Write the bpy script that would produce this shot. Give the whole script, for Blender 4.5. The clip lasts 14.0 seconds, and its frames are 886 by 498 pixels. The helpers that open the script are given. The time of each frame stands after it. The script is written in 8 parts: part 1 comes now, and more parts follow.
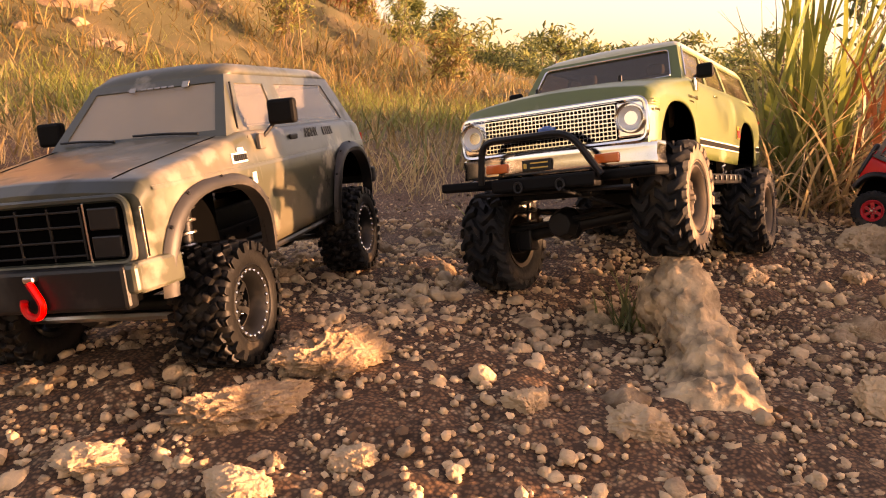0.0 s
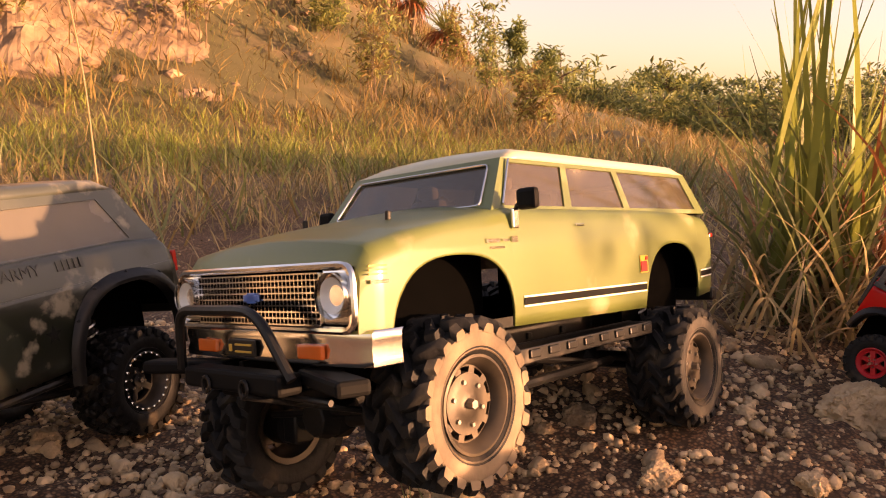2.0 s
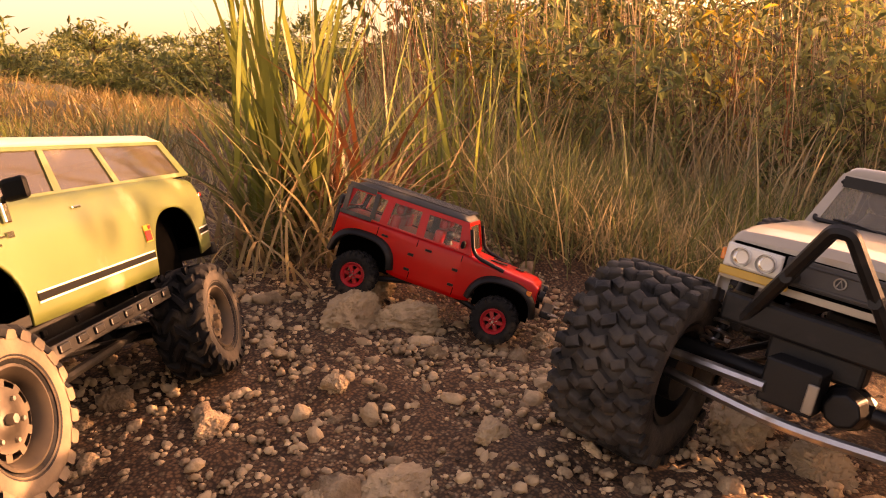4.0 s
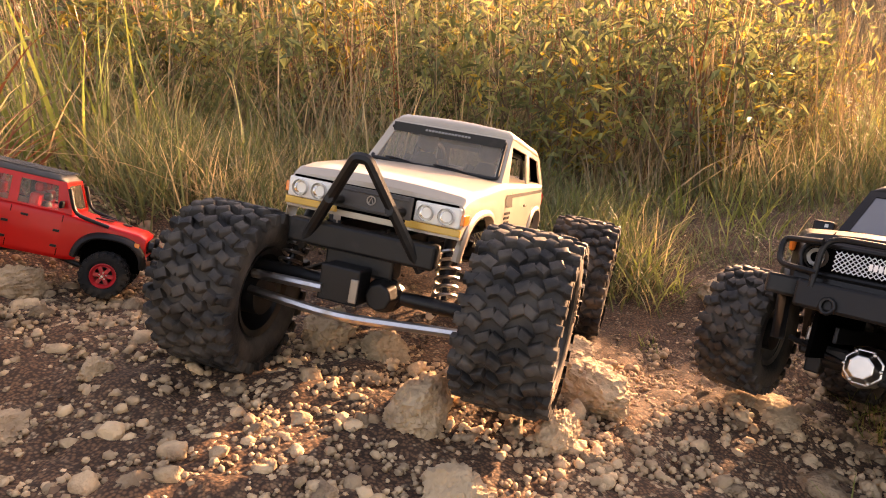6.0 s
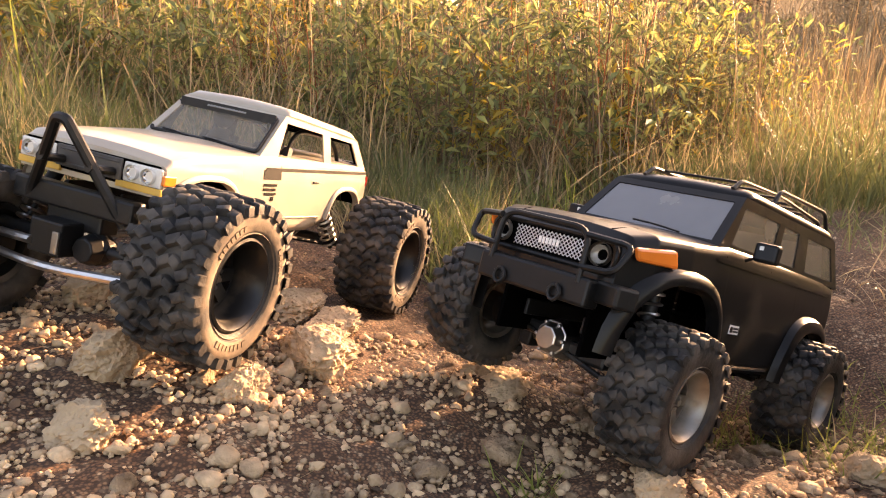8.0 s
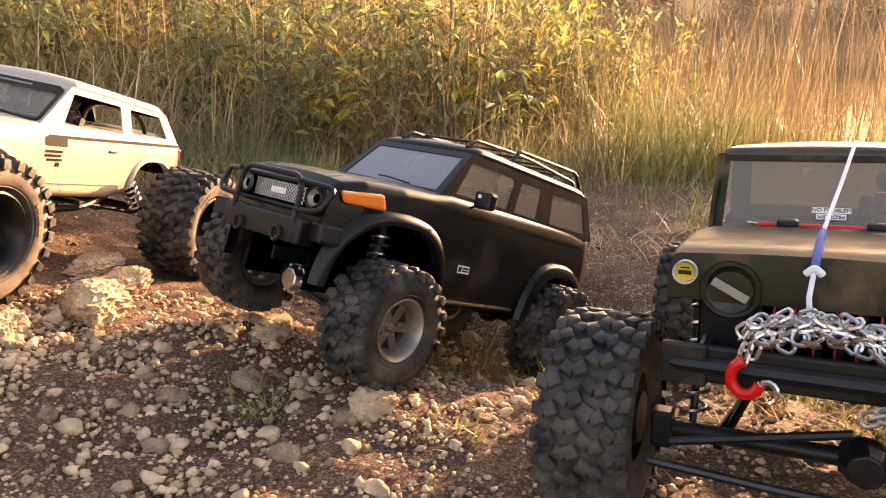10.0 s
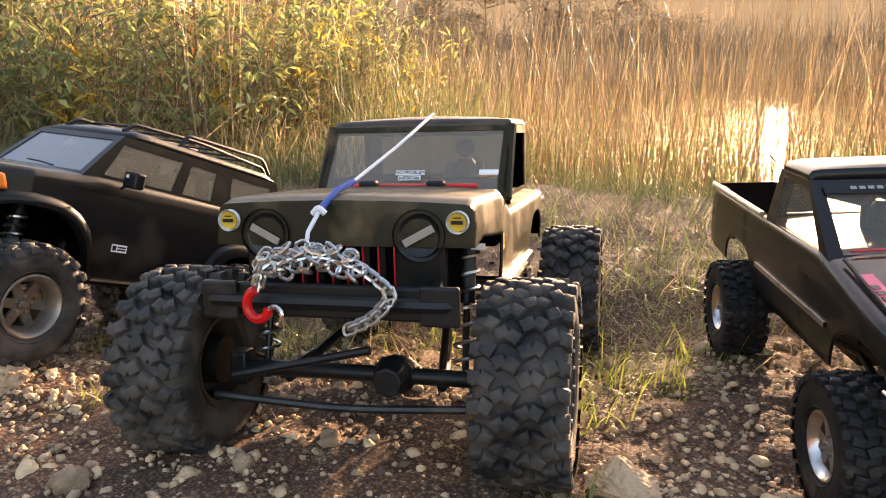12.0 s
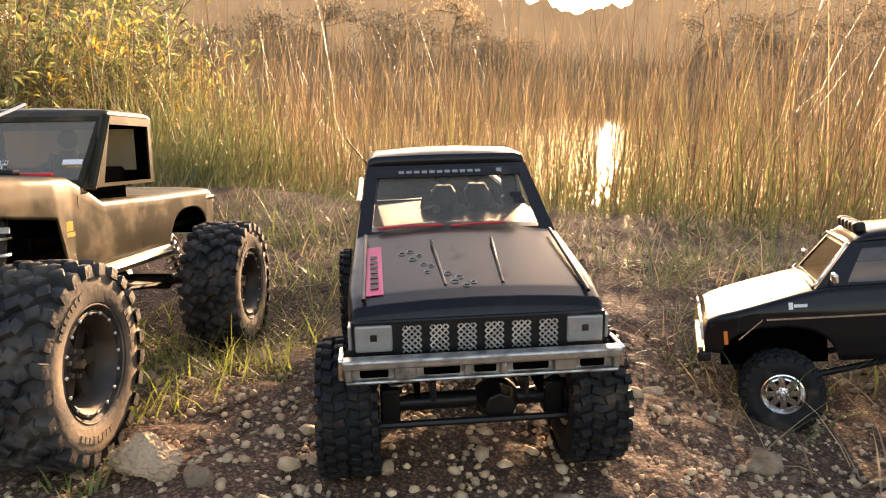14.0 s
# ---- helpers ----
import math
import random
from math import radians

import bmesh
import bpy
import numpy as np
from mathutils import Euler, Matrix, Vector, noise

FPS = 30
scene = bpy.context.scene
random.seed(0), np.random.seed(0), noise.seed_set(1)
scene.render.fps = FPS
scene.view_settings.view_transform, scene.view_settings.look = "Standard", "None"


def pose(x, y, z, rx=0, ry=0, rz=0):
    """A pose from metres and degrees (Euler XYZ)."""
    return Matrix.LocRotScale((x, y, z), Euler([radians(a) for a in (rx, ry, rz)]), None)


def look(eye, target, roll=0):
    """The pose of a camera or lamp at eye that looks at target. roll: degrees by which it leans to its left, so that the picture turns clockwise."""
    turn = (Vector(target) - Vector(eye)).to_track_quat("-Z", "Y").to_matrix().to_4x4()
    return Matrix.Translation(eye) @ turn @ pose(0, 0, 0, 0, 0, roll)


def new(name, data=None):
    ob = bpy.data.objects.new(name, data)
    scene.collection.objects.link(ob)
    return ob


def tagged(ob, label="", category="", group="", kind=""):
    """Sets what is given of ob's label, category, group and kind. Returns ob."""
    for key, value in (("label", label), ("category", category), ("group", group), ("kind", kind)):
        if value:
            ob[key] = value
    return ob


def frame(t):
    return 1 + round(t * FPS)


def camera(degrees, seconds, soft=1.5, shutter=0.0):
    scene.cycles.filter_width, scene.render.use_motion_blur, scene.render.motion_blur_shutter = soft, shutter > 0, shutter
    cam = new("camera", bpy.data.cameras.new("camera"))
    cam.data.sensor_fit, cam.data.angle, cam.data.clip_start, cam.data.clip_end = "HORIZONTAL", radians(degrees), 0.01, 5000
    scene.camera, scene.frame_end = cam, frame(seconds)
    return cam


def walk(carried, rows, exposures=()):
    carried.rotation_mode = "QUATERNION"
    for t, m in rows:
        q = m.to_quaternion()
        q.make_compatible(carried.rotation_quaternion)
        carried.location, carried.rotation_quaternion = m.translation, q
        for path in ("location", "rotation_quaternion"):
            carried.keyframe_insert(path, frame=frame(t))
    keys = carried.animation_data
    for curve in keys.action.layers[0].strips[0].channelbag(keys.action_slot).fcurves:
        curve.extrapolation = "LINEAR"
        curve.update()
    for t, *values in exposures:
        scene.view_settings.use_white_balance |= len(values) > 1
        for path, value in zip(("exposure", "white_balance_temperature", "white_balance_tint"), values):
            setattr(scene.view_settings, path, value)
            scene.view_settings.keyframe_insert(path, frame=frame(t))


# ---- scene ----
cam = camera(62.0, 14.0, soft=1.1)
PATH = [
    (0, (0.179, 0.107, 0.362), (0.06, 2.062, -0.046), 3.7),
    (0.5, (0.286, 0.162, 0.377), (-0.032, 2.097, -0.017), 3.7),
    (1, (0.364, 0.222, 0.401), (-0.066, 2.137, 0.016), 3.9),
    (1.5, (0.425, 0.299, 0.424), (-0.046, 2.209, 0.062), 3.7),
    (2, (0.438, 0.389, 0.45), (0.018, 2.316, 0.119), 2.9),
    (2.5, (0.449, 0.405, 0.456), (0.334, 2.373, 0.12), 2.0),
    (3, (0.426, 0.402, 0.461), (0.675, 2.353, 0.103), 0.1),
    (3.5, (0.432, 0.399, 0.462), (1.023, 2.267, 0.06), -1.3),
    (4, (0.407, 0.356, 0.455), (1.314, 2.086, 0.025), -2.5),
    (4.2, (0.402, 0.349, 0.455), (1.424, 2.01, 0.009), -2.7),
    (6.3, (0.402, 0.178, 0.437), (1.963, 1.312, -0.093), -1.8),
    (6.5, (0.423, 0.146, 0.436), (1.982, 1.283, -0.087), -1.3),
    (7, (0.509, 0.067, 0.423), (2.041, 1.245, -0.094), -0.7),
    (7.2, (0.533, 0.041, 0.412), (2.048, 1.244, -0.099), -0.4),
    (9.3, (0.563, -0.168, 0.389), (2.113, 0.977, -0.149), -0.6),
    (9.5, (0.568, -0.183, 0.38), (2.146, 0.925, -0.149), -0.3),
    (10, (0.582, -0.272, 0.372), (2.214, 0.76, -0.149), -0.1),
    (10.5, (0.6, -0.346, 0.352), (2.285, 0.598, -0.167), -0.1),
    (11, (0.618, -0.404, 0.353), (2.368, 0.421, -0.153), 0.2),
    (11.5, (0.619, -0.455, 0.345), (2.416, 0.271, -0.147), 0.4),
    (12, (0.61, -0.504, 0.341), (2.443, 0.134, -0.145), 0.4),
    (12.5, (0.622, -0.589, 0.338), (2.487, -0.051, -0.145), 0.9),
    (13, (0.642, -0.652, 0.32), (2.535, -0.206, -0.149), 1.4),
    (13.5, (0.647, -0.719, 0.31), (2.565, -0.368, -0.134), 1.4),
    (14, (0.641, -0.771, 0.32), (2.578, -0.518, -0.111), 1.6),
]
walk(cam, [(t, look(eye, target, roll)) for t, eye, target, roll in PATH],
     exposures=[(0.0, 2.08, 9500, 48), (2.0, 1.76, 9500, 50), (3.0, 1.74, 10500, 54), (4.2, 2.08, 11400, 58), (6.3, 2.62, 8400, 38), (10.5, 2.8, 7900, 32), (12.5, 2.68, 7050, 25), (14.0, 2.44, 7300, 25)])

# ---- light ----
SUN_AZ, SUN_EL = -4.7, 8.0
world = bpy.data.worlds.new("sky")
scene.world = world
world.use_nodes = True
wn = world.node_tree
sky = wn.nodes.new("ShaderNodeTexSky")
sky.sky_type, sky.sun_disc = "NISHITA", False
sky.sun_elevation, sky.sun_rotation = radians(SUN_EL), radians(90 - SUN_AZ)
sky.air_density, sky.dust_density = 1.0, 2.5
wn.links.new(sky.outputs[0], wn.nodes["Background"].inputs[0])
wn.nodes["Background"].inputs[1].default_value = 0.135
sun = new("sun", bpy.data.lights.new("sun", "SUN"))
sun.data.energy, sun.data.angle, sun.data.color = 4.8, radians(0.8), (1.0, 0.72, 0.42)
SUN_DIR = Vector((math.cos(radians(SUN_EL)) * math.cos(radians(SUN_AZ)), math.cos(radians(SUN_EL)) * math.sin(radians(SUN_AZ)), math.sin(radians(SUN_EL))))
sun.matrix_world = look((0, 0, 10), Vector((0, 0, 10)) - SUN_DIR)


# ---- materials ----
def material(name, base, rough=0.6, metal=0.0, var=0.25, scale=60.0, bump=0.0, bump_scale=200.0, dust=None, dust_amount=0.5,
             dust_scale=14.0, coat=0.0, transmission=0.0, alpha=1.0, island=0.0, obj_random=0.0, spec=0.5, coords="Object"):
    m = bpy.data.materials.new(name)
    m.use_nodes = True
    t = m.node_tree
    b = t.nodes["Principled BSDF"]
    b.inputs["Roughness"].default_value = rough
    b.inputs["Metallic"].default_value = metal
    b.inputs["Coat Weight"].default_value = coat
    b.inputs["Coat Roughness"].default_value = 0.08
    b.inputs["Transmission Weight"].default_value = transmission
    b.inputs["Alpha"].default_value = alpha
    b.inputs["Specular IOR Level"].default_value = spec
    tc = t.nodes.new("ShaderNodeTexCoord")
    n1 = t.nodes.new("ShaderNodeTexNoise")
    n1.inputs["Scale"].default_value, n1.inputs["Detail"].default_value = scale, 6
    t.links.new(tc.outputs[coords], n1.inputs["Vector"])
    ramp = t.nodes.new("ShaderNodeMix")
    ramp.data_type = "RGBA"
    lo, hi = [c * (1 - var) for c in base], [min(1, c * (1 + var)) for c in base]
    ramp.inputs[6].default_value, ramp.inputs[7].default_value = (*lo, 1), (*hi, 1)
    t.links.new(n1.outputs["Fac"], ramp.inputs[0])
    color = ramp.outputs[2]
    if island or obj_random:
        src = t.nodes.new("ShaderNodeNewGeometry").outputs["Random Per Island"] if island else t.nodes.new("ShaderNodeObjectInfo").outputs["Random"]
        hsv = t.nodes.new("ShaderNodeHueSaturation")
        mr = t.nodes.new("ShaderNodeMapRange")
        k = island or obj_random
        mr.inputs[3].default_value, mr.inputs[4].default_value = 1 - k, 1 + k
        t.links.new(src, mr.inputs[0])
        t.links.new(mr.outputs[0], hsv.inputs["Value"])
        t.links.new(color, hsv.inputs["Color"])
        color = hsv.outputs[0]
    if dust:
        n2 = t.nodes.new("ShaderNodeTexNoise")
        n2.inputs["Scale"].default_value, n2.inputs["Detail"].default_value = dust_scale, 8
        t.links.new(tc.outputs[coords], n2.inputs["Vector"])
        mr = t.nodes.new("ShaderNodeMapRange")
        mr.inputs[1].default_value, mr.inputs[2].default_value = 0.62 - dust_amount * 0.5, 0.85 - dust_amount * 0.3
        t.links.new(n2.outputs["Fac"], mr.inputs[0])
        mix = t.nodes.new("ShaderNodeMix")
        mix.data_type = "RGBA"
        mix.inputs[7].default_value = (*dust, 1)
        t.links.new(mr.outputs[0], mix.inputs[0])
        t.links.new(color, mix.inputs[6])
        color = mix.outputs[2]
        rr = t.nodes.new("ShaderNodeMapRange")
        rr.inputs[3].default_value, rr.inputs[4].default_value = rough, max(rough, 0.85)
        t.links.new(mr.outputs[0], rr.inputs[0])
        t.links.new(rr.outputs[0], b.inputs["Roughness"])
    t.links.new(color, b.inputs["Base Color"])
    if bump:
        n3 = t.nodes.new("ShaderNodeTexNoise")
        n3.inputs["Scale"].default_value, n3.inputs["Detail"].default_value = bump_scale, 5
        t.links.new(tc.outputs[coords], n3.inputs["Vector"])
        bp = t.nodes.new("ShaderNodeBump")
        bp.inputs["Strength"].default_value, bp.inputs["Distance"].default_value = bump, 0.002
        t.links.new(n3.outputs["Fac"], bp.inputs["Height"])
        t.links.new(bp.outputs[0], b.inputs["Normal"])
    return m


DUST = (0.33, 0.25, 0.17)
M = dict(
    black=material("black_plastic", (0.008, 0.008, 0.008), 0.42, var=0.3, bump=0.1, spec=0.28, dust=(0.06, 0.05, 0.04), dust_amount=0.05, dust_scale=30),
    matte=material("matte_black_plastic", (0.006, 0.006, 0.006), 0.6, var=0.3, spec=0.08),
    # black linings and gaps, with the shade inside them put into the colour
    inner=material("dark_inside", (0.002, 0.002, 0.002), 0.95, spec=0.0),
    rubber=material("tyre_rubber", (0.01, 0.01, 0.01), 0.7, var=0.3, bump=0.4, spec=0.3, dust=(0.12, 0.09, 0.06), dust_amount=0.12, dust_scale=35),
    rubber_clean=material("glossy_black_rubber", (0.006, 0.0055, 0.005), 0.5, var=0.3, bump=0.3, spec=0.22, dust=(0.1, 0.075, 0.05), dust_amount=0.06, dust_scale=35),
    stencil=material("faded_stencil_paint", (0.05, 0.054, 0.05), 0.6, var=0.4, scale=120),
    rubber_dusty=material("dusty_rubber", (0.04, 0.034, 0.028), 0.85, var=0.3, bump=0.3, dust=(0.26, 0.19, 0.125), dust_amount=0.6, dust_scale=22),
    rubber_greyed=material("grey_brown_rubber", (0.02, 0.019, 0.018), 0.8, var=0.3, bump=0.3, dust=(0.12, 0.095, 0.07), dust_amount=0.45, dust_scale=22),
    flare_grey=material("dusty_grey_flare", (0.02, 0.018, 0.016), 0.5, var=0.3, dust=(0.1, 0.08, 0.058), dust_amount=0.12, dust_scale=30),
    rubber_wet=material("dark_rubber", (0.014, 0.014, 0.014), 0.6, var=0.3, bump=0.5, spec=0.35, dust=(0.1, 0.085, 0.07), dust_amount=0.45, dust_scale=30),
    chrome=material("chrome", (0.75, 0.72, 0.68), 0.14, 1.0, var=0.1),
    worn_chrome=material("worn_chrome", (0.42, 0.4, 0.36), 0.34, 0.9, var=0.35, scale=90, bump=0.3, dust=(0.14, 0.11, 0.08), dust_amount=0.32, dust_scale=60),
    steel=material("bare_steel", (0.55, 0.53, 0.5), 0.28, 1.0, var=0.2, dust=DUST, dust_amount=0.15, dust_scale=40),
    rim_dark=material("dark_rim", (0.025, 0.025, 0.025), 0.35, 0.6, dust=(0.12, 0.095, 0.07), dust_amount=0.1, dust_scale=30),
    rim_dusty=material("dusty_steel_rim", (0.055, 0.045, 0.036), 0.45, 0.6, dust=(0.13, 0.1, 0.07), dust_amount=0.35, dust_scale=30),
    rim_silver=material("silver_rim", (0.3, 0.27, 0.23), 0.42, 0.85, dust=(0.2, 0.155, 0.11), dust_amount=0.3, dust_scale=40),
    rim_red=material("red_rim", (0.5, 0.015, 0.02), 0.4),
    red=material("red_plastic", (0.6, 0.008, 0.006), 0.3, var=0.08, coat=0.12, spec=0.3),
    orange=material("orange_lens", (0.8, 0.2, 0.03), 0.2, var=0.1, coat=0.5),
    amber=material("amber_lens", (0.75, 0.13, 0.02), 0.25, var=0.1, coat=0.4),
    redlens=material("red_lens", (0.55, 0.03, 0.02), 0.2, var=0.1, coat=0.5),
    white=material("white_letters", (0.8, 0.79, 0.76), 0.5, var=0.05),
    blue=material("blue_emblem", (0.03, 0.13, 0.4), 0.3, var=0.1),
    yellow=material("yellow_disc", (0.75, 0.52, 0.06), 0.4, var=0.15),
    lens=material("clear_lamp_lens", (0.7, 0.68, 0.63), 0.2, 0.0, var=0.1, coat=0.6),
    lamp_glass=material("grey_lamp_glass", (0.3, 0.29, 0.26), 0.18, 0.2, var=0.15, scale=200, coat=0.5),
    pink=material("pink_decal", (0.75, 0.06, 0.16), 0.4, var=0.1),
    mesh=material("silver_mesh", (0.5, 0.5, 0.5), 0.35, 0.9),
    grey=material("grey_hard_plastic", (0.05, 0.05, 0.05), 0.5, dust=DUST, dust_amount=0.2),
    gold=material("amber_band", (0.65, 0.38, 0.07), 0.3, var=0.15),
    cord_white=material("white_cord", (0.7, 0.7, 0.72), 0.8, var=0.15, bump=0.4, bump_scale=600),
    cord_blue=material("blue_sleeve", (0.02, 0.07, 0.3), 0.8, var=0.15),
    figure=material("dark_figure_plastic", (0.02, 0.016, 0.016), 0.5, spec=0.3),
    seat=material("tan_interior", (0.35, 0.25, 0.16), 0.7),
    paint_green=material("pale_green_paint", (0.102, 0.131, 0.038), 0.42, var=0.08, scale=25, coat=0.22, dust=(0.4, 0.36, 0.22), dust_amount=0.05, dust_scale=18),
    paint_cream=material("cream_white_paint", (0.43, 0.365, 0.285), 0.36, var=0.04, scale=20, coat=0.5, dust=(0.5, 0.42, 0.3), dust_amount=0.08, dust_scale=20),
    paint_black=material("glossy_black_paint", (0.007, 0.007, 0.0075), 0.32, var=0.25, coat=0.3, spec=0.1, dust=(0.03, 0.026, 0.02), dust_amount=0.05, dust_scale=25),
    paint_dark=material("satin_black_paint", (0.008, 0.0078, 0.0078), 0.38, var=0.3, coat=0.22, spec=0.1, dust=(0.035, 0.029, 0.022), dust_amount=0.14, dust_scale=16),
    paint_tan=material("bronze_olive_paint", (0.03, 0.026, 0.015), 0.4, 0.0, var=0.3, coat=0.06, spec=0.06, dust=(0.16, 0.11, 0.06), dust_amount=0.2, dust_scale=22),
    roof_green=material("pale_roof_paint", (0.5, 0.47, 0.32), 0.35, var=0.05, coat=0.4),
)


def glass(name, tint, alpha, rough=0.06):
    m = material(name, tint, rough, var=0.1, scale=30, coat=0.3, dust=(0.35, 0.3, 0.22), dust_amount=0.08, dust_scale=12)
    m.node_tree.nodes["Principled BSDF"].inputs["Alpha"].default_value = alpha
    return m


M["pane_smoke"] = glass("smoked_window", (0.075, 0.06, 0.045), 0.8)
M["pane_grey"] = glass("grey_window", (0.17, 0.17, 0.175), 0.92, 0.2)
M["pane_dusty"] = glass("dusty_window", (0.32, 0.26, 0.185), 0.85, 0.3)
M["pane_tan"] = glass("tan_dusty_windshield", (0.24, 0.2, 0.15), 0.62, 0.2)
M["pane_olive"] = glass("dull_olive_window", (0.12, 0.108, 0.088), 0.85, 0.25)
M["pane_clear"] = glass("clear_window", (0.3, 0.27, 0.22), 0.25)


def camo_material():
    m = material("olive_camouflage_paint", (0.06, 0.062, 0.042), 0.28, var=0.2, scale=30, coat=0.15, dust=(0.24, 0.2, 0.15), dust_amount=0.16, dust_scale=26)
    t = m.node_tree
    b = t.nodes["Principled BSDF"]
    col = b.inputs["Base Color"].links[0].from_socket
    tc = t.nodes.new("ShaderNodeTexCoord")
    prev = col

    def noisy(axis, lo, hi, c, src, within=None):
        """Lays colour c over src where the coordinate, with a ragged edge, runs from lo to hi."""
        sep = t.nodes.new("ShaderNodeSeparateXYZ")
        n = t.nodes.new("ShaderNodeTexNoise")
        n.inputs["Scale"].default_value, n.inputs["Detail"].default_value = 26, 5
        t.links.new(tc.outputs["Object"], sep.inputs[0])
        t.links.new(tc.outputs["Object"], n.inputs["Vector"])
        ma = t.nodes.new("ShaderNodeMath")
        ma.operation = "MULTIPLY_ADD"
        ma.inputs[1].default_value = 0.08 if axis == 0 else 0.02
        t.links.new(n.outputs["Fac"], ma.inputs[0])
        t.links.new(sep.outputs[axis], ma.inputs[2])
        mr = t.nodes.new("ShaderNodeMapRange")
        mr.inputs[1].default_value, mr.inputs[2].default_value = lo, hi
        t.links.new(ma.outputs[0], mr.inputs[0])
        mx = t.nodes.new("ShaderNodeMix")
        mx.data_type = "RGBA"
        mx.inputs[7].default_value = (*c, 1)
        t.links.new(mr.outputs[0], mx.inputs[0])
        if isinstance(src, tuple):
            mx.inputs[6].default_value = (*src, 1)
        else:
            t.links.new(src, mx.inputs[6])
        if within is not None:
            t.links.new(within, mx.inputs[7])
        return mx.outputs[2]

    rear = noisy(2, 0.104, 0.112, (0.052, 0.06, 0.052), (0.009, 0.011, 0.007))
    prev = noisy(0, 0.062, 0.052, (0, 0, 0), prev, rear)
    for sc, lo, c, off in ((8, 0.56, (0.02, 0.025, 0.018), 0.0), (9, 0.62, (0.1, 0.088, 0.056), 3.1), (34, 0.6, (0.19, 0.17, 0.13), 7.7)):
        mp = t.nodes.new("ShaderNodeMapping")
        mp.inputs["Location"].default_value = (off, off * 0.7, off * 1.3)
        n = t.nodes.new("ShaderNodeTexNoise")
        n.inputs["Scale"].default_value, n.inputs["Detail"].default_value = sc, 2.5 if sc < 20 else 9
        t.links.new(tc.outputs["Object"], mp.inputs[0])
        t.links.new(mp.outputs[0], n.inputs["Vector"])
        mr = t.nodes.new("ShaderNodeMapRange")
        mr.inputs[1].default_value, mr.inputs[2].default_value = lo, lo + (0.03 if sc < 20 else 0.08)
        t.links.new(n.outputs["Fac"], mr.inputs[0])
        mx = t.nodes.new("ShaderNodeMix")
        mx.data_type = "RGBA"
        mx.inputs[7].default_value = (*c, 1)
        t.links.new(mr.outputs[0], mx.inputs[0])
        t.links.new(prev, mx.inputs[6])
        prev = mx.outputs[2]
    t.links.new(prev, b.inputs["Base Color"])
    return m


M["camo"] = camo_material()


# ---- mesh helpers ----
def part(name, bm, mat, parent, label="", smooth=False, bevel=0.0, crease=38):
    me = bpy.data.meshes.new(name)
    bmesh.ops.recalc_face_normals(bm, faces=bm.faces)
    bm.to_mesh(me)
    bm.free()
    for m in mat if isinstance(mat, (list, tuple)) else [mat]:
        me.materials.append(m)
    if smooth:
        me.polygons.foreach_set("use_smooth", [True] * len(me.polygons))
        me.set_sharp_from_angle(angle=radians(crease))
    ob = new(name, me)
    ob.parent = parent
    if bevel:
        bv = ob.modifiers.new("edge", "BEVEL")
        bv.width, bv.segments, bv.limit_method = bevel, 2, "ANGLE"
    if label:
        tagged(ob, label)
    return ob


def thing(name, label, category, m, group=""):
    e = new(name)
    e.empty_display_size = 0.02
    e.matrix_world = m
    return tagged(e, label, category, group)


def raw_mesh(name, verts, faces, mat, smooth=False):
    me = bpy.data.meshes.new(name)
    me.from_pydata([tuple(v) for v in verts] if not isinstance(verts, np.ndarray) else verts.tolist(), [], faces if not isinstance(faces, np.ndarray) else faces.tolist())
    for m in mat if isinstance(mat, (list, tuple)) else [mat]:
        me.materials.append(m)
    if smooth:
        me.polygons.foreach_set("use_smooth", [True] * len(me.polygons))
    return me


def box(bm, c, s, rot=None):
    """A box of size s round c, turned by rot."""
    m = Matrix.Translation(c) @ (rot if rot is not None else Matrix.Identity(4)) @ Matrix.Diagonal((*s, 1))
    bmesh.ops.create_cube(bm, size=1, matrix=m)
    return bm


def tube(bm, pts, r, seg=8, closed=False):
    """A round bar along points."""
    pts = [Vector(p) for p in pts]
    n = len(pts)
    rings = []
    ref = None
    for i, p in enumerate(pts):
        a, b = pts[i - 1] if i or closed else p, pts[(i + 1) % n] if i < n - 1 or closed else p
        d = (b - a).normalized()
        if ref is None:
            ref = d.orthogonal().normalized()
        ref = (ref - d * ref.dot(d)).normalized()
        s = d.cross(ref)
        rr = r[i] if isinstance(r, (list, tuple)) else r
        rings.append([bm.verts.new(p + (ref * math.cos(k * math.tau / seg) + s * math.sin(k * math.tau / seg)) * rr) for k in range(seg)])
    for i in range(n if closed else n - 1):
        q, w = rings[i], rings[(i + 1) % n]
        for k in range(seg):
            bm.faces.new((q[k], q[(k + 1) % seg], w[(k + 1) % seg], w[k]))
    if not closed:
        bm.faces.new(rings[0][::-1]), bm.faces.new(rings[-1])
    return bm


def revolve(bm, prof, seg=40, axis="y", close=False):
    """Turn a profile of (radius, offset) about the axle, which lies along y."""
    rings = []
    for r, y in prof:
        rings.append([bm.verts.new((r * math.cos(k * math.tau / seg), y, r * math.sin(k * math.tau / seg))) for k in range(seg)])
    n = len(prof)
    for i in range(n if close else n - 1):
        q, w = rings[i], rings[(i + 1) % n]
        for k in range(seg):
            bm.faces.new((q[k], q[(k + 1) % seg], w[(k + 1) % seg], w[k]))
    return bm


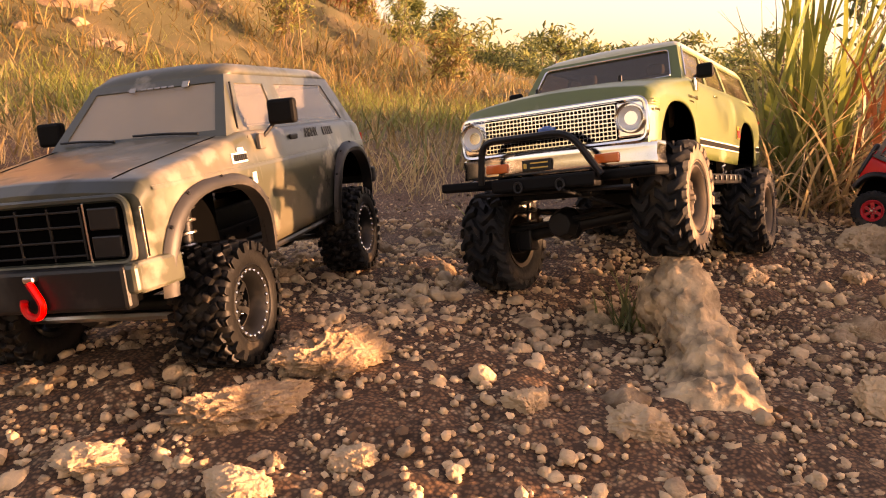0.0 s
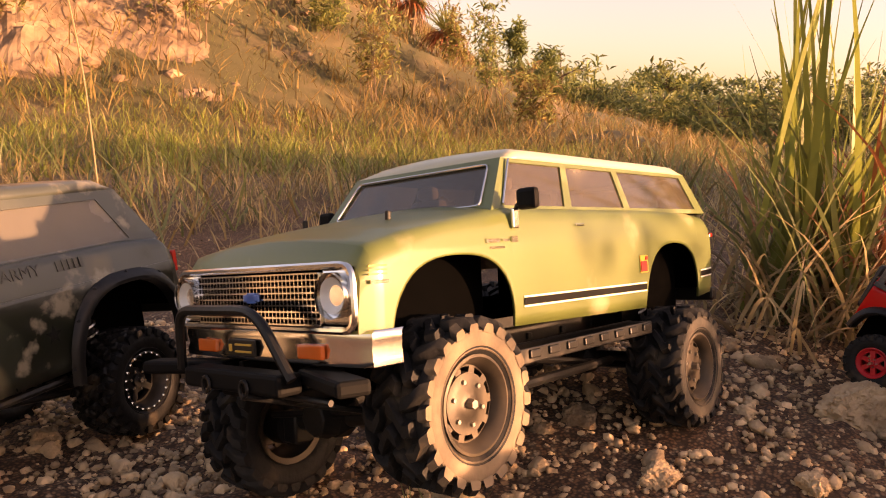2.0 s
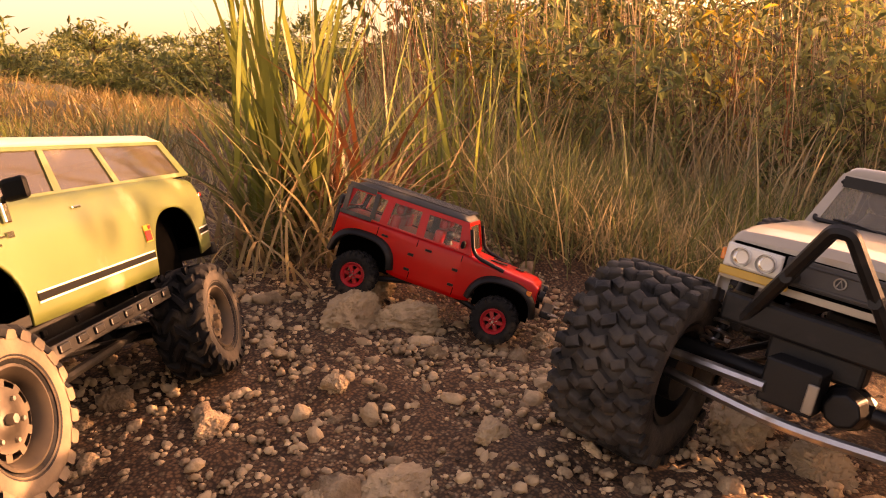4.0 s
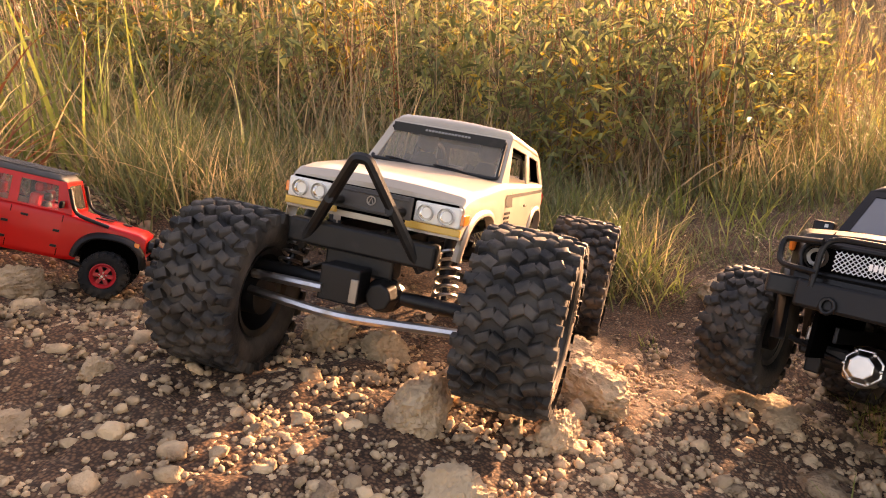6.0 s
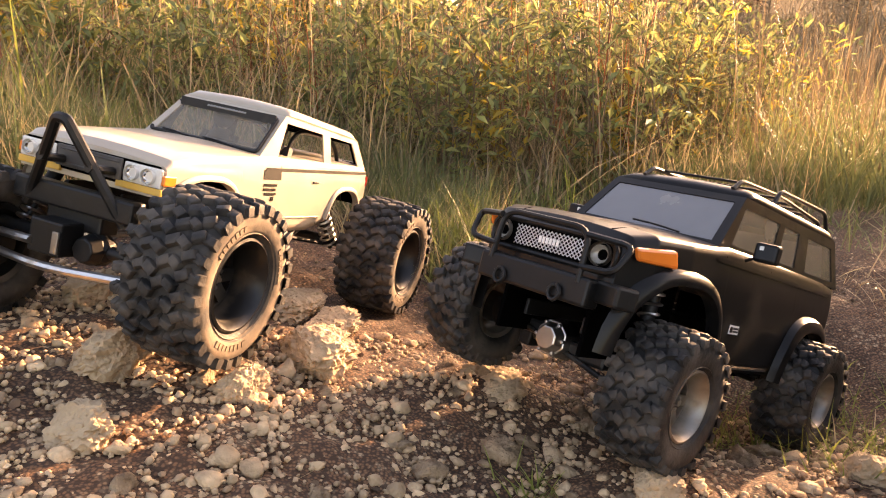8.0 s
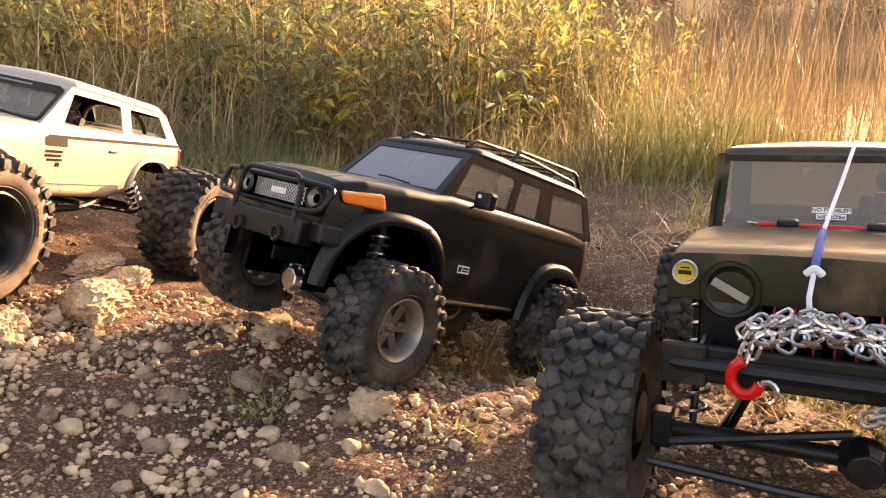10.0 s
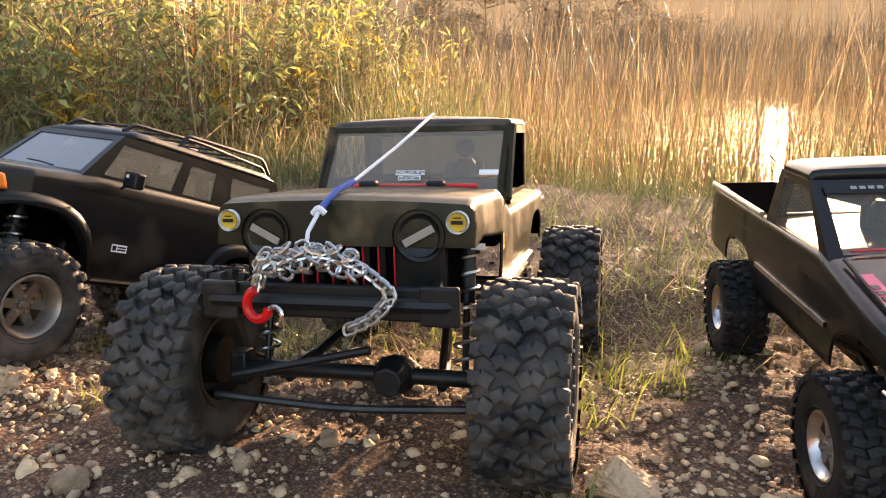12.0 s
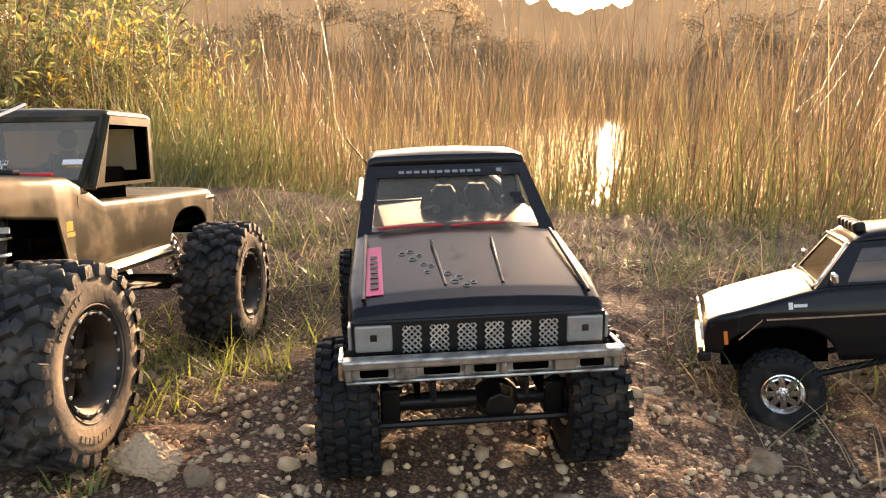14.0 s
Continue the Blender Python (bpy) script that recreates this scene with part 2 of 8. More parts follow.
def bend(pts, n=5):
    """Round the corners of a line of points."""
    pts = [Vector(p) for p in pts]
    out = [pts[0]]
    for a, b, c in zip(pts, pts[1:], pts[2:]):
        k = min((a - b).length, (c - b).length) * 0.35
        p, q = b + (a - b).normalized() * k, b + (c - b).normalized() * k
        for i in range(n + 1):
            t = i / n
            out.append(p * (1 - t) ** 2 + b * 2 * t * (1 - t) + q * t * t)
    return out + [pts[-1]]


def lerp(pts, x):
    """Value at x along sorted (x, v) points."""
    if x <= pts[0][0]:
        return pts[0][1]
    for (a, u), (b, v) in zip(pts, pts[1:]):
        if x <= b:
            return u + (v - u) * (x - a) / max(b - a, 1e-9)
    return pts[-1][1]


# ---- wheels ----
def lug_block(bm, m, rnd, taper=0.74):
    """A worn tread block: a box narrowed towards its outer face."""
    co = []
    for x in (-0.5, 0.5):
        for y in (-0.5, 0.5):
            for z in (-0.5, 0.5):
                k = taper if x > 0 else 1.06
                co.append(bm.verts.new(m @ Vector((x + rnd.uniform(-0.05, 0.05), y * k + rnd.uniform(-0.06, 0.06), z * k + rnd.uniform(-0.06, 0.06)))))
    mid = [bm.verts.new(m @ Vector((0.38, y * 0.96, z * 0.96))) for y in (-0.5, 0.5) for z in (-0.5, 0.5)]
    i, o = co[:4], co[4:]
    for p, q in ((i, mid), (mid, o)):
        for s, t in ((0, 1), (1, 3), (3, 2), (2, 0)):
            bm.faces.new((p[s], p[t], q[t], q[s]))
    bm.faces.new((o[0], o[1], o[3], o[2]))



def zigzag_rib(bm, i, n, c, d, h, rnd):
    """One wavy tread rib from sidewall to sidewall, broken by a groove on alternate sides."""
    step = math.tau / n
    ys = [-1.0, -1.02, -0.9, -0.7, -0.5, -0.28, -0.05, 0.18, 0.42, 0.66, 0.9, 1.02, 1.0]
    zs = [0.3, 0.3, 0.15, -0.35, -0.4, 0.1, 0.45, 0.1, -0.42, -0.3, 0.2, 0.3, 0.3]
    cut = (4, 8) if i % 2 else (6, 10)
    prev = None
    for k, (y, z) in enumerate(zip(ys, zs)):
        side = abs(y) > 0.95
        base = c * (0.905 if k in (0, 12) else 0.93 if side else 0.985 if abs(y) > 0.8 else 0.998)
        top = base + (d * 0.25 if k in (0, 12) else d * 0.75 if side else d * (0.95 if abs(y) > 0.8 else 1.08)) * rnd.uniform(0.9, 1.05)
        a0 = (i + z) * step
        wb, wt = 0.36 * step * rnd.uniform(0.9, 1.08), 0.25 * step * rnd.uniform(0.85, 1.15)
        a0 += step * rnd.uniform(-0.06, 0.06)
        yy, yt = y * h, y * h * (1.015 if side else 1.0)
        ring = [bm.verts.new((r * math.cos(w), q, r * math.sin(w))) for r, w, q in ((base, a0 - wb, yy), (lerp_r(base, top), a0 - lerp_r(wb, wt), yt), (top, a0 - wt * 0.8, yt), (top, a0 + wt * 0.8, yt), (lerp_r(base, top), a0 + lerp_r(wb, wt), yt), (base, a0 + wb, yy))]
        if prev and k not in cut:
            for j in range(5):
                bm.faces.new((prev[j], prev[j + 1], ring[j + 1], ring[j]))
        elif prev:
            bm.faces.new(prev)
            bm.faces.new(ring[::-1])
        if k in (0, 12):
            bm.faces.new(ring)
        prev = ring


def lerp_r(a, b):
    return a + (b - a) * 0.75


def make_wheel(parent, spec, m, side):
    """spec: r, w, rim (radius), lugs, rows, rubber, rim_mat, spokes, bolts, dish; m: the wheel's pose in its car; side: +1 left, -1 right."""
    r, w, rr = spec["r"], spec["w"], spec["rim"]
    key = tuple(sorted((k, str(v)) for k, v in spec.items()))
    if key not in WHEELS:
        bm = bmesh.new()
        d = spec.get("lug", 0.006)
        c = r - d
        h = w / 2
        revolve(bm, [(rr * 0.98, -h * 0.72), (rr * 1.06, -h * 0.86), (rr * 1.2, -h * 0.97), (rr * 0.4 + c * 0.6, -h), (c * 0.93, -h * 0.97), (c * 0.985, -h * 0.86), (c, -h * 0.6), (c, 0),
                     (c, h * 0.6), (c * 0.985, h * 0.86), (c * 0.93, h * 0.97), (rr * 0.4 + c * 0.6, h), (rr * 1.2, h * 0.97), (rr * 1.06, h * 0.86), (rr * 0.98, h * 0.72)], 44)
        n = spec.get("lugs", 22)
        rnd = random.Random(n)
        pitch = math.tau * r / n
        style = spec.get("style", "block")
        for i in range(n):
            for s in (-1, 1):
                a = (i + (0.25 if s > 0 else -0.25)) * math.tau / n
                if style == "lizard":
                    blocks = [(0.14, 0.32, 0.5, 30, 0), (0.39, 0.3, 0.46, -28, 0.04), (0.65, 0.3, 0.5, 28, 0.52), (0.87, 0.27, 0.5, -16, 0.54), (0.985, 0.14, 0.46, 0, 0.5)]
                else:
                    blocks = [(0.22, 0.36, 0.5, 18, 0), (0.62, 0.36, 0.52, -16, 0.5), (0.92, 0.26, 0.55, 6, 0.12)]
                for yc, yw, ln, skew, ph in blocks if style != "zigzag" else ():
                    aa = a + (ph + (rnd.uniform(-0.08, 0.08) if style == "lizard" else 0)) * math.tau / n
                    rot = Matrix.Rotation(-aa, 4, "Y") @ Matrix.Translation((c + d * 0.3 - (d * 0.5 if yc > 0.8 else 0), s * yc * h, 0)) @ Matrix.Rotation(radians(skew * s), 4, "X")
                    lug_block(bm, rot @ Matrix.Diagonal((d * 1.5, yw * h, ln * pitch, 1)), rnd, 0.7 if style == "lizard" else 0.74)
            if style == "zigzag":
                zigzag_rib(bm, i, n, c, d, h, rnd)
        # raised ring and rim bead on the sidewall
        revolve(bm, [(rr * 1.12, h * 0.93), (rr * 1.14, h * 0.965), (rr * 1.17, h * 0.93)], 44)
        bm.normal_update()
        for f in bm.faces:
            c0 = f.calc_center_median()
            if c0.y > h * 0.93 and math.hypot(c0.x, c0.z) < c * spec.get("dust_r", 0.93):
                f.material_index = 1
        tyre = bm
        rimb = bmesh.new()
        dish = spec.get("dish", 0.35)
        f = h * (0.8 - dish)
        revolve(rimb, [(rr * 0.86, -h * 0.8), (rr, -h * 0.86), (rr * 1.02, -h * 0.75), (rr * 0.84, -h * 0.4), (rr * 0.82, f), (rr * 0.9, h * 0.72), (rr * 1.02, h * 0.78), (rr * 1.03, h * 0.88), (rr * 0.97, h * 0.9), (rr * 0.86, h * 0.76), (rr * 0.8, f + 0.0015)], 36)
        discs = bmesh.new()
        k = spec.get("spokes", 6)
        hub_r = rr * spec.get("hub", 0.36)
        revolve(discs, [(0.0005, f + 0.004), (hub_r * 0.45, f + 0.004), (hub_r * 0.5, f + 0.002), (hub_r, f + 0.001), (hub_r, f - 0.003), (0.0005, f - 0.003)], 24)
        revolve(discs, [(rr * 0.84, f - 0.002), (rr * 0.84, f + 0.001), (rr * (0.76 if spec.get("holes") else 0.72), f + 0.002), (rr * (0.76 if spec.get("holes") else 0.72), f - 0.002)], 36)
        if spec.get("holes"):
            revolve(discs, [(0.0005, f + 0.0042), (rr * 0.28, f + 0.0042), (rr * 0.34, f + 0.0028), (rr * 0.64, f + 0.0028), (rr * 0.66, f - 0.002)], 36)
        sw = spec.get("spoke_w", 0.3)
        for i in range(k):
            mm = Matrix.Rotation(-i * math.tau / k, 4, "Y") @ Matrix.Translation((rr * 0.54, f, 0)) @ Matrix.Diagonal((rr * 0.5, 0.004, rr * sw, 1))
            bmesh.ops.create_cube(discs, size=1, matrix=mm)
        nut = bmesh.new()
        bmesh.ops.create_cone(nut, segments=6, radius1=rr * 0.06, radius2=rr * 0.05, depth=0.003, cap_ends=True, matrix=Matrix.Rotation(radians(-90), 4, "X"))
        bolt = bmesh.new()
        bmesh.ops.create_icosphere(bolt, subdivisions=1, radius=rr * spec.get("bolt_r", 0.045))
        cap = bmesh.new()
        bmesh.ops.create_cone(cap, segments=6, radius1=rr * 0.12, radius2=rr * 0.1, depth=0.006, cap_ends=True, matrix=Matrix.Translation((0, f + 0.006, 0)) @ Matrix.Rotation(radians(-90), 4, "X"))
        nm, bn = spec.get("nuts", 5), spec.get("bolts", 0)
        spots = [("nut", hub_r * 0.74 * math.cos(i * math.tau / nm + 0.3), f + 0.003, hub_r * 0.74 * math.sin(i * math.tau / nm + 0.3)) for i in range(nm)]
        spots += [("bolt", rr * 0.98 * math.cos(i * math.tau / bn), h * 0.9, rr * 0.98 * math.sin(i * math.tau / bn)) for i in range(bn)]
        letters = bmesh.new()
        if spec.get("letters"):
            for a0, k in ((0.6, 7), (2.6, 6), (4.5, 8)):
                for i in range(k):
                    m0 = Matrix.Rotation(-(a0 + i * 0.11), 4, "Y") @ Matrix.Translation((c * 0.78, h * 1.0, 0)) @ Matrix.Diagonal((c * 0.085 * rnd.uniform(0.7, 1.0), 0.0012, c * 0.06, 1))
                    bmesh.ops.create_cube(letters, size=1, matrix=m0)
        stub = bmesh.new()
        revolve(stub, [(0.0005, -h * 0.9), (rr * 0.5, -h * 0.88), (rr * 0.52, -h * 0.3), (rr * 0.4, f - 0.004), (0.0005, f - 0.004)], 20)
        WHEELS[key] = [part("wheel", stub, M["black"], None, smooth=True), part("tyre", tyre, [spec["rubber"], spec.get("side_mat", spec["rubber"])], None, smooth=True, crease=52 if style == "lizard" else 38), part("rim", rimb, spec["rim_mat"], None, smooth=True),
                       part("rim_disc", discs, spec["rim_mat"], None, smooth=True), part("sidewall_lettering", letters, spec.get("side_mat", spec["rubber"]), None), part("hub_cap", cap, spec.get("nut_mat", M["steel"]), None),
                       part("wheel_nut", nut, spec.get("nut_mat", M["steel"]), None), part("rim_bolt", bolt, spec.get("nut_mat", M["steel"]), None), spots]
        for o in WHEELS[key][:-1]:
            scene.collection.objects.unlink(o)
    base = None
    for i, o in enumerate(WHEELS[key][:-3]):
        if not o.data.polygons:
            continue
        q = new(o.name.split(".")[0], o.data)
        if i == 0:
            q.parent, base = parent, q
            q.matrix_local = m if side > 0 else m @ Matrix.Rotation(math.pi, 4, "Z")
        else:
            q.parent = base
    for kind, x, y, z in WHEELS[key][-1]:
        o = WHEELS[key][-3 if kind == "nut" else -2]
        q = new(o.name.split(".")[0], o.data)
        q.parent, q.location = base, (x, y, z)
    return base


WHEELS = {}


# ---- bodies ----
class Shell:
    """A thin moulded body shell: top line and lower line along x, plan width, and side section."""

    def __init__(self, top, low, plan, section, arches, r=0.008, crown=0.004):
        self.top, self.low, self.plan, self.section, self.arches, self.r, self.crown = sorted(top), sorted(low), sorted(plan), sorted(section), arches, r, crown

    def lower(self, x):
        z = lerp(self.low, x)
        for cx, cz, rx, rz in self.arches:
            k = 1 - abs((x - cx) / rx) ** 2.6
            if k > 0:
                z = max(z, cz + rz * k ** (1 / 2.6))
        return z

    def side(self, x, z):
        return lerp(self.plan, x) * lerp(self.section, z)

    def build(self, parent, mat, label="", name="body_shell"):
        xs = set(np.linspace(self.top[0][0], self.top[-1][0], 60))
        xs |= {p[0] for p in self.top} | {p[0] for p in self.plan if self.top[0][0] <= p[0] <= self.top[-1][0]}
        for cx, cz, rx, rz in self.arches:
            xs |= {cx + rx * math.cos(a) for a in np.linspace(0.02, math.pi - 0.02, 22)}
            xs |= {cx - rx * 1.0001, cx + rx * 1.0001}
        xs = sorted(x for x in xs if self.top[0][0] <= x <= self.top[-1][0])
        bm = bmesh.new()
        rows = []
        for x in xs:
            lo, up = self.lower(x), lerp(self.top, x)
            up = max(up, lo + 0.006)
            r = min(self.r, (up - lo) * 0.4)
            hw = self.side(x, up - r)
            half = [(self.side(x, lo + (up - r - lo) * k / 9), lo + (up - r - lo) * k / 9) for k in range(10)]
            for a in (30, 60, 90):
                half.append((hw - r + r * math.cos(radians(a)), up - r + r * math.sin(radians(a))))
            flat = hw - r
            for k in (0.75, 0.4, 0.0):
                half.append((flat * k, up + self.crown * (1 - k * k)))
            sec = half + [(-y, z) for y, z in half[-2::-1]]
            rows.append([bm.verts.new((x, y, z)) for y, z in sec])
        for a, b in zip(rows, rows[1:]):
            for k in range(len(a) - 1):
                bm.faces.new((a[k], a[k + 1], b[k + 1], b[k]))
        bm.faces.new(rows[0]), bm.faces.new(rows[-1][::-1])
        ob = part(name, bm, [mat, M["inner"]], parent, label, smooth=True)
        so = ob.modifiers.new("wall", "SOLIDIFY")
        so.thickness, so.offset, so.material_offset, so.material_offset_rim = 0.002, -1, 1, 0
        return ob

    def strip(self, parent, name, mat, x0, x1, z0, z1, lift=0.0007, label="", sides=(1, -1)):
        """A thin band laid on each side; z0 and z1 are its edges, each at the front and rear end."""
        for s in sides:
            bm = bmesh.new()
            rows = []
            n = max(2, int(abs(x1 - x0) / 0.006))
            for i in range(n + 1):
                t = i / n
                x = x0 + (x1 - x0) * t
                za, zb = z0[0] + (z0[1] - z0[0]) * t, z1[0] + (z1[1] - z1[0]) * t
                rows.append([bm.verts.new((x, s * (self.side(x, z) + l), z)) for z, l in ((za, 0), (za, lift), (zb, lift), (zb, 0))])
            for a, b in zip(rows, rows[1:]):
                for k in range(3):
                    bm.faces.new((a[k], a[k + 1], b[k + 1], b[k]))
            part(name, bm, mat, parent, label)


def panel(bm, c, us, vs, holes):
    """Cells of a four-cornered panel; us: (bottom, top) fractions, vs: fractions, holes: cells left open."""
    c = [Vector(p) for p in c]

    def at(u, v):
        return c[0].lerp(c[1], u[0] + (u[1] - u[0]) * v).lerp(c[3].lerp(c[2], u[0] + (u[1] - u[0]) * v), v)

    grid = [[bm.verts.new(at(u, v)) for u in us] for v in vs]
    panes = []
    for j in range(len(vs) - 1):
        for i in range(len(us) - 1):
            q = (grid[j][i], grid[j][i + 1], grid[j + 1][i + 1], grid[j + 1][i])
            if (i, j) in holes:
                panes.append([v.co.copy() for v in q])
            else:
                bm.faces.new(q)
    return panes


def round_quad(q, cut=0.18, n=4):
    """Outline of a quad with rounded corners."""
    out = []
    for i in range(4):
        a, b, c = q[i - 1], q[i], q[(i + 1) % 4]
        k = min((a - b).length, (c - b).length) * cut
        p, e = b + (a - b).normalized() * k, b + (c - b).normalized() * k
        for t in range(n + 1):
            t /= n
            out.append(p * (1 - t) ** 2 + b * 2 * t * (1 - t) + e * t * t)
    return out


def cabin(parent, fb, rb, ft, rt, zb, zt, wb, wt, sides, mat, pane_mat, roof_mat=None, front=(0.06, 0.94, 0.1, 0.88), rear=(0.1, 0.9, 0.2, 0.85), trim=None, zbr=None, ztr=None, r=0.012, crown=0.005, rear_open=True, trim_r=0.0009):
    """A cabin over the belt: front and rear x at the belt (fb, rb) and at the roof (ft, rt), heights, half widths, and the side windows
    as (bottom start, bottom end, top start, top end) fractions from front to rear."""
    zbr, ztr = zb if zbr is None else zbr, zt if ztr is None else ztr
    B = {(1, 1): (fb, wb, zb), (1, -1): (fb, -wb, zb), (-1, 1): (rb, wb, zbr), (-1, -1): (rb, -wb, zbr)}
    T = {(1, 1): (ft, wt, zt - r), (1, -1): (ft, -wt, zt - r), (-1, 1): (rt, wt, ztr - r), (-1, -1): (rt, -wt, ztr - r)}
    bm = bmesh.new()
    panes = []
    for s in (1, -1):
        us = [(0, 0)]
        holes = set()
        for b0, b1, t0, t1 in sides["w"]:
            holes.add((len(us), 1))
            us += [(b0, t0), (b1, t1)]
        us.append((1, 1))
        panes += [("window_pane", q) for q in panel(bm, [B[1, s], B[-1, s], T[-1, s], T[1, s]], us, [0, sides["v"][0], sides["v"][1], 1], holes)]
    a, b, v0, v1 = front
    panes += [("windshield", q) for q in panel(bm, [B[1, -1], B[1, 1], T[1, 1], T[1, -1]], [(0, 0), (a, a), (b, b), (1, 1)], [0, v0, v1, 1], {(1, 1)})]
    if rear_open:
        a, b, v0, v1 = rear
        panes += [("rear_window", q) for q in panel(bm, [B[-1, 1], B[-1, -1], T[-1, -1], T[-1, 1]], [(0, 0), (a, a), (b, b), (1, 1)], [0, v0, v1, 1], {(1, 1)})]
    else:
        bm.faces.new([bm.verts.new(p) for p in (B[-1, 1], B[-1, -1], T[-1, -1], T[-1, 1])])
    bmesh.ops.remove_doubles(bm, verts=bm.verts, dist=0.0003)
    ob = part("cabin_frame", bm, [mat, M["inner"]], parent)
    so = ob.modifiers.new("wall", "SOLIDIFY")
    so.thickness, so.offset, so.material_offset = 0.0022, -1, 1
    # roof with rounded edge
    rf = bmesh.new()
    rows = []
    nx = 14
    for i in range(nx + 1):
        t = i / nx
        x = ft + (rt - ft) * t
        z = zt + (ztr - zt) * t
        e = min(t, 1 - t) * abs(ft - rt)
        dz = 0 if e >= r else r - math.sqrt(max(0, r * r - (r - e) ** 2))
        row = []
        for k in (-1, -0.985, -0.95, -0.88, -0.6, -0.2, 0.2, 0.6, 0.88, 0.95, 0.985, 1):
            y = k * wt
            ey = wt - abs(y)
            dy = 0 if ey >= r else r - math.sqrt(max(0, r * r - (r - ey) ** 2))
            row.append(rf.verts.new((x, y, z - max(dz, dy) + crown * (1 - k * k) * min(1, e / 0.03))))
        rows.append(row)
    for p, q in zip(rows, rows[1:]):
        for k in range(len(p) - 1):
            rf.faces.new((p[k], p[k + 1], q[k + 1], q[k]))
    roof = part("roof", rf, [roof_mat or mat, M["inner"]], parent, smooth=True)
    so = roof.modifiers.new("wall", "SOLIDIFY")
    so.thickness, so.offset, so.material_offset = 0.002, -1, 1
    mid = Vector(((fb + rb) / 2, 0, (zb + zt) / 2))
    for name, q in panes:
        n = (q[1] - q[0]).cross(q[3] - q[0]).normalized()
        c = sum(q, Vector()) / 4
        if n.dot(c - mid) < 0:
            n = -n
        g = bmesh.new()
        g.faces.new([g.verts.new(p - n * 0.0012) for p in q])
        part(name, g, pane_mat, parent)
        if trim and (trim[1] is None or name in trim[1]):
            tb = bmesh.new()
            tube(tb, [p + n * 0.0006 for p in round_quad(q, 0.12)], trim_r, 6, closed=True)
            part("window_trim", tb, trim[0], parent)
    return panes


def shock(parent, a, b, r=0.008, coil=None, mat=None):
    a, b = Vector(a), Vector(b)
    bm = bmesh.new()
    tube(bm, [a, a.lerp(b, 0.5)], r * 0.75, 10)
    tube(bm, [a.lerp(b, 0.5), b], r * 0.3, 8)
    s = part("shock_absorber", bm, M["black"], parent, smooth=True)
    cb = bmesh.new()
    d = (b - a).normalized()
    u = d.orthogonal().normalized()
    v = d.cross(u)
    n = 7 * 10
    tube(cb, [a.lerp(b, 0.12 + 0.8 * i / n) + (u * math.cos(i * 0.628) + v * math.sin(i * 0.628)) * r for i in range(n + 1)], r * 0.16, 5)
    part("coil_spring", cb, mat or M["steel"], s, smooth=True)
    return s


def axle(parent, x, z, half, diff_y=0.02, link_to=0.0, rmat=None, diff_r=0.018, diff_mat=None, fwd=1, tilt=0.0):
    """A live axle across the car with its differential case and lower links."""
    bm = bmesh.new()
    tube(bm, [(x, -half, z - tilt * half), (x, half, z + tilt * half)], 0.0075, 10)
    for s in (-1, 1):
        box(bm, (x, s * (half - 0.008), z + s * tilt * half), (0.018, 0.016, 0.03))
    part("axle_tube", bm, M["black"], parent, smooth=True, bevel=0.002)
    bm = bmesh.new()
    bmesh.ops.create_icosphere(bm, subdivisions=2, radius=diff_r, matrix=Matrix.Translation((x, diff_y, z)) @ Matrix.Diagonal((0.9, 1.1, 1, 1)))
    bmesh.ops.create_cone(bm, segments=8, radius1=diff_r * 0.95, radius2=diff_r * 0.7, depth=0.014, cap_ends=True, matrix=Matrix.Translation((x + fwd * diff_r * 0.85, diff_y, z)) @ Matrix.Rotation(radians(90 * fwd), 4, "Y"))
    part("differential", bm, diff_mat or M["black"], parent, bevel=0.0015)
    for s in (-1, 1):
        bm = bmesh.new()
        tube(bm, [(x, s * half * 0.62, z - 0.006), (link_to, s * 0.035, z + 0.018)], 0.0035, 8)
        part("suspension_link", bm, rmat or M["black"], parent, smooth=True)


def chassis(parent, x0, x1, z, w=0.035, skid=-0.012):
    for s in (-1, 1):
        bm = bmesh.new()
        box(bm, ((x0 + x1) / 2, s * w, z), (abs(x1 - x0), 0.004, 0.016))
        for k in range(9):
            box(bm, (x0 + (x1 - x0) * (k + 0.5) / 9, s * (w + 0.003), z), (0.006, 0.003, 0.006))
        part("frame_rail", bm, M["black"], parent, bevel=0.001)
    bm = bmesh.new()
    box(bm, ((x0 + x1) / 2, 0, z - 0.016), (0.11, 0.075, 0.018))
    box(bm, ((x0 + x1) / 2 - 0.01, 0, z + 0.012), (0.13, 0.05, 0.03))
    part("skid_plate", bm, M["black"], parent, bevel=0.004)


def bars(parent, name, mat, rows, where, label=""):
    """Unreadable lettering as plain bars; rows: (x, z, w, h), where: plane pose."""
    bm = bmesh.new()
    for x, z, w, h in rows:
        box(bm, where @ Vector((x, z, 0)), (1, 1, 1), where.to_3x3().to_4x4() @ Matrix.Diagonal((w, h, 0.0008, 1)))
    return part(name, bm, mat, parent, label)


def lettering(parent, words, size, m, mat, name="lettering", spread=1.0):
    cu = bpy.data.curves.new(name, "FONT")
    cu.body, cu.size, cu.extrude, cu.align_x, cu.align_y, cu.space_character = words, size, 0.0003, "CENTER", "CENTER", spread
    tmp = new("letters_tmp", cu)
    me = bpy.data.meshes.new_from_object(tmp)
    bpy.data.objects.remove(tmp)
    me.materials.clear()
    me.materials.append(mat)
    ob = new(name, me)
    ob.parent = parent
    ob.matrix_local = m
    return ob


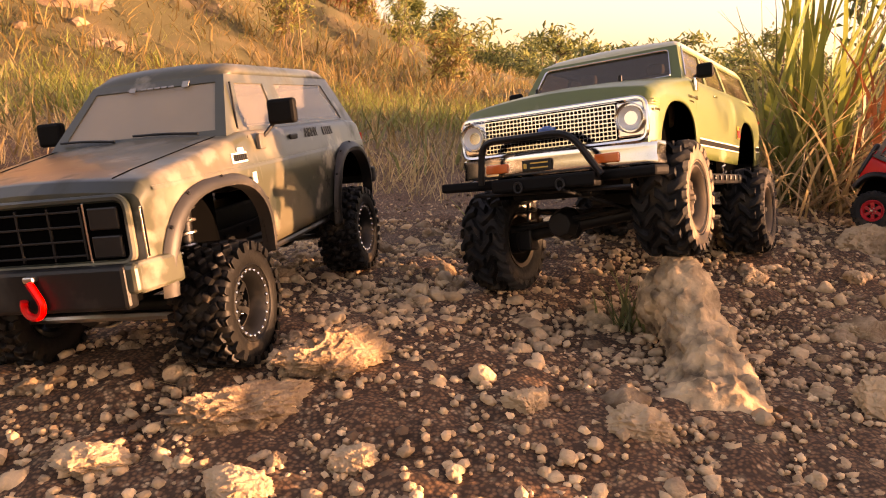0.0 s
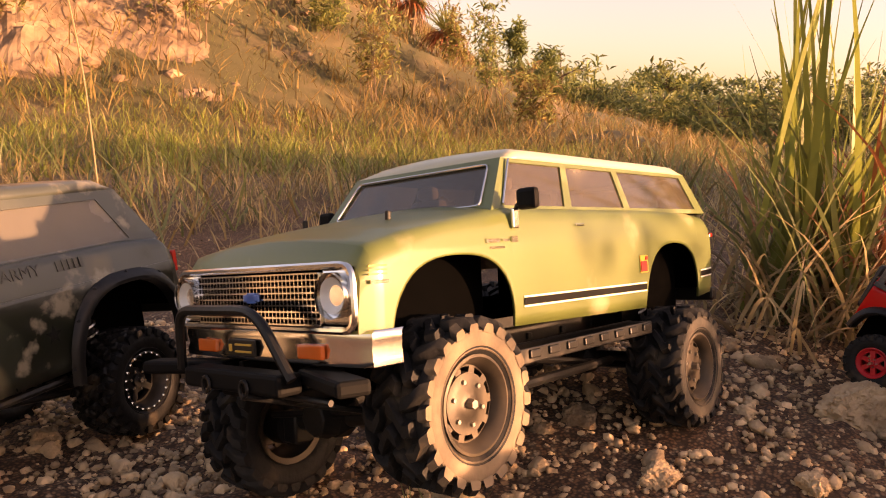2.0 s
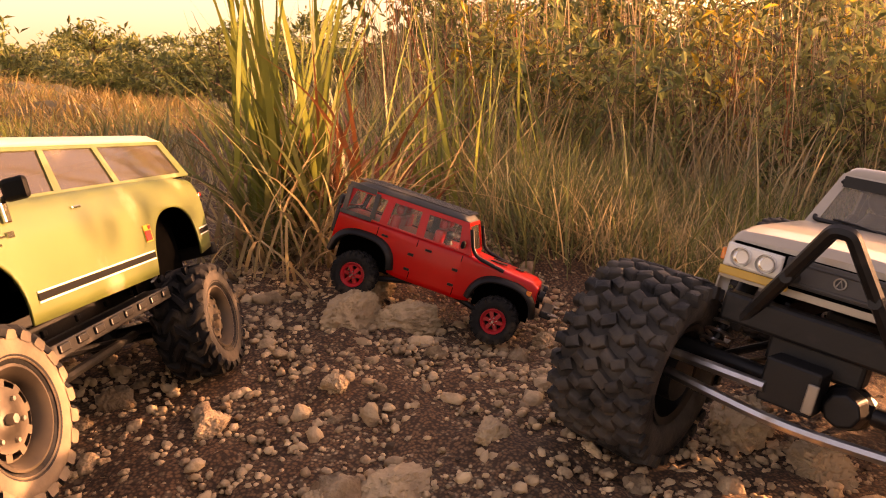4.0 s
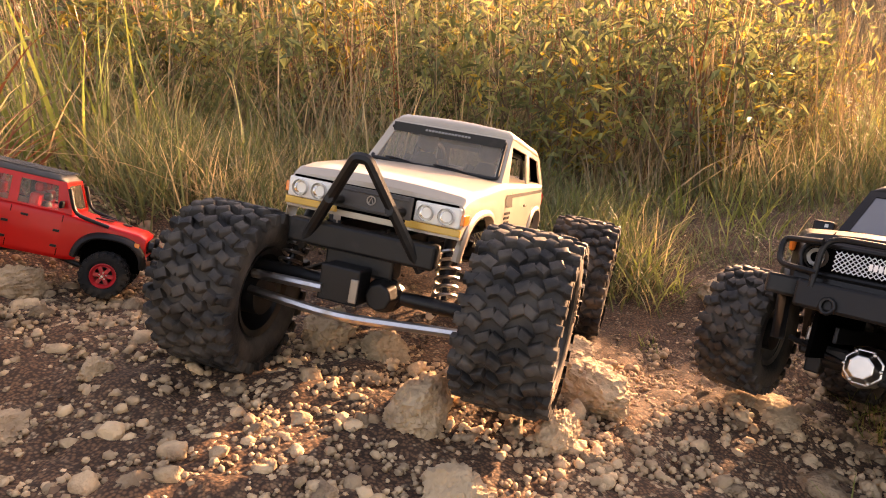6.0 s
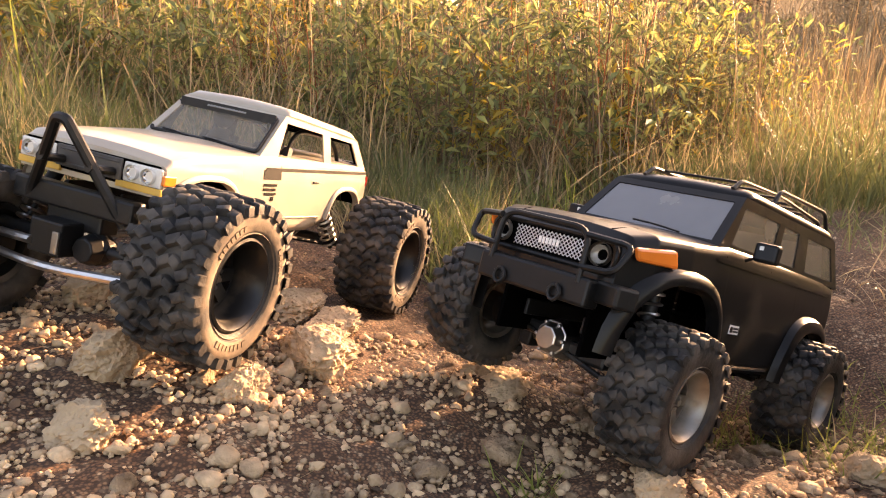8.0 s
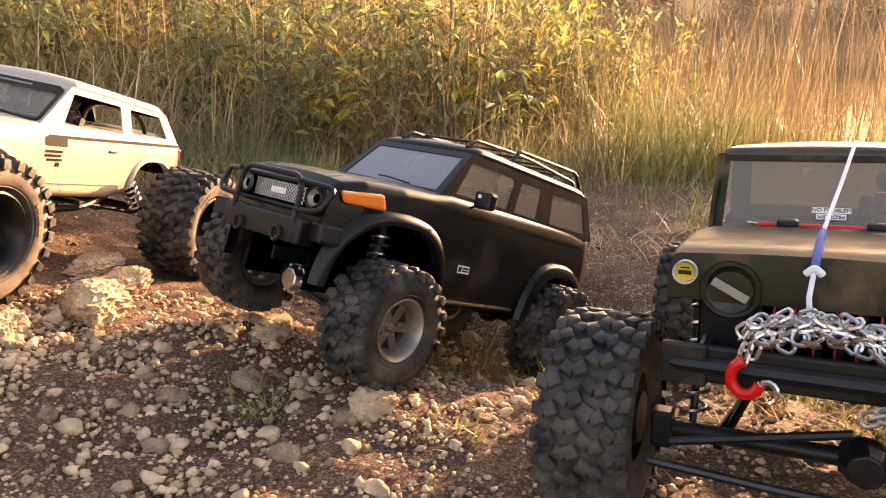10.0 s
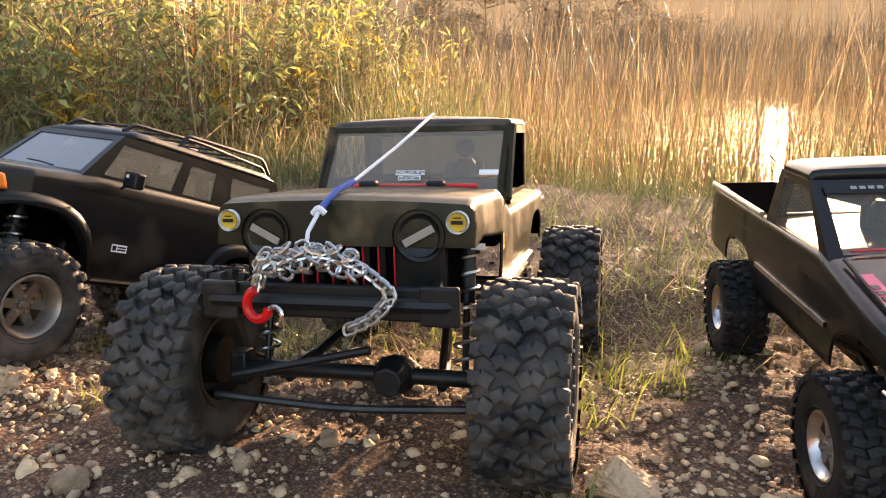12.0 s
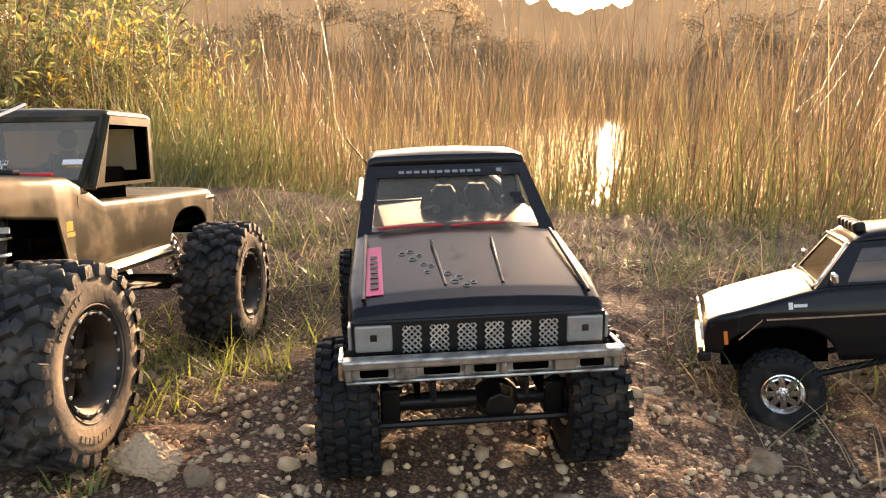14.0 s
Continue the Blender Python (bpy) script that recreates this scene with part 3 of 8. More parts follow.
def face(x, y, z, nx, ny, nz, up=(0, 0, 1)):
    """Pose whose z looks along the normal and whose y is up on the surface."""
    n = Vector((nx, ny, nz)).normalized()
    r = Vector(up).cross(n).normalized()
    u = n.cross(r)
    return Matrix(((r.x, u.x, n.x, x), (r.y, u.y, n.y, y), (r.z, u.z, n.z, z), (0, 0, 0, 1)))


def round_lamp(parent, c, n, r, lens, ring, name="headlight"):
    m = face(*c, *n) @ Matrix.Rotation(radians(90), 4, "X")
    bm = bmesh.new()
    revolve(bm, [(r * 1.25, -0.004), (r * 1.25, 0.001), (r * 1.05, 0.002), (r, -0.001)], 24)
    bm.transform(m @ Matrix.Rotation(math.pi, 4, "X"))
    h = part(name, bm, ring, parent, smooth=True)
    bm = bmesh.new()
    revolve(bm, [(r, -0.002), (r * 0.8, 0.0005), (r * 0.45, 0.002), (0.0004, 0.0026)], 24)
    bm.transform(m @ Matrix.Rotation(math.pi, 4, "X"))
    part("lamp_lens", bm, lens, h, smooth=True)
    return h


def mirror(parent, p, s, size=(0.008, 0.024, 0.02), mat=None, arm=((-0.006, -0.024, -0.022),)):
    bm = bmesh.new()
    box(bm, p, size)
    o = part("door_mirror", bm, mat or M["matte"], parent, bevel=0.003)
    bm = bmesh.new()
    tube(bm, [Vector(p)] + [Vector(p) + Vector((a[0], a[1] * s, a[2])) for a in arm], 0.0018, 6)
    part("mirror_arm", bm, mat or M["black"], o)
    return o


# ---- ground ----
def smooth01(a, b, x):
    t = np.clip((x - a) / (b - a), 0, 1)
    return t * t * (3 - 2 * t)


def land(x, y):
    """Height of the bare land: a bank that falls to a pond, and a mound behind."""
    x, y = np.asarray(x, float), np.asarray(y, float)
    u = y - 0.5 * np.maximum(0, x - 0.75) - 0.6 * np.maximum(0, x - 1.1)
    z = 0.012 + 0.125 * smooth01(0.0, 0.75, u) + 0.075 * smooth01(0.7, 1.3, u) * smooth01(-0.1, 0.65, x) + 0.03 * smooth01(1.2, 3.0, u)
    z = z - 0.04 * smooth01(0.05, -0.5, x) * smooth01(2.0, 1.0, y)
    # hollows and humps under the wheels: place, height, spread
    for cx, cy, dz, w in ((1.5, 0.22, -0.092, 0.05), (0.88, 1.09, -0.03, 0.02), (1.2, 0.39, 0.042, 0.012), (1.165, 0.17, 0.017, 0.006), (1.47, -1.03, -0.022, 0.02), (1.57, -0.34, -0.045, 0.03),
                          (1.54, -0.05, -0.02, 0.03), (1.29, 0.83, -0.026, 0.06), (1.34, -1.27, 0.022, 0.01), (1.545, -1.05, -0.02, 0.01), (0.197, 0.9, 0.009, 0.006)):
        z = z + dz * np.exp(-((x - cx) ** 2 + (y - cy) ** 2) / w)
    z = z - 0.3 * smooth01(2.5, 4.0, x - 0.45 * np.maximum(0, y - 0.8))
    z = z + 3.4 * smooth01(6.0, 13.0, y - 0.25 * x) * smooth01(3.0, -9.0, x) + 1.4 * smooth01(1.5, 8, -x) * smooth01(3.0, 9.0, y)
    z = z + 0.012 * np.sin(3.1 * x + 1.3 * y) * np.cos(2.3 * y - 0.7) + 0.006 * np.sin(9 * x + 2) * np.sin(8 * y + 1)
    far = smooth01(16, 60, np.hypot(x, y))
    return z * (1 - far) + far * 0.1


def land1(x, y):
    return float(land(x, y)) + 0.010 * noise.fractal(Vector((x * 5, y * 5, 0.3)), 1.0, 2.0, 5)


def lands(spots):
    """Heights of the land at many places."""
    P = np.array(spots)
    z = land(P[:, 0], P[:, 1])
    return [float(h) + 0.010 * noise.fractal(Vector((x * 5, y * 5, 0.3)), 1.0, 2.0, 5) for h, (x, y) in zip(z, spots)]


def soil_material():
    m = material("stony_brown_soil", (0.115, 0.058, 0.029), 0.92, var=0.55, scale=9, bump=1.0, bump_scale=150, dust=(0.22, 0.14, 0.08), dust_amount=0.16, dust_scale=60)
    t = m.node_tree
    b = t.nodes["Principled BSDF"]
    col = b.inputs["Base Color"].links[0].from_socket
    tc = t.nodes.new("ShaderNodeTexCoord")
    v = t.nodes.new("ShaderNodeTexVoronoi")
    v.inputs["Scale"].default_value = 110
    t.links.new(tc.outputs["Object"], v.inputs["Vector"])
    n = t.nodes.new("ShaderNodeTexNoise")
    n.inputs["Scale"].default_value = 14
    t.links.new(tc.outputs["Object"], n.inputs["Vector"])
    sub = t.nodes.new("ShaderNodeMath")
    sub.operation = "SUBTRACT"
    t.links.new(n.outputs["Fac"], sub.inputs[0])
    t.links.new(v.outputs["Distance"], sub.inputs[1])
    mr = t.nodes.new("ShaderNodeMapRange")
    mr.inputs[1].default_value, mr.inputs[2].default_value = 0.2, 0.36
    t.links.new(sub.outputs[0], mr.inputs[0])
    mx = t.nodes.new("ShaderNodeMix")
    mx.data_type = "RGBA"
    mx.inputs[7].default_value = (0.28, 0.19, 0.115, 1)
    t.links.new(mr.outputs[0], mx.inputs[0])
    t.links.new(col, mx.inputs[6])
    # fine grit
    v2 = t.nodes.new("ShaderNodeTexVoronoi")
    v2.inputs["Scale"].default_value = 300
    t.links.new(tc.outputs["Object"], v2.inputs["Vector"])
    r2 = t.nodes.new("ShaderNodeMapRange")
    r2.inputs[1].default_value, r2.inputs[2].default_value, r2.inputs[3].default_value, r2.inputs[4].default_value = 0.25, 0.6, 1.7, 0.45
    t.links.new(v2.outputs["Distance"], r2.inputs[0])
    h2 = t.nodes.new("ShaderNodeHueSaturation")
    t.links.new(r2.outputs[0], h2.inputs["Value"])
    t.links.new(mx.outputs[2], h2.inputs["Color"])
    # grassy ground further out
    g = t.nodes.new("ShaderNodeVectorMath")
    g.operation = "LENGTH"
    t.links.new(tc.outputs["Object"], g.inputs[0])
    gr = t.nodes.new("ShaderNodeMapRange")
    gr.inputs[1].default_value, gr.inputs[2].default_value = 2.2, 5.0
    t.links.new(g.outputs["Value"], gr.inputs[0])
    n2 = t.nodes.new("ShaderNodeTexNoise")
    n2.inputs["Scale"].default_value, n2.inputs["Detail"].default_value = 0.9, 8
    t.links.new(tc.outputs["Object"], n2.inputs["Vector"])
    gm = t.nodes.new("ShaderNodeMix")
    gm.data_type = "RGBA"
    gm.inputs[6].default_value, gm.inputs[7].default_value = (0.075, 0.065, 0.025, 1), (0.15, 0.105, 0.055, 1)
    gc = t.nodes.new("ShaderNodeMapRange")
    gc.inputs[1].default_value, gc.inputs[2].default_value = 0.52, 0.66
    t.links.new(n2.outputs["Fac"], gc.inputs[0])
    t.links.new(gc.outputs[0], gm.inputs[0])
    mg = t.nodes.new("ShaderNodeMix")
    mg.data_type = "RGBA"
    t.links.new(gr.outputs[0], mg.inputs[0])
    t.links.new(h2.outputs[0], mg.inputs[6])
    t.links.new(gm.outputs[2], mg.inputs[7])
    t.links.new(mg.outputs[2], b.inputs["Base Color"])
    return m


M["soil"] = soil_material()
M["stone"] = material("pale_limestone", (0.6, 0.42, 0.25), 0.9, var=0.35, scale=40, bump=0.9, bump_scale=150, dust=(0.2, 0.125, 0.075), dust_amount=0.3, dust_scale=30, island=0.35)
M["crumb"] = material("dark_earth_crumbs", (0.13, 0.08, 0.048), 0.95, var=0.4, scale=60, island=0.5)
M["clod"] = material("dried_earth_clod", (0.22, 0.14, 0.08), 0.95, var=0.45, scale=50, bump=1.0, bump_scale=240, dust=(0.42, 0.3, 0.185), dust_amount=0.5, dust_scale=60, island=0.3)
M["hill_stone"] = material("ochre_hill_stone", (0.3, 0.2, 0.125), 0.95, var=0.4, scale=4, bump=0.9, bump_scale=14, dust=(0.075, 0.045, 0.025), dust_amount=0.5, dust_scale=3.5, island=0.3)
M["rock"] = material("weathered_limestone", (0.55, 0.395, 0.24), 0.9, var=0.4, scale=26, bump=1.0, bump_scale=130, dust=(0.2, 0.13, 0.075), dust_amount=0.36, dust_scale=24)

M["ridge"] = material("pitted_limestone", (0.62, 0.44, 0.26), 0.92, var=0.55, scale=38, bump=1.0, bump_scale=90, dust=(0.1, 0.068, 0.042), dust_amount=0.4, dust_scale=48)

for nm in ("rock", "clod", "stone", "ridge"):
    M[nm].node_tree.nodes["Bump"].inputs["Distance"].default_value = 0.005


def build_ground():
    def axis(c, fine, reach):
        a = [0.0]
        step = fine
        while a[-1] < reach:
            if a[-1] > 1.25:
                step *= 1.09
            a.append(a[-1] + step)
        a = np.array(a)
        return np.concatenate([c - a[:0:-1], c + a])
    xs, ys = axis(0.75, 0.0155, 900), axis(0.2, 0.0155, 900)
    X, Y = np.meshgrid(xs, ys)
    Z = land(X, Y)
    nx, ny = len(xs), len(ys)
    rough = np.zeros_like(Z)
    for j in range(ny):
        for i in range(nx):
            if abs(X[j, i] - 0.75) < 6 and abs(Y[j, i]) < 6:
                x, y = X[j, i], Y[j, i]
                rough[j, i] = 0.010 * noise.fractal(Vector((x * 5, y * 5, 0.3)), 1.0, 2.0, 5) + 0.008 * noise.noise(Vector((x * 26, y * 26, 2.0))) + 0.005 * max(0.0, noise.noise(Vector((x * 15, y * 15, 7.0)))) + 0.003 * noise.noise(Vector((x * 60, y * 60, 4.0)))
                rough[j, i] *= float(smooth01(3.2, 1.4, max(abs(x - 0.75), abs(y - 0.2))))
            elif abs(X[j, i]) < 40 and abs(Y[j, i]) < 40:
                rough[j, i] = (0.25 * noise.fractal(Vector((X[j, i] * 0.6, Y[j, i] * 0.6, 0.3)), 1.0, 2.0, 4) + 0.12 * noise.noise(Vector((X[j, i] * 2.2, Y[j, i] * 2.2, 3.0)))) * float(smooth01(5, 10, Y[j, i]))
    Z = Z + rough
    V = np.stack([X.ravel(), Y.ravel(), Z.ravel()], 1)
    idx = np.arange(nx * ny).reshape(ny, nx)
    Fq = np.stack([idx[:-1, :-1].ravel(), idx[:-1, 1:].ravel(), idx[1:, 1:].ravel(), idx[1:, :-1].ravel()], 1)
    g = new("ground", raw_mesh("ground", V, Fq, M["soil"], smooth=True))
    tagged(g, "dark brown stony soil bank sloping to a pond", "ground", kind="structure")


build_ground()


def water_material():
    m = bpy.data.materials.new("pond_water")
    m.use_nodes = True
    t = m.node_tree
    b = t.nodes["Principled BSDF"]
    b.inputs["Base Color"].default_value = (0.03, 0.035, 0.025, 1)
    b.inputs["Roughness"].default_value = 0.04
    tc = t.nodes.new("ShaderNodeTexCoord")
    n = t.nodes.new("ShaderNodeTexNoise")
    n.inputs["Scale"].default_value, n.inputs["Detail"].default_value = 7.0, 5
    t.links.new(tc.outputs["Object"], n.inputs["Vector"])
    bp = t.nodes.new("ShaderNodeBump")
    bp.inputs["Strength"].default_value, bp.inputs["Distance"].default_value = 0.4, 0.02
    t.links.new(n.outputs["Fac"], bp.inputs["Height"])
    t.links.new(bp.outputs[0], b.inputs["Normal"])
    return m


bm = bmesh.new()
box(bm, (23, -9, -0.27), (40, 80, 0.1))
pond = part("water", bm, water_material(), None)
tagged(pond, "still pond water reflecting a bright evening sky", "pond", kind="structure")


# ---- stones ----
def stone_shapes(n, sub, seed, fine=0.0):
    out = []
    for k in range(n):
        bm = bmesh.new()
        bmesh.ops.create_icosphere(bm, subdivisions=sub, radius=1)
        rnd = random.Random(seed + k)
        sx, sy, sz = rnd.uniform(0.8, 1.25), rnd.uniform(0.7, 1.1), rnd.uniform(0.55, 0.85)
        o = Vector((rnd.uniform(0, 50), rnd.uniform(0, 50), 0))
        cuts = [(Vector((rnd.gauss(0, 1), rnd.gauss(0, 1), rnd.gauss(0, 1))).normalized(), rnd.uniform(0.6, 0.9)) for _ in range(7)]
        for v in bm.verts:
            for n, lim in cuts:
                v.co -= n * max(0, v.co.dot(n) - lim)
            d = 1 + 0.34 * noise.noise(v.co * 1.3 + o) + 0.16 * noise.noise(v.co * 3.1 + o) + fine * (noise.noise(v.co * 5.5 + o) + 0.6 * noise.noise(v.co * 11 + o))
            v.co = Vector((v.co.x * sx, v.co.y * sy, v.co.z * sz)) * d
        bm.verts.ensure_lookup_table()
        out.append((np.array([v.co[:] for v in bm.verts]), np.array([[l.index for l in f.verts] for f in bm.faces])))
        bm.free()
    return out


def scatter(name, label, n, size, region, shapes, mat, seed, sink=0.25, category="stones", smooth=False):
    rnd = random.Random(seed)
    Vs, Fs, base = [], [], 0
    spots = []
    while len(spots) < n:
        p = region(rnd)
        if p is not None:
            spots.append(p)
    for (x, y), z in zip(spots, lands(spots)):
        s = size(rnd)
        v, f = shapes[rnd.randrange(len(shapes))]
        a = rnd.uniform(0, math.tau)
        R = np.array(Euler((rnd.uniform(-0.5, 0.5), rnd.uniform(-0.5, 0.5), a)).to_matrix())
        q = v @ R.T * s + np.array([x, y, z + s * (0.55 - sink)])
        Vs.append(q)
        Fs.append(f + base)
        base += len(v)
    ob = new(name, raw_mesh(name, np.concatenate(Vs), np.concatenate(Fs), mat, smooth))
    return tagged(ob, label, category, kind="stuff")


def grit_shapes(n, seed):
    """Small broken chips: six-sided double cones with shifted corners."""
    rnd = random.Random(seed)
    out = []
    for _ in range(n):
        ring = [(math.cos(k * math.pi / 3 + rnd.uniform(-0.3, 0.3)) * rnd.uniform(0.75, 1.2), math.sin(k * math.pi / 3) * rnd.uniform(0.7, 1.15), rnd.uniform(-0.4, 0.4)) for k in range(6)]
        v = np.array(ring + [(rnd.uniform(-0.4, 0.4), rnd.uniform(-0.4, 0.4), rnd.uniform(0.5, 0.85)), (0, 0, -0.7)])
        out.append((v, np.array([[k, (k + 1) % 6, 6] for k in range(6)] + [[(k + 1) % 6, k, 7] for k in range(6)])))
    return out


GRIT = grit_shapes(24, 10)
COBBLES = stone_shapes(16, 2, 40)


def near_region(rnd):
    x, y = rnd.uniform(-1.4, 2.3), rnd.uniform(-2.1, 2.0)
    if rnd.random() > min(1, max(0, (x + 1.4) / 1.1)) * min(1, max(0, (y + 2.1) / 0.9)):
        return None
    d = noise.noise(Vector((x * 2.6, y * 2.6, 5.0))) + 0.35 * noise.noise(Vector((x * 9, y * 9, 1.0)))
    if (x > 1.45 or y > 1.6) and rnd.random() < 0.72:
        return None
    return (x, y) if d > rnd.uniform(-0.95, 0.35) else None


def stony_region(rnd):
    """The stony bank round the cars, with patches where the pebbles lie thick."""
    if rnd.random() < 0.52:
        x, y = rnd.uniform(-0.5, 1.0), rnd.uniform(0.4, 1.4)
    else:
        x, y = rnd.uniform(0.72, 1.55), rnd.uniform(-1.2, 0.6)
    if y < 0.05 and rnd.random() < 0.5:
        return None
    d = noise.noise(Vector((x * 4.2, y * 4.2, 8.0))) + 0.5 * noise.noise(Vector((x * 12, y * 12, 3.0)))
    return (x, y) if d > rnd.uniform(-1.0, 0.15) else None


def round_grit(n, seed):
    """Small rounded pebbles: two rings of five corners between two poles."""
    rnd = random.Random(seed)
    out = []
    for _ in range(n):
        v = [(0, 0, 0.72)]
        for z, k in ((0.34, 0.8), (-0.3, 0.95)):
            v += [(math.cos(i * math.tau / 5 + z) * k * rnd.uniform(0.8, 1.2), math.sin(i * math.tau / 5 + z) * k * rnd.uniform(0.75, 1.1), z + rnd.uniform(-0.12, 0.12)) for i in range(5)]
        v.append((0, 0, -0.7))
        f = [[0, 1 + i, 1 + (i + 1) % 5] for i in range(5)] + [[6 + (i + 1) % 5, 6 + i, 11] for i in range(5)]
        for i in range(5):
            p, q = 1 + i, 1 + (i + 1) % 5
            f += [[p, p + 5, q], [q, p + 5, q + 5]]
        out.append((np.array(v), np.array(f)))
    return out


NUBS = stone_shapes(18, 1, 90)
scatter("soil_crumbs", "dark brown crumbs of earth and grit", 9000, lambda r: 0.0016 + 0.0042 * r.random() ** 2, near_region, GRIT, M["crumb"], 6, category="soil crumbs")
scatter("gravel", "small pale limestone grit strewn over brown soil", 16000, lambda r: 0.0015 + 0.003 * r.random() ** 2.0, near_region, GRIT, M["stone"], 3)
scatter("gravel", "fine rounded limestone gravel on a stony bank", 21000, lambda r: 0.0016 + 0.0026 * r.random() ** 1.5, stony_region, round_grit(30, 60), M["stone"], 9, smooth=True, sink=0.3)
scatter("pebbles", "rounded pale tan limestone pebbles strewn thickly over soil", 9500, lambda r: 0.0032 + 0.0042 * r.random() ** 1.8, stony_region, NUBS, M["stone"], 5, smooth=True, sink=0.3)
scatter("pebbles", "pale tan limestone stones half sunk in soil", 1000, lambda r: 0.0065 + 0.008 * r.random() ** 2.4, stony_region, COBBLES, M["stone"], 4, smooth=True, sink=0.4)
scatter("earth_clods", "brown lumps of dried earth among pebbles", 260, lambda r: 0.008 + 0.016 * r.random() ** 2.4, stony_region, stone_shapes(10, 3, 140, 0.3), M["clod"], 7, smooth=True, sink=0.62, category="earth clods")


def make_rock(name, label, c, size, seed, rot=(0, 0, 0), sub=4, amp=0.3, mat=None):
    bm = bmesh.new()
    bmesh.ops.create_icosphere(bm, subdivisions=sub, radius=1)
    o = Vector((seed * 3.7, seed * 1.9, 0))
    rnd = random.Random(seed)
    cuts = [(Vector((rnd.gauss(0, 1), rnd.gauss(0, 1), rnd.gauss(0.3, 0.8))).normalized(), rnd.uniform(0.6, 0.9)) for _ in range(9)]
    for v in bm.verts:
        q = v.co.copy()
        for n, lim in cuts:
            q -= n * max(0, q.dot(n) - lim) * 0.9
        d = 1 + amp * noise.noise(q * 1.2 + o) + amp * 0.9 * (0.5 - abs(noise.noise(q * 1.9 + o * 2))) * 0.7 + amp * 0.7 * noise.noise(q * 4.5 + o) + amp * 0.6 * noise.noise(q * 9 + o) + amp * 0.45 * noise.noise(q * 19 + o) + amp * 0.2 * noise.noise(q * 40 + o)
        v.co = q * d
    bm.transform(Matrix.Diagonal((*size, 1)))
    ob = part(name, bm, mat or M["rock"], None, smooth=True)
    ob.matrix_world = pose(*c, *rot)
    return tagged(ob, label, "rock", "loose limestone rocks")


# rocks that carry wheels
def root_rock():
    bm = bmesh.new()
    line = [(0.383, 0.632, 0.09, 0.028), (0.38, 0.65, 0.104, 0.043), (0.377, 0.68, 0.118, 0.046), (0.374, 0.715, 0.138, 0.036), (0.371, 0.75, 0.164, 0.026), (0.368, 0.785, 0.19, 0.023), (0.366, 0.815, 0.191, 0.026), (0.362, 0.85, 0.16, 0.025), (0.358, 0.88, 0.13, 0.02)]
    rings = []
    n = 80
    for i in range(131):
        t = i / 130 * (len(line) - 1)
        k = min(int(t), len(line) - 2)
        a, b = line[k], line[k + 1]
        f = t - k
        c = [a[j] + (b[j] - a[j]) * f for j in range(4)]
        ring = []
        for j in range(n):
            w = j * math.tau / n
            d = Vector((math.cos(w), 0.25 * math.cos(w), math.sin(w)))
            p = Vector(c[:3]) + Vector((d.x, d.y, d.z * (1.0 if d.z > 0 else 1.4))) * c[3]
            q = p * 16
            p += Vector((d.x, d.y, d.z)) * (0.017 * noise.noise(q) + 0.007 * noise.noise(q * 2.6) + 0.0055 * noise.noise(q * 5.2) + 0.0045 * noise.noise(q * 9) + 0.003 * noise.noise(q * 15) + 0.0018 * noise.noise(q * 26))
            ring.append(bm.verts.new(p))
        rings.append(ring)
    for a, b in zip(rings, rings[1:]):
        for j in range(n):
            bm.faces.new((a[j], a[(j + 1) % n], b[(j + 1) % n], b[j]))
    bm.faces.new(rings[0][::-1]), bm.faces.new(rings[-1])
    tagged(part("rock", bm, M["ridge"], None, smooth=True), "pale weathered limestone ridge under a dusty tyre", "rock")


root_rock()


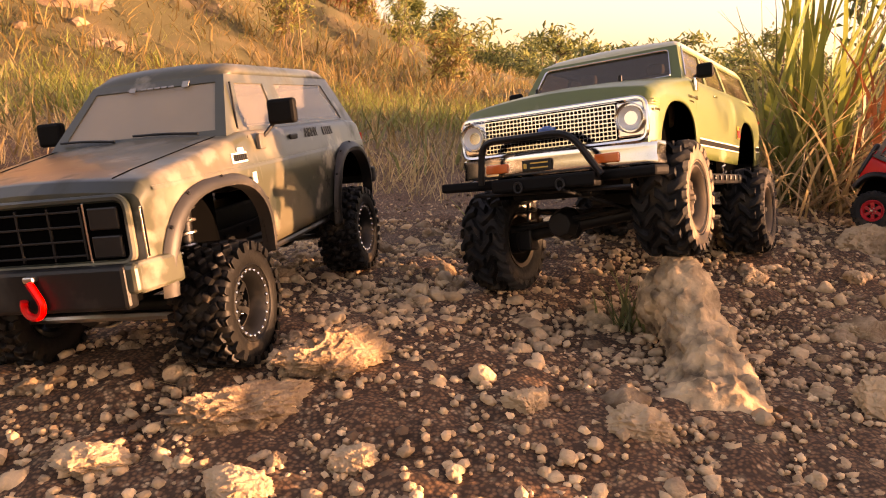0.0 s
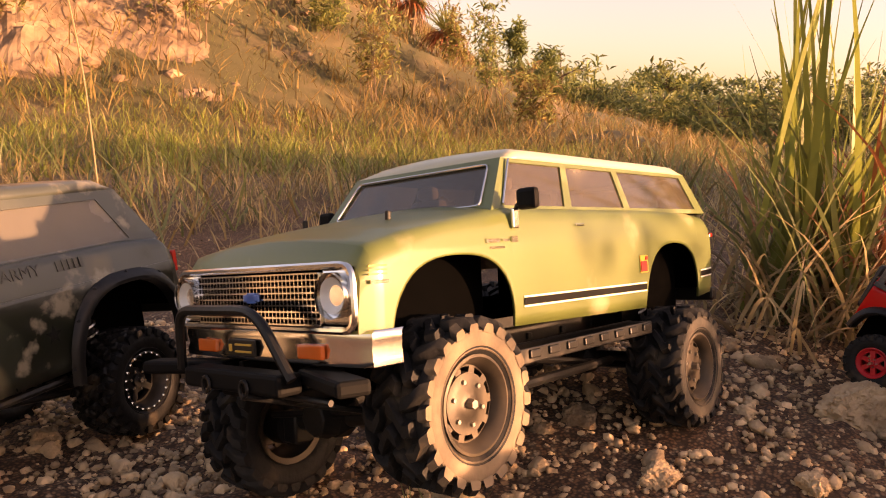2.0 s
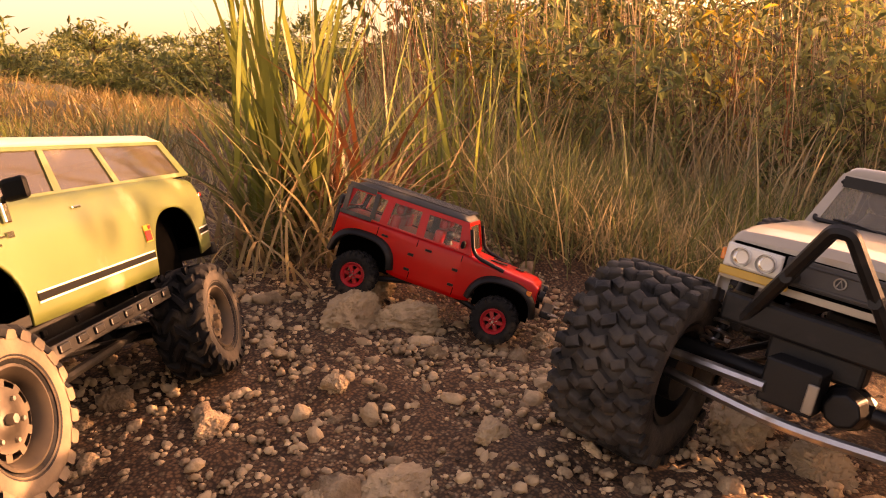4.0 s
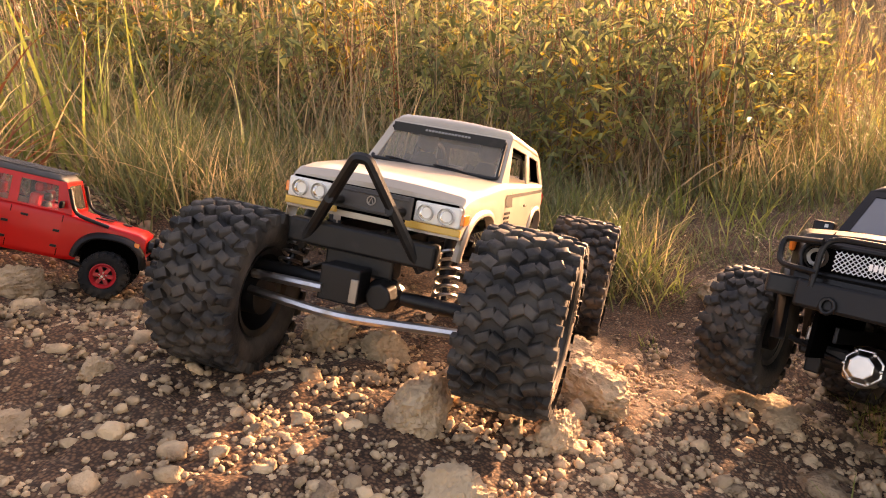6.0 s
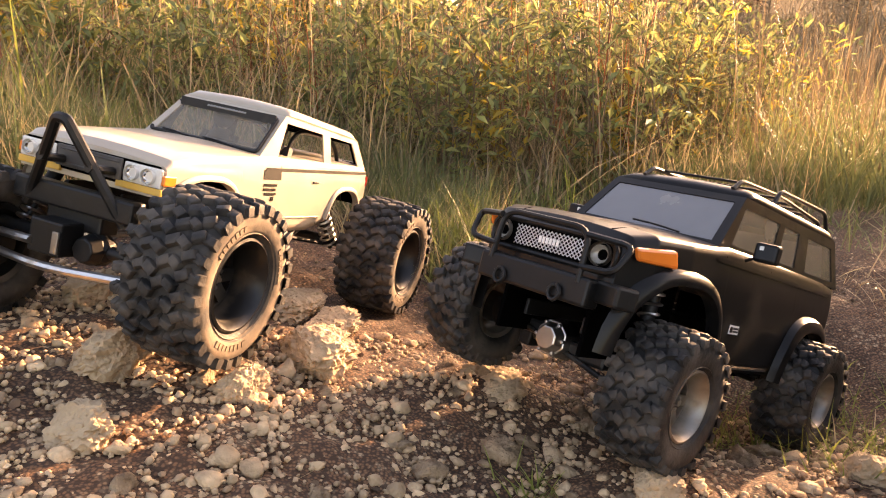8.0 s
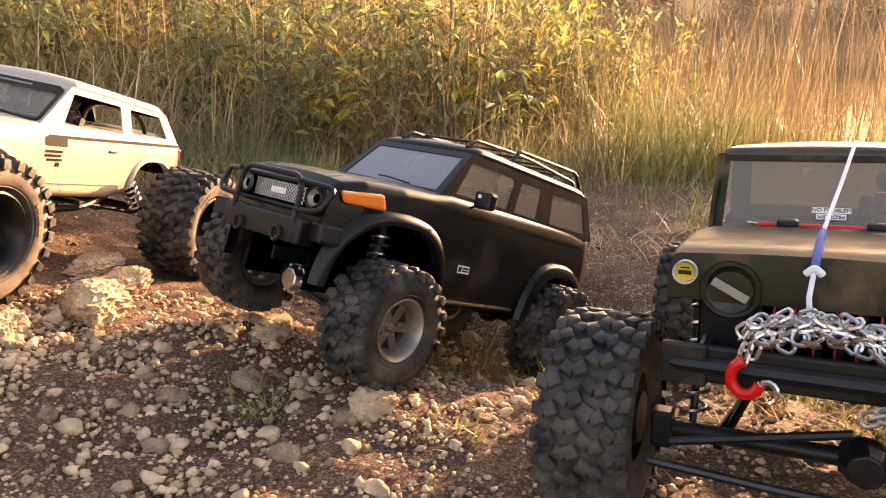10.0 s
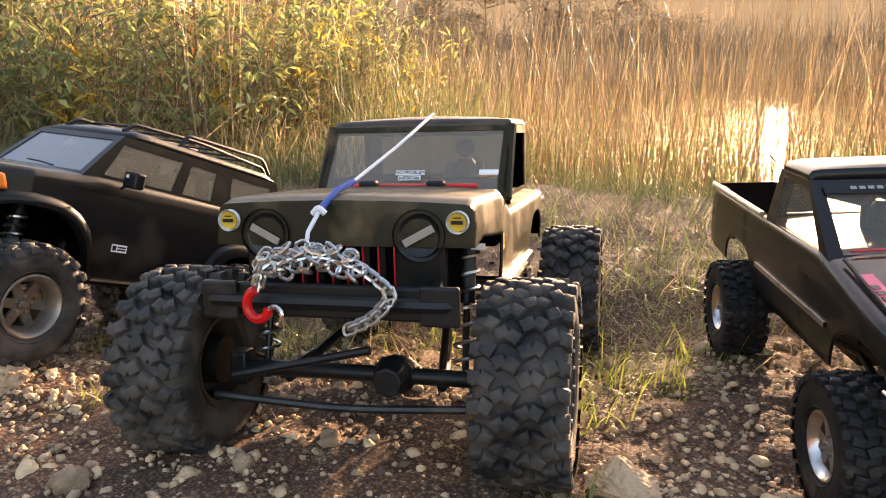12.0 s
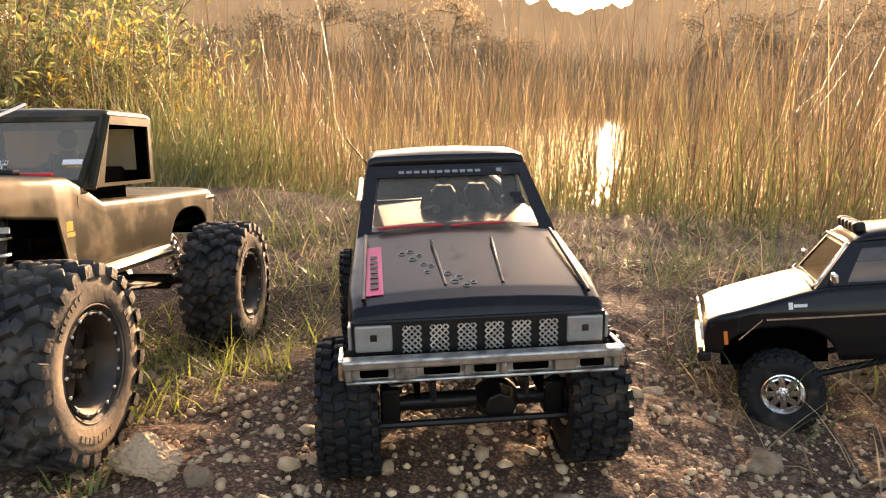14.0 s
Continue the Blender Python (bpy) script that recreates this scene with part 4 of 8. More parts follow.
# single rocks: place, half sizes, turn
for i, (x, y, a, b, c, rz, lab) in enumerate((
        (0.875, 0.61, 0.045, 0.034, 0.026, 20, "pale pitted limestone rock beside a big tyre"),
        (1.06, 0.53, 0.06, 0.044, 0.026, 60, "pale pitted limestone rock beside a big tyre"),
        (0.945, 0.505, 0.028, 0.022, 0.02, 10, "smooth pale limestone rock on dark soil"),
        (0.795, 0.515, 0.026, 0.032, 0.022, 40, "pale limestone rock on dark soil"),
        (0.96, 0.81, 0.055, 0.03, 0.026, 30, "flat brown limestone slab under a toy car"),
        (0.955, 0.72, 0.025, 0.02, 0.018, 0, "pale limestone rock on dark soil"),
        (1.16, 0.61, 0.05, 0.035, 0.022, 15, "flat pale limestone slab"),
        (1.16, 0.68, 0.055, 0.04, 0.022, 50, "flat pale limestone slab"),
        (0.69, 1.14, 0.038, 0.03, 0.03, 0, "rounded grey limestone rock under a small tyre"),
        (0.755, 1.11, 0.045, 0.022, 0.024, -25, "brown split limestone slab under a small toy car"),
        (0.745, 1.21, 0.04, 0.03, 0.028, 10, "rounded grey limestone rock under a small tyre"),
        (0.9, 1.045, 0.021, 0.016, 0.014, 30, "pale limestone rock on dark soil"),
        (0.955, 0.72, 0.03, 0.025, 0.02, 70, "pale limestone rock on dark soil"),
        (0.61, 0.84, 0.034, 0.022, 0.014, 20, "flat pale limestone rock half sunk in soil"),
        (0.555, 0.845, 0.02, 0.016, 0.012, 0, "pale limestone rock on dark soil"),
        (0.71, 0.862, 0.022, 0.016, 0.013, 50, "pale limestone rock on dark soil"),
        (0.296, 0.605, 0.026, 0.018, 0.015, 0, "rounded pale limestone rock on brown soil"),
        (0.216, 0.62, 0.018, 0.014, 0.014, 40, "rounded pale limestone rock on brown soil"),
        (-0.07, 0.54, 0.024, 0.02, 0.012, 10, "pitted limestone rock on brown soil"),
        (0.04, 0.515, 0.026, 0.018, 0.012, -10, "pitted limestone rock on brown soil"),
        (0.102, 0.545, 0.016, 0.014, 0.011, 0, "pale limestone rock on brown soil"),
        (0.012, 0.6, 0.046, 0.026, 0.019, 35, "orange-tinted limestone ridge beside a tyre"),
        (0.066, 0.668, 0.05, 0.026, 0.021, 48, "grey limestone ridge beside a tyre"),
        (0.497, 0.675, 0.024, 0.018, 0.02, 0, "rounded pale limestone rock on brown soil"),
        (1.148, -0.472, 0.03, 0.024, 0.019, 70, "rounded pinkish limestone rock beside a tyre"),
        (1.2, 0.37, 0.034, 0.03, 0.014, 0, "pale limestone rock under a tyre"),
        (1.13, 0.16, 0.03, 0.025, 0.02, 0, "brown limestone rock under a tyre"),
        (0.5, 0.99, 0.02, 0.015, 0.012, 30, "pale limestone rock on brown soil"),
        (0.3, 0.86, 0.015, 0.012, 0.011, 0, "pale limestone rock on brown soil"),
        (0.11, 0.86, 0.014, 0.011, 0.01, 20, "pale limestone rock on brown soil"),
        (0.62, 1.0, 0.016, 0.012, 0.012, 80, "pale limestone rock on brown soil"),
        (1.35, 0.02, 0.04, 0.03, 0.022, 10, "brown limestone rock on the bank"),
        (1.62, 0.55, 0.06, 0.04, 0.03, 10, "brown limestone rock on the bank"))):
    make_rock("rock", lab, (x, y, land1(x, y) + c * (0.3 if c > 0.017 else 0.12)), (a, b, c), i + 1, (0, 0, rz), sub=5, amp=0.3 if "ridge" in lab else 0.18, mat=M["clod"] if "ridge" in lab else None)
# boulders on the mound
def hill_region(r):
    az, d = r.uniform(112, 155), r.uniform(7.5, 13.5)
    return 0.5 + d * math.cos(radians(az)), 0.2 + d * math.sin(radians(az))


def outcrop():
    """Craggy broken rock face on the mound."""
    n, m = 190, 120
    A = np.linspace(113, 160, n)
    D = np.linspace(6.6, 13.6, m)
    V = np.zeros((m, n, 3))
    for j in range(m):
        for i in range(n):
            x, y = 0.5 + D[j] * math.cos(radians(A[i])), 0.2 + D[j] * math.sin(radians(A[i]))
            p = Vector((x, y, 0.0))
            edge = float(smooth01(0, 0.16, i / n)) * float(smooth01(0, 0.2, j / m)) * float(smooth01(1, 0.9, j / m)) * float(smooth01(1, 0.95, i / n))
            mask = float(smooth01(-0.7, -0.1, noise.noise(p * 0.33 + Vector((3, 1, 0))) + 0.3 * noise.noise(p * 1.1)))
            crag = 0.0
            for k, (f, a) in enumerate(((0.9, 0.34), (2.1, 0.28), (4.6, 0.2), (9.5, 0.1))):
                crag += a * (1 - 2.2 * abs(noise.noise(p * f + Vector((k * 7.0, 2.0, 0)))))
            step = math.floor(crag * 7) / 7
            V[j, i] = x, y, float(land(x, y)) - 0.4 + edge * (0.34 + mask * (0.12 + 0.3 * (0.6 * crag + 0.4 * step)))
    idx = np.arange(n * m).reshape(m, n)
    F = np.stack([idx[:-1, :-1].ravel(), idx[1:, :-1].ravel(), idx[1:, 1:].ravel(), idx[:-1, 1:].ravel()], 1)
    ob = new("rock_outcrop", raw_mesh("rock_outcrop", V.reshape(-1, 3), F[:, ::-1], M["hill_stone"], smooth=False))
    tagged(ob, "craggy pale tan limestone outcrop on a grassy mound", "rock outcrop")


outcrop()
scatter("hill_rocks", "pale tan boulders tumbled over a mound", 600, lambda r: 0.02 + 0.09 * r.random() ** 4, hill_region, COBBLES, M["hill_stone"], 8, sink=0.5, category="boulders")


# ---- vegetation ----
def leaf_material(name, base, var=0.35, island=0.35, trans=0.35, rough=0.5):
    m = material(name, base, rough, var=var, scale=3.0, island=island)
    t = m.node_tree
    b = t.nodes["Principled BSDF"]
    col = b.inputs["Base Color"].links[0].from_socket
    tr = t.nodes.new("ShaderNodeBsdfTranslucent")
    t.links.new(col, tr.inputs["Color"])
    mix = t.nodes.new("ShaderNodeMixShader")
    mix.inputs[0].default_value = trans
    t.links.new(b.outputs[0], mix.inputs[1])
    t.links.new(tr.outputs[0], mix.inputs[2])
    t.links.new(mix.outputs[0], t.nodes["Material Output"].inputs[0])
    return m


M["grass"] = leaf_material("green_grass", (0.175, 0.19, 0.07), trans=0.45)
M["reed"] = leaf_material("yellow_green_reed", (0.23, 0.26, 0.06), trans=0.45)
M["straw"] = leaf_material("dry_straw_grass", (0.48, 0.36, 0.19), island=0.45, trans=0.5)
M["rust"] = leaf_material("russet_dead_blades", (0.28, 0.1, 0.045))
M["leaf"] = leaf_material("yellow_green_leaves", (0.32, 0.325, 0.115), trans=0.5, island=0.5)
M["leaf_dark"] = leaf_material("dark_green_leaves", (0.17, 0.205, 0.075), island=0.45)
M["leaf_gold"] = leaf_material("golden_leaves", (0.48, 0.34, 0.06), trans=0.55)
M["stalk"] = leaf_material("grey_brown_dead_stalks", (0.4, 0.29, 0.17), island=0.5, trans=0.42)
M["stem"] = material("brown_twigs", (0.15, 0.1, 0.06), 0.8, island=0.3)
# far bank foliage: pale air haze mixed into the leaf colours
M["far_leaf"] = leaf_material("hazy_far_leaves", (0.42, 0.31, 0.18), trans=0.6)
M["reed_brown"] = leaf_material("brown_pond_reeds", (0.2, 0.135, 0.07), island=0.5, trans=0.3)
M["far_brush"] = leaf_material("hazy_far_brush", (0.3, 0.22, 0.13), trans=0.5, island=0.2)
M["brush"] = leaf_material("hazy_brown_grass", (0.25, 0.175, 0.07))


def blade_mesh(name, items, mat, segs=4):
    """items: (x, y, z, height, width, azimuth, lean, droop)."""
    A = np.array(items)
    n = len(A)
    t = np.linspace(0, 1, segs + 1)
    x, y, z, h, w, az, lean, droop = A.T
    ang = lean[:, None] + droop[:, None] * t[None, :] ** 1.5
    ds = h[:, None] / segs
    rad = np.concatenate([np.zeros((n, 1)), np.cumsum(np.sin(ang[:, 1:]) * ds, 1)], 1)
    up = np.concatenate([np.zeros((n, 1)), np.cumsum(np.cos(ang[:, 1:]) * ds, 1)], 1)
    cx, cy, cz = x[:, None] + rad * np.cos(az)[:, None], y[:, None] + rad * np.sin(az)[:, None], z[:, None] + up
    tw = az + np.pi / 2 + np.random.RandomState(n).uniform(-0.9, 0.9, n)
    wd = w[:, None] * 0.5 * np.maximum(0.06, (1 - t[None, :] ** 1.6)) * (0.6 + 0.4 * np.minimum(1, t[None, :] * 5))
    ox, oy = np.cos(tw)[:, None] * wd, np.sin(tw)[:, None] * wd
    V = np.stack([np.stack([cx - ox, cy - oy, cz], 2), np.stack([cx + ox, cy + oy, cz], 2)], 2).reshape(-1, 3)
    b = (np.arange(n) * (segs + 1) * 2)[:, None] + (np.arange(segs) * 2)[None, :]
    b = b.ravel()
    Fq = np.stack([b, b + 1, b + 3, b + 2], 1)
    return raw_mesh(name, V, Fq, mat, smooth=True)


def grass(name, label, n, region, h, w, mat, seed, lean=(0.0, 0.35), droop=(0.1, 0.9), category="grass", segs=4, clump=None):
    rnd = random.Random(seed)
    items = []
    while len(items) < n:
        p = region(rnd)
        if p is None:
            continue
        k = 1 if clump is None else rnd.randint(*clump[0])
        for _ in range(k):
            x, y = p[0] + rnd.gauss(0, clump[1] if clump else 0), p[1] + rnd.gauss(0, clump[1] if clump else 0)
            items.append((x, y, 0.0, rnd.uniform(*h), rnd.uniform(*w), rnd.uniform(0, math.tau), rnd.uniform(*lean), rnd.uniform(*droop)))
    items = [(i[0], i[1], z - 0.01, *i[3:]) for i, z in zip(items, lands([i[:2] for i in items]))]
    ob = new(name, blade_mesh(name, items, mat, segs))
    return tagged(ob, label, category, kind="stuff")


def leaf_cloud(name, centers, per, spread, size, mat, seed, flat=0.5):
    """Small pointed leaves round the centres."""
    rnd = np.random.RandomState(seed)
    C = np.repeat(np.array(centers), per, 0)
    n = len(C)
    C = C + rnd.normal(0, 1, (n, 3)) * np.array(spread)
    a, tilt, s = rnd.uniform(0, math.tau, n), rnd.uniform(-0.9, 1.1, n), rnd.uniform(*size, n)
    d = np.stack([np.cos(a) * np.cos(tilt), np.sin(a) * np.cos(tilt), np.sin(tilt)], 1)
    sd = np.stack([-np.sin(a), np.cos(a), rnd.uniform(-0.6, 0.6, n)], 1)
    nr = np.cross(d, sd)
    P0, P2 = C, C + d * s[:, None]
    mid = C + d * (s * 0.45)[:, None] + nr * (s * 0.1)[:, None]
    P1, P3 = mid + sd * (s * 0.17)[:, None], mid - sd * (s * 0.17)[:, None]
    V = np.stack([P0, P1, P2, P3], 1).reshape(-1, 3)
    b = np.arange(n) * 4
    return raw_mesh(name, V, np.concatenate([np.stack([b, b + 1, b + 2], 1), np.stack([b, b + 2, b + 3], 1)]), mat)


def bush(label, x, y, h, spread, mats, seed, stems=8, leaves=900, leaf=(0.02, 0.045), name="shrub", base_z=None):
    """A many-stemmed shrub: bent tapering stems, side twigs and small leaves along them."""
    rnd = random.Random(seed)
    z0 = land1(x, y) - 0.02 if base_z is None else base_z
    root = thing(name, label, "shrub", pose(x, y, z0), "shrubs round the bank")
    bm = bmesh.new()
    cents = []
    for _ in range(stems):
        a, l = rnd.uniform(0, math.tau), rnd.uniform(0.05, 0.35)
        p = Vector((rnd.gauss(0, spread * 0.25), rnd.gauss(0, spread * 0.25), 0))
        hh = h * rnd.uniform(0.65, 1.05)
        pts = [p.copy()]
        d = Vector((math.cos(a) * l, math.sin(a) * l, 1)).normalized()
        for k in range(6):
            d = (d + Vector((rnd.gauss(0, 0.12), rnd.gauss(0, 0.12), 0.08))).normalized()
            pts.append(pts[-1] + d * hh / 6)
        r = h * 0.006
        tube(bm, pts, [r * (1 - 0.13 * i) for i in range(7)], 5)
        for i in range(2, 7):
            for _ in range(2):
                b = rnd.uniform(0, math.tau)
                e = pts[i] + Vector((math.cos(b), math.sin(b), rnd.uniform(0.2, 0.9))) * h * rnd.uniform(0.06, 0.17)
                tube(bm, [pts[i], pts[i].lerp(e, 0.5) + Vector((0, 0, h * 0.01)), e], [r * 0.5, r * 0.35, r * 0.15], 4)
                cents += [pts[i].lerp(e, 0.5)[:], e[:]]
            cents.append(pts[i][:])
    part("woody_frame", bm, M["stem"], root)
    per = max(1, leaves // (len(cents) * len(mats)))
    for k, mt in enumerate(mats):
        sub = cents if len(mats) == 1 else [c for i, c in enumerate(cents) if (i + k) % len(mats) == 0] * 1
        o = new("leaves", leaf_cloud("leaves", sub, per * len(mats), (h * 0.035, h * 0.035, h * 0.03), leaf, mt, seed + k))
        o.parent = root
    return root


def tree(label, x, y, h, crown, seed, mats, leaves=2500, leaf=(0.15, 0.35), z=None, trunk=0.35, name="tree"):
    rnd = random.Random(seed)
    root = thing(name, label, "tree", pose(x, y, (float(land(x, y)) if z is None else z) - 0.1), "trees in the distance")
    bm = bmesh.new()
    pts = [Vector((0, 0, 0))]
    for k in range(7):
        pts.append(pts[-1] + Vector((rnd.gauss(0, h * 0.015), rnd.gauss(0, h * 0.015), h * 0.9 / 7)))
    tube(bm, pts, [h * 0.02 * (1 - 0.12 * i) for i in range(8)], 6)
    cents = []
    for k in range(26):
        t = rnd.uniform(trunk, 1.0)
        p = pts[0].lerp(pts[-1], t)
        a = rnd.uniform(0, math.tau)
        reach = crown * rnd.uniform(0.35, 1.0) * (1.15 - abs(t - 0.62) * 1.3)
        e = p + Vector((math.cos(a) * reach, math.sin(a) * reach, h * rnd.uniform(-0.02, 0.12)))
        m = p.lerp(e, 0.5) + Vector((0, 0, h * 0.02))
        tube(bm, [p, m, e], [h * 0.008, h * 0.005, h * 0.002], 4)
        cents += [m[:], e[:], m.lerp(e, 0.6)[:]]
    part("trunk", bm, M["stem"], root)
    for k, mt in enumerate(mats):
        o = new("crown", leaf_cloud("crown", cents[k::len(mats)], leaves // len(cents) + 1, (crown * 0.16, crown * 0.16, h * 0.035), leaf, mt, seed + k))
        o.parent = root
    return root


def ray_ground(az, d):
    return 0.5 + d * math.cos(radians(az)), 0.2 + d * math.sin(radians(az))


# fountain grass beside the red car
def clump_region(cx, cy, s):
    return lambda r: (cx + r.gauss(0, s), cy + r.gauss(0, s))


grass("reed_clump", "tall clump of long yellow-green reed blades", 62, clump_region(0.715, 1.44, 0.03), (0.26, 0.6), (0.008, 0.015), M["reed"], 11, lean=(0.0, 0.28), droop=(0.0, 0.55), category="reeds", segs=8)
grass("reed_clump", "arching green blades in a tall reed clump", 90, clump_region(0.72, 1.43, 0.045), (0.18, 0.44), (0.006, 0.012), M["grass"], 15, lean=(0.1, 0.6), droop=(0.2, 1.3), category="reeds", segs=8)
grass("reed_clump", "dead russet blades in a tall reed clump", 95, clump_region(0.785, 1.43, 0.045), (0.15, 0.42), (0.005, 0.011), M["rust"], 12, lean=(0.1, 0.7), droop=(0.3, 1.6), category="reeds", segs=7)
grass("reed_clump", "dry straw blades round a reed clump", 260, clump_region(0.74, 1.42, 0.07), (0.08, 0.3), (0.003, 0.008), M["straw"], 13, lean=(0.1, 0.8), droop=(0.3, 1.8), category="reeds", segs=6)
grass("reed_clump", "grey-brown dead leaves at the foot of a reed clump", 220, clump_region(0.74, 1.43, 0.07), (0.08, 0.24), (0.004, 0.009), M["stalk"], 16, lean=(0.2, 1.0), droop=(0.3, 1.6), category="reeds", segs=6)
grass("reed_clump", "green cattail blades behind a small red car", 80, clump_region(1.08, 1.66, 0.11), (0.18, 0.42), (0.005, 0.01), M["reed"], 14, lean=(0.0, 0.2), droop=(0.0, 0.5), category="reeds", segs=6)


def band(az0, az1, d0, d1, skip=None):
    def f(r):
        x, y = ray_ground(r.uniform(az0, az1), r.uniform(d0 ** 2, d1 ** 2) ** 0.5)
        return None if skip and skip(x, y) else (x, y)
    return f


def patchy(az0, az1, d0, d1, seed, cut):
    return band(az0, az1, d0, d1, lambda x, y: noise.noise(Vector((x * 3, y * 3, seed))) < cut)


grass("tall_grass", "tall dry straw grass standing behind the bank", 5200, patchy(34, 76, 1.6, 3.6, 11.0, -0.12), (0.1, 0.36), (0.003, 0.007), M["straw"], 21, lean=(0.0, 0.6), clump=((5, 12), 0.03))
grass("tall_grass", "green and yellow grass among dry stems", 4800, patchy(30, 75, 1.55, 3.6, 12.0, -0.1), (0.08, 0.32), (0.003, 0.008), M["grass"], 22, lean=(0.0, 0.6), clump=((5, 12), 0.03))
grass("tall_grass", "grey-brown dead grass matted behind the bank", 5200, band(22, 74, 1.75, 3.7), (0.1, 0.4), (0.003, 0.007), M["stalk"], 41, lean=(0.0, 0.8), droop=(0.1, 1.3))
grass("tall_grass", "thin tall straw grass in front of shrubs", 1700, patchy(14, 38, 2.1, 3.6, 3.0, -0.1), (0.08, 0.3), (0.003, 0.006), M["straw"], 40, lean=(0.0, 0.6))
grass("dead_stalks", "tall straight grey-brown dead stalks in a thicket", 1500, patchy(16, 70, 1.9, 3.8, 15.0, -0.2), (0.3, 0.85), (0.0025, 0.005), M["stalk"], 42, lean=(0.0, 0.32), droop=(-0.1, 0.3), category="stalks", segs=5)
grass("dead_stalks", "leaning russet dead stalks in a thicket", 520, patchy(16, 72, 1.9, 3.6, 18.0, -0.1), (0.3, 0.8), (0.003, 0.006), M["rust"], 43, lean=(0.05, 0.5), droop=(-0.1, 0.4), category="stalks", segs=5)
grass("dead_stalks", "fallen straw stalks crossing in a thicket", 420, band(18, 72, 1.8, 3.2), (0.25, 0.6), (0.003, 0.005), M["straw"], 44, lean=(0.5, 1.2), droop=(-0.2, 0.5), category="stalks", segs=5)
grass("bank_grass", "olive grass fringe at the foot of a thicket", 2600, patchy(20, 76, 1.45, 2.0, 21.0, -0.1), (0.04, 0.15), (0.0025, 0.005), M["grass"], 45, lean=(0.1, 0.9), clump=((6, 12), 0.015), segs=4)
def clear_of_cars(region):
    """Keep a region off the two cars nearest the thicket and the small red one."""
    lines = (((0.86, 0.68), (1.36, 0.87), 0.2), ((1.1, 0.28), (1.62, 0.2), 0.17), ((0.7, 1.24), (0.92, 1.02), 0.13), ((0.2, 0.75), (0.5, 1.24), 0.2))

    def f(r):
        p = region(r)
        if p is None:
            return None
        for (ax, ay), (bx, by), keep in lines:
            t = max(0.0, min(1.0, ((p[0] - ax) * (bx - ax) + (p[1] - ay) * (by - ay)) / ((bx - ax) ** 2 + (by - ay) ** 2)))
            if math.hypot(p[0] - ax - t * (bx - ax), p[1] - ay - t * (by - ay)) < keep:
                return None
        return p
    return f


grass("bank_grass", "fine olive grass between the stony bank and a thicket", 4200, clear_of_cars(patchy(22, 66, 1.12, 1.75, 31.0, -0.12)), (0.05, 0.22), (0.0018, 0.004), M["grass"], 51, lean=(0.05, 0.8), clump=((6, 14), 0.018), segs=4)
grass("bank_grass", "fine dry straw between the stony bank and a thicket", 3400, clear_of_cars(patchy(22, 66, 1.1, 1.75, 32.0, -0.1)), (0.04, 0.2), (0.0016, 0.0035), M["straw"], 52, lean=(0.1, 1.0), clump=((6, 14), 0.02), segs=4)
grass("bank_grass", "bright green tufts at the foot of a thicket", 900, clear_of_cars(patchy(14, 60, 1.25, 1.8, 33.0, 0.1)), (0.05, 0.17), (0.003, 0.006), M["reed"], 53, lean=(0.05, 0.6), clump=((8, 14), 0.018), segs=4)
grass("straw_tufts", "short pale straw tufts at the edge of a meadow", 4600, patchy(74, 150, 1.5, 3.2, 6.0, -0.15), (0.04, 0.16), (0.0015, 0.004), M["straw"], 26, lean=(0.1, 0.8), clump=((6, 14), 0.02))
grass("meadow_grass", "hazy brown meadow grass running to a low mound", 22000, band(64, 165, 1.95, 9), (0.06, 0.2), (0.004, 0.012), M["brush"], 23, lean=(0.1, 0.9), segs=2)
grass("meadow_grass", "olive meadow grass over a low mound", 14000, patchy(62, 165, 1.9, 13, 5.5, -0.15), (0.08, 0.26), (0.006, 0.016), M["grass"], 24, lean=(0.1, 0.8), segs=2)
grass("meadow_grass", "brown grass on the upper mound", 14000, band(80, 165, 7, 15), (0.12, 0.35), (0.012, 0.03), M["brush"], 33, lean=(0.1, 0.9), segs=2)
grass("meadow_grass", "fresh green grass strip below a mound", 7000, patchy(92, 150, 3.6, 7.5, 2.0, 0.0), (0.08, 0.22), (0.006, 0.014), M["reed"], 39, lean=(0.1, 0.8), segs=2)
grass("pond_reeds", "thin dry reeds standing at the pond edge", 1100, band(-48, 22, 2.6, 5.2), (0.35, 1.0), (0.0014, 0.0034), M["straw"], 25, lean=(0, 0.25), droop=(0, 0.5))
grass("pond_reeds", "tall brown dead reeds standing in the shallows", 5600, band(-50, 24, 2.3, 4.4), (0.2, 0.95), (0.0018, 0.0045), M["reed_brown"], 46, lean=(0, 0.3), droop=(-0.1, 0.5))
grass("pond_reeds", "green and brown reeds in the shallows", 4200, band(-50, 26, 2.3, 4.2), (0.12, 0.5), (0.002, 0.006), M["grass"], 27, lean=(0, 0.4), droop=(0, 0.9))
grass("bank_grass", "low dry straw grass over the bank by the pond", 5200, patchy(-62, 28, 1.35, 3.0, 9.0, -0.2), (0.03, 0.11), (0.0015, 0.004), M["stalk"], 28, lean=(0.2, 1.2), clump=((5, 10), 0.02), segs=3)
grass("bank_grass", "low green grass over the bank by the pond", 8500, patchy(-55, 28, 1.3, 3.0, 4.0, -0.2), (0.04, 0.13), (0.0015, 0.004), M["grass"], 30, lean=(0.1, 1.0), clump=((5, 10), 0.02), segs=3)
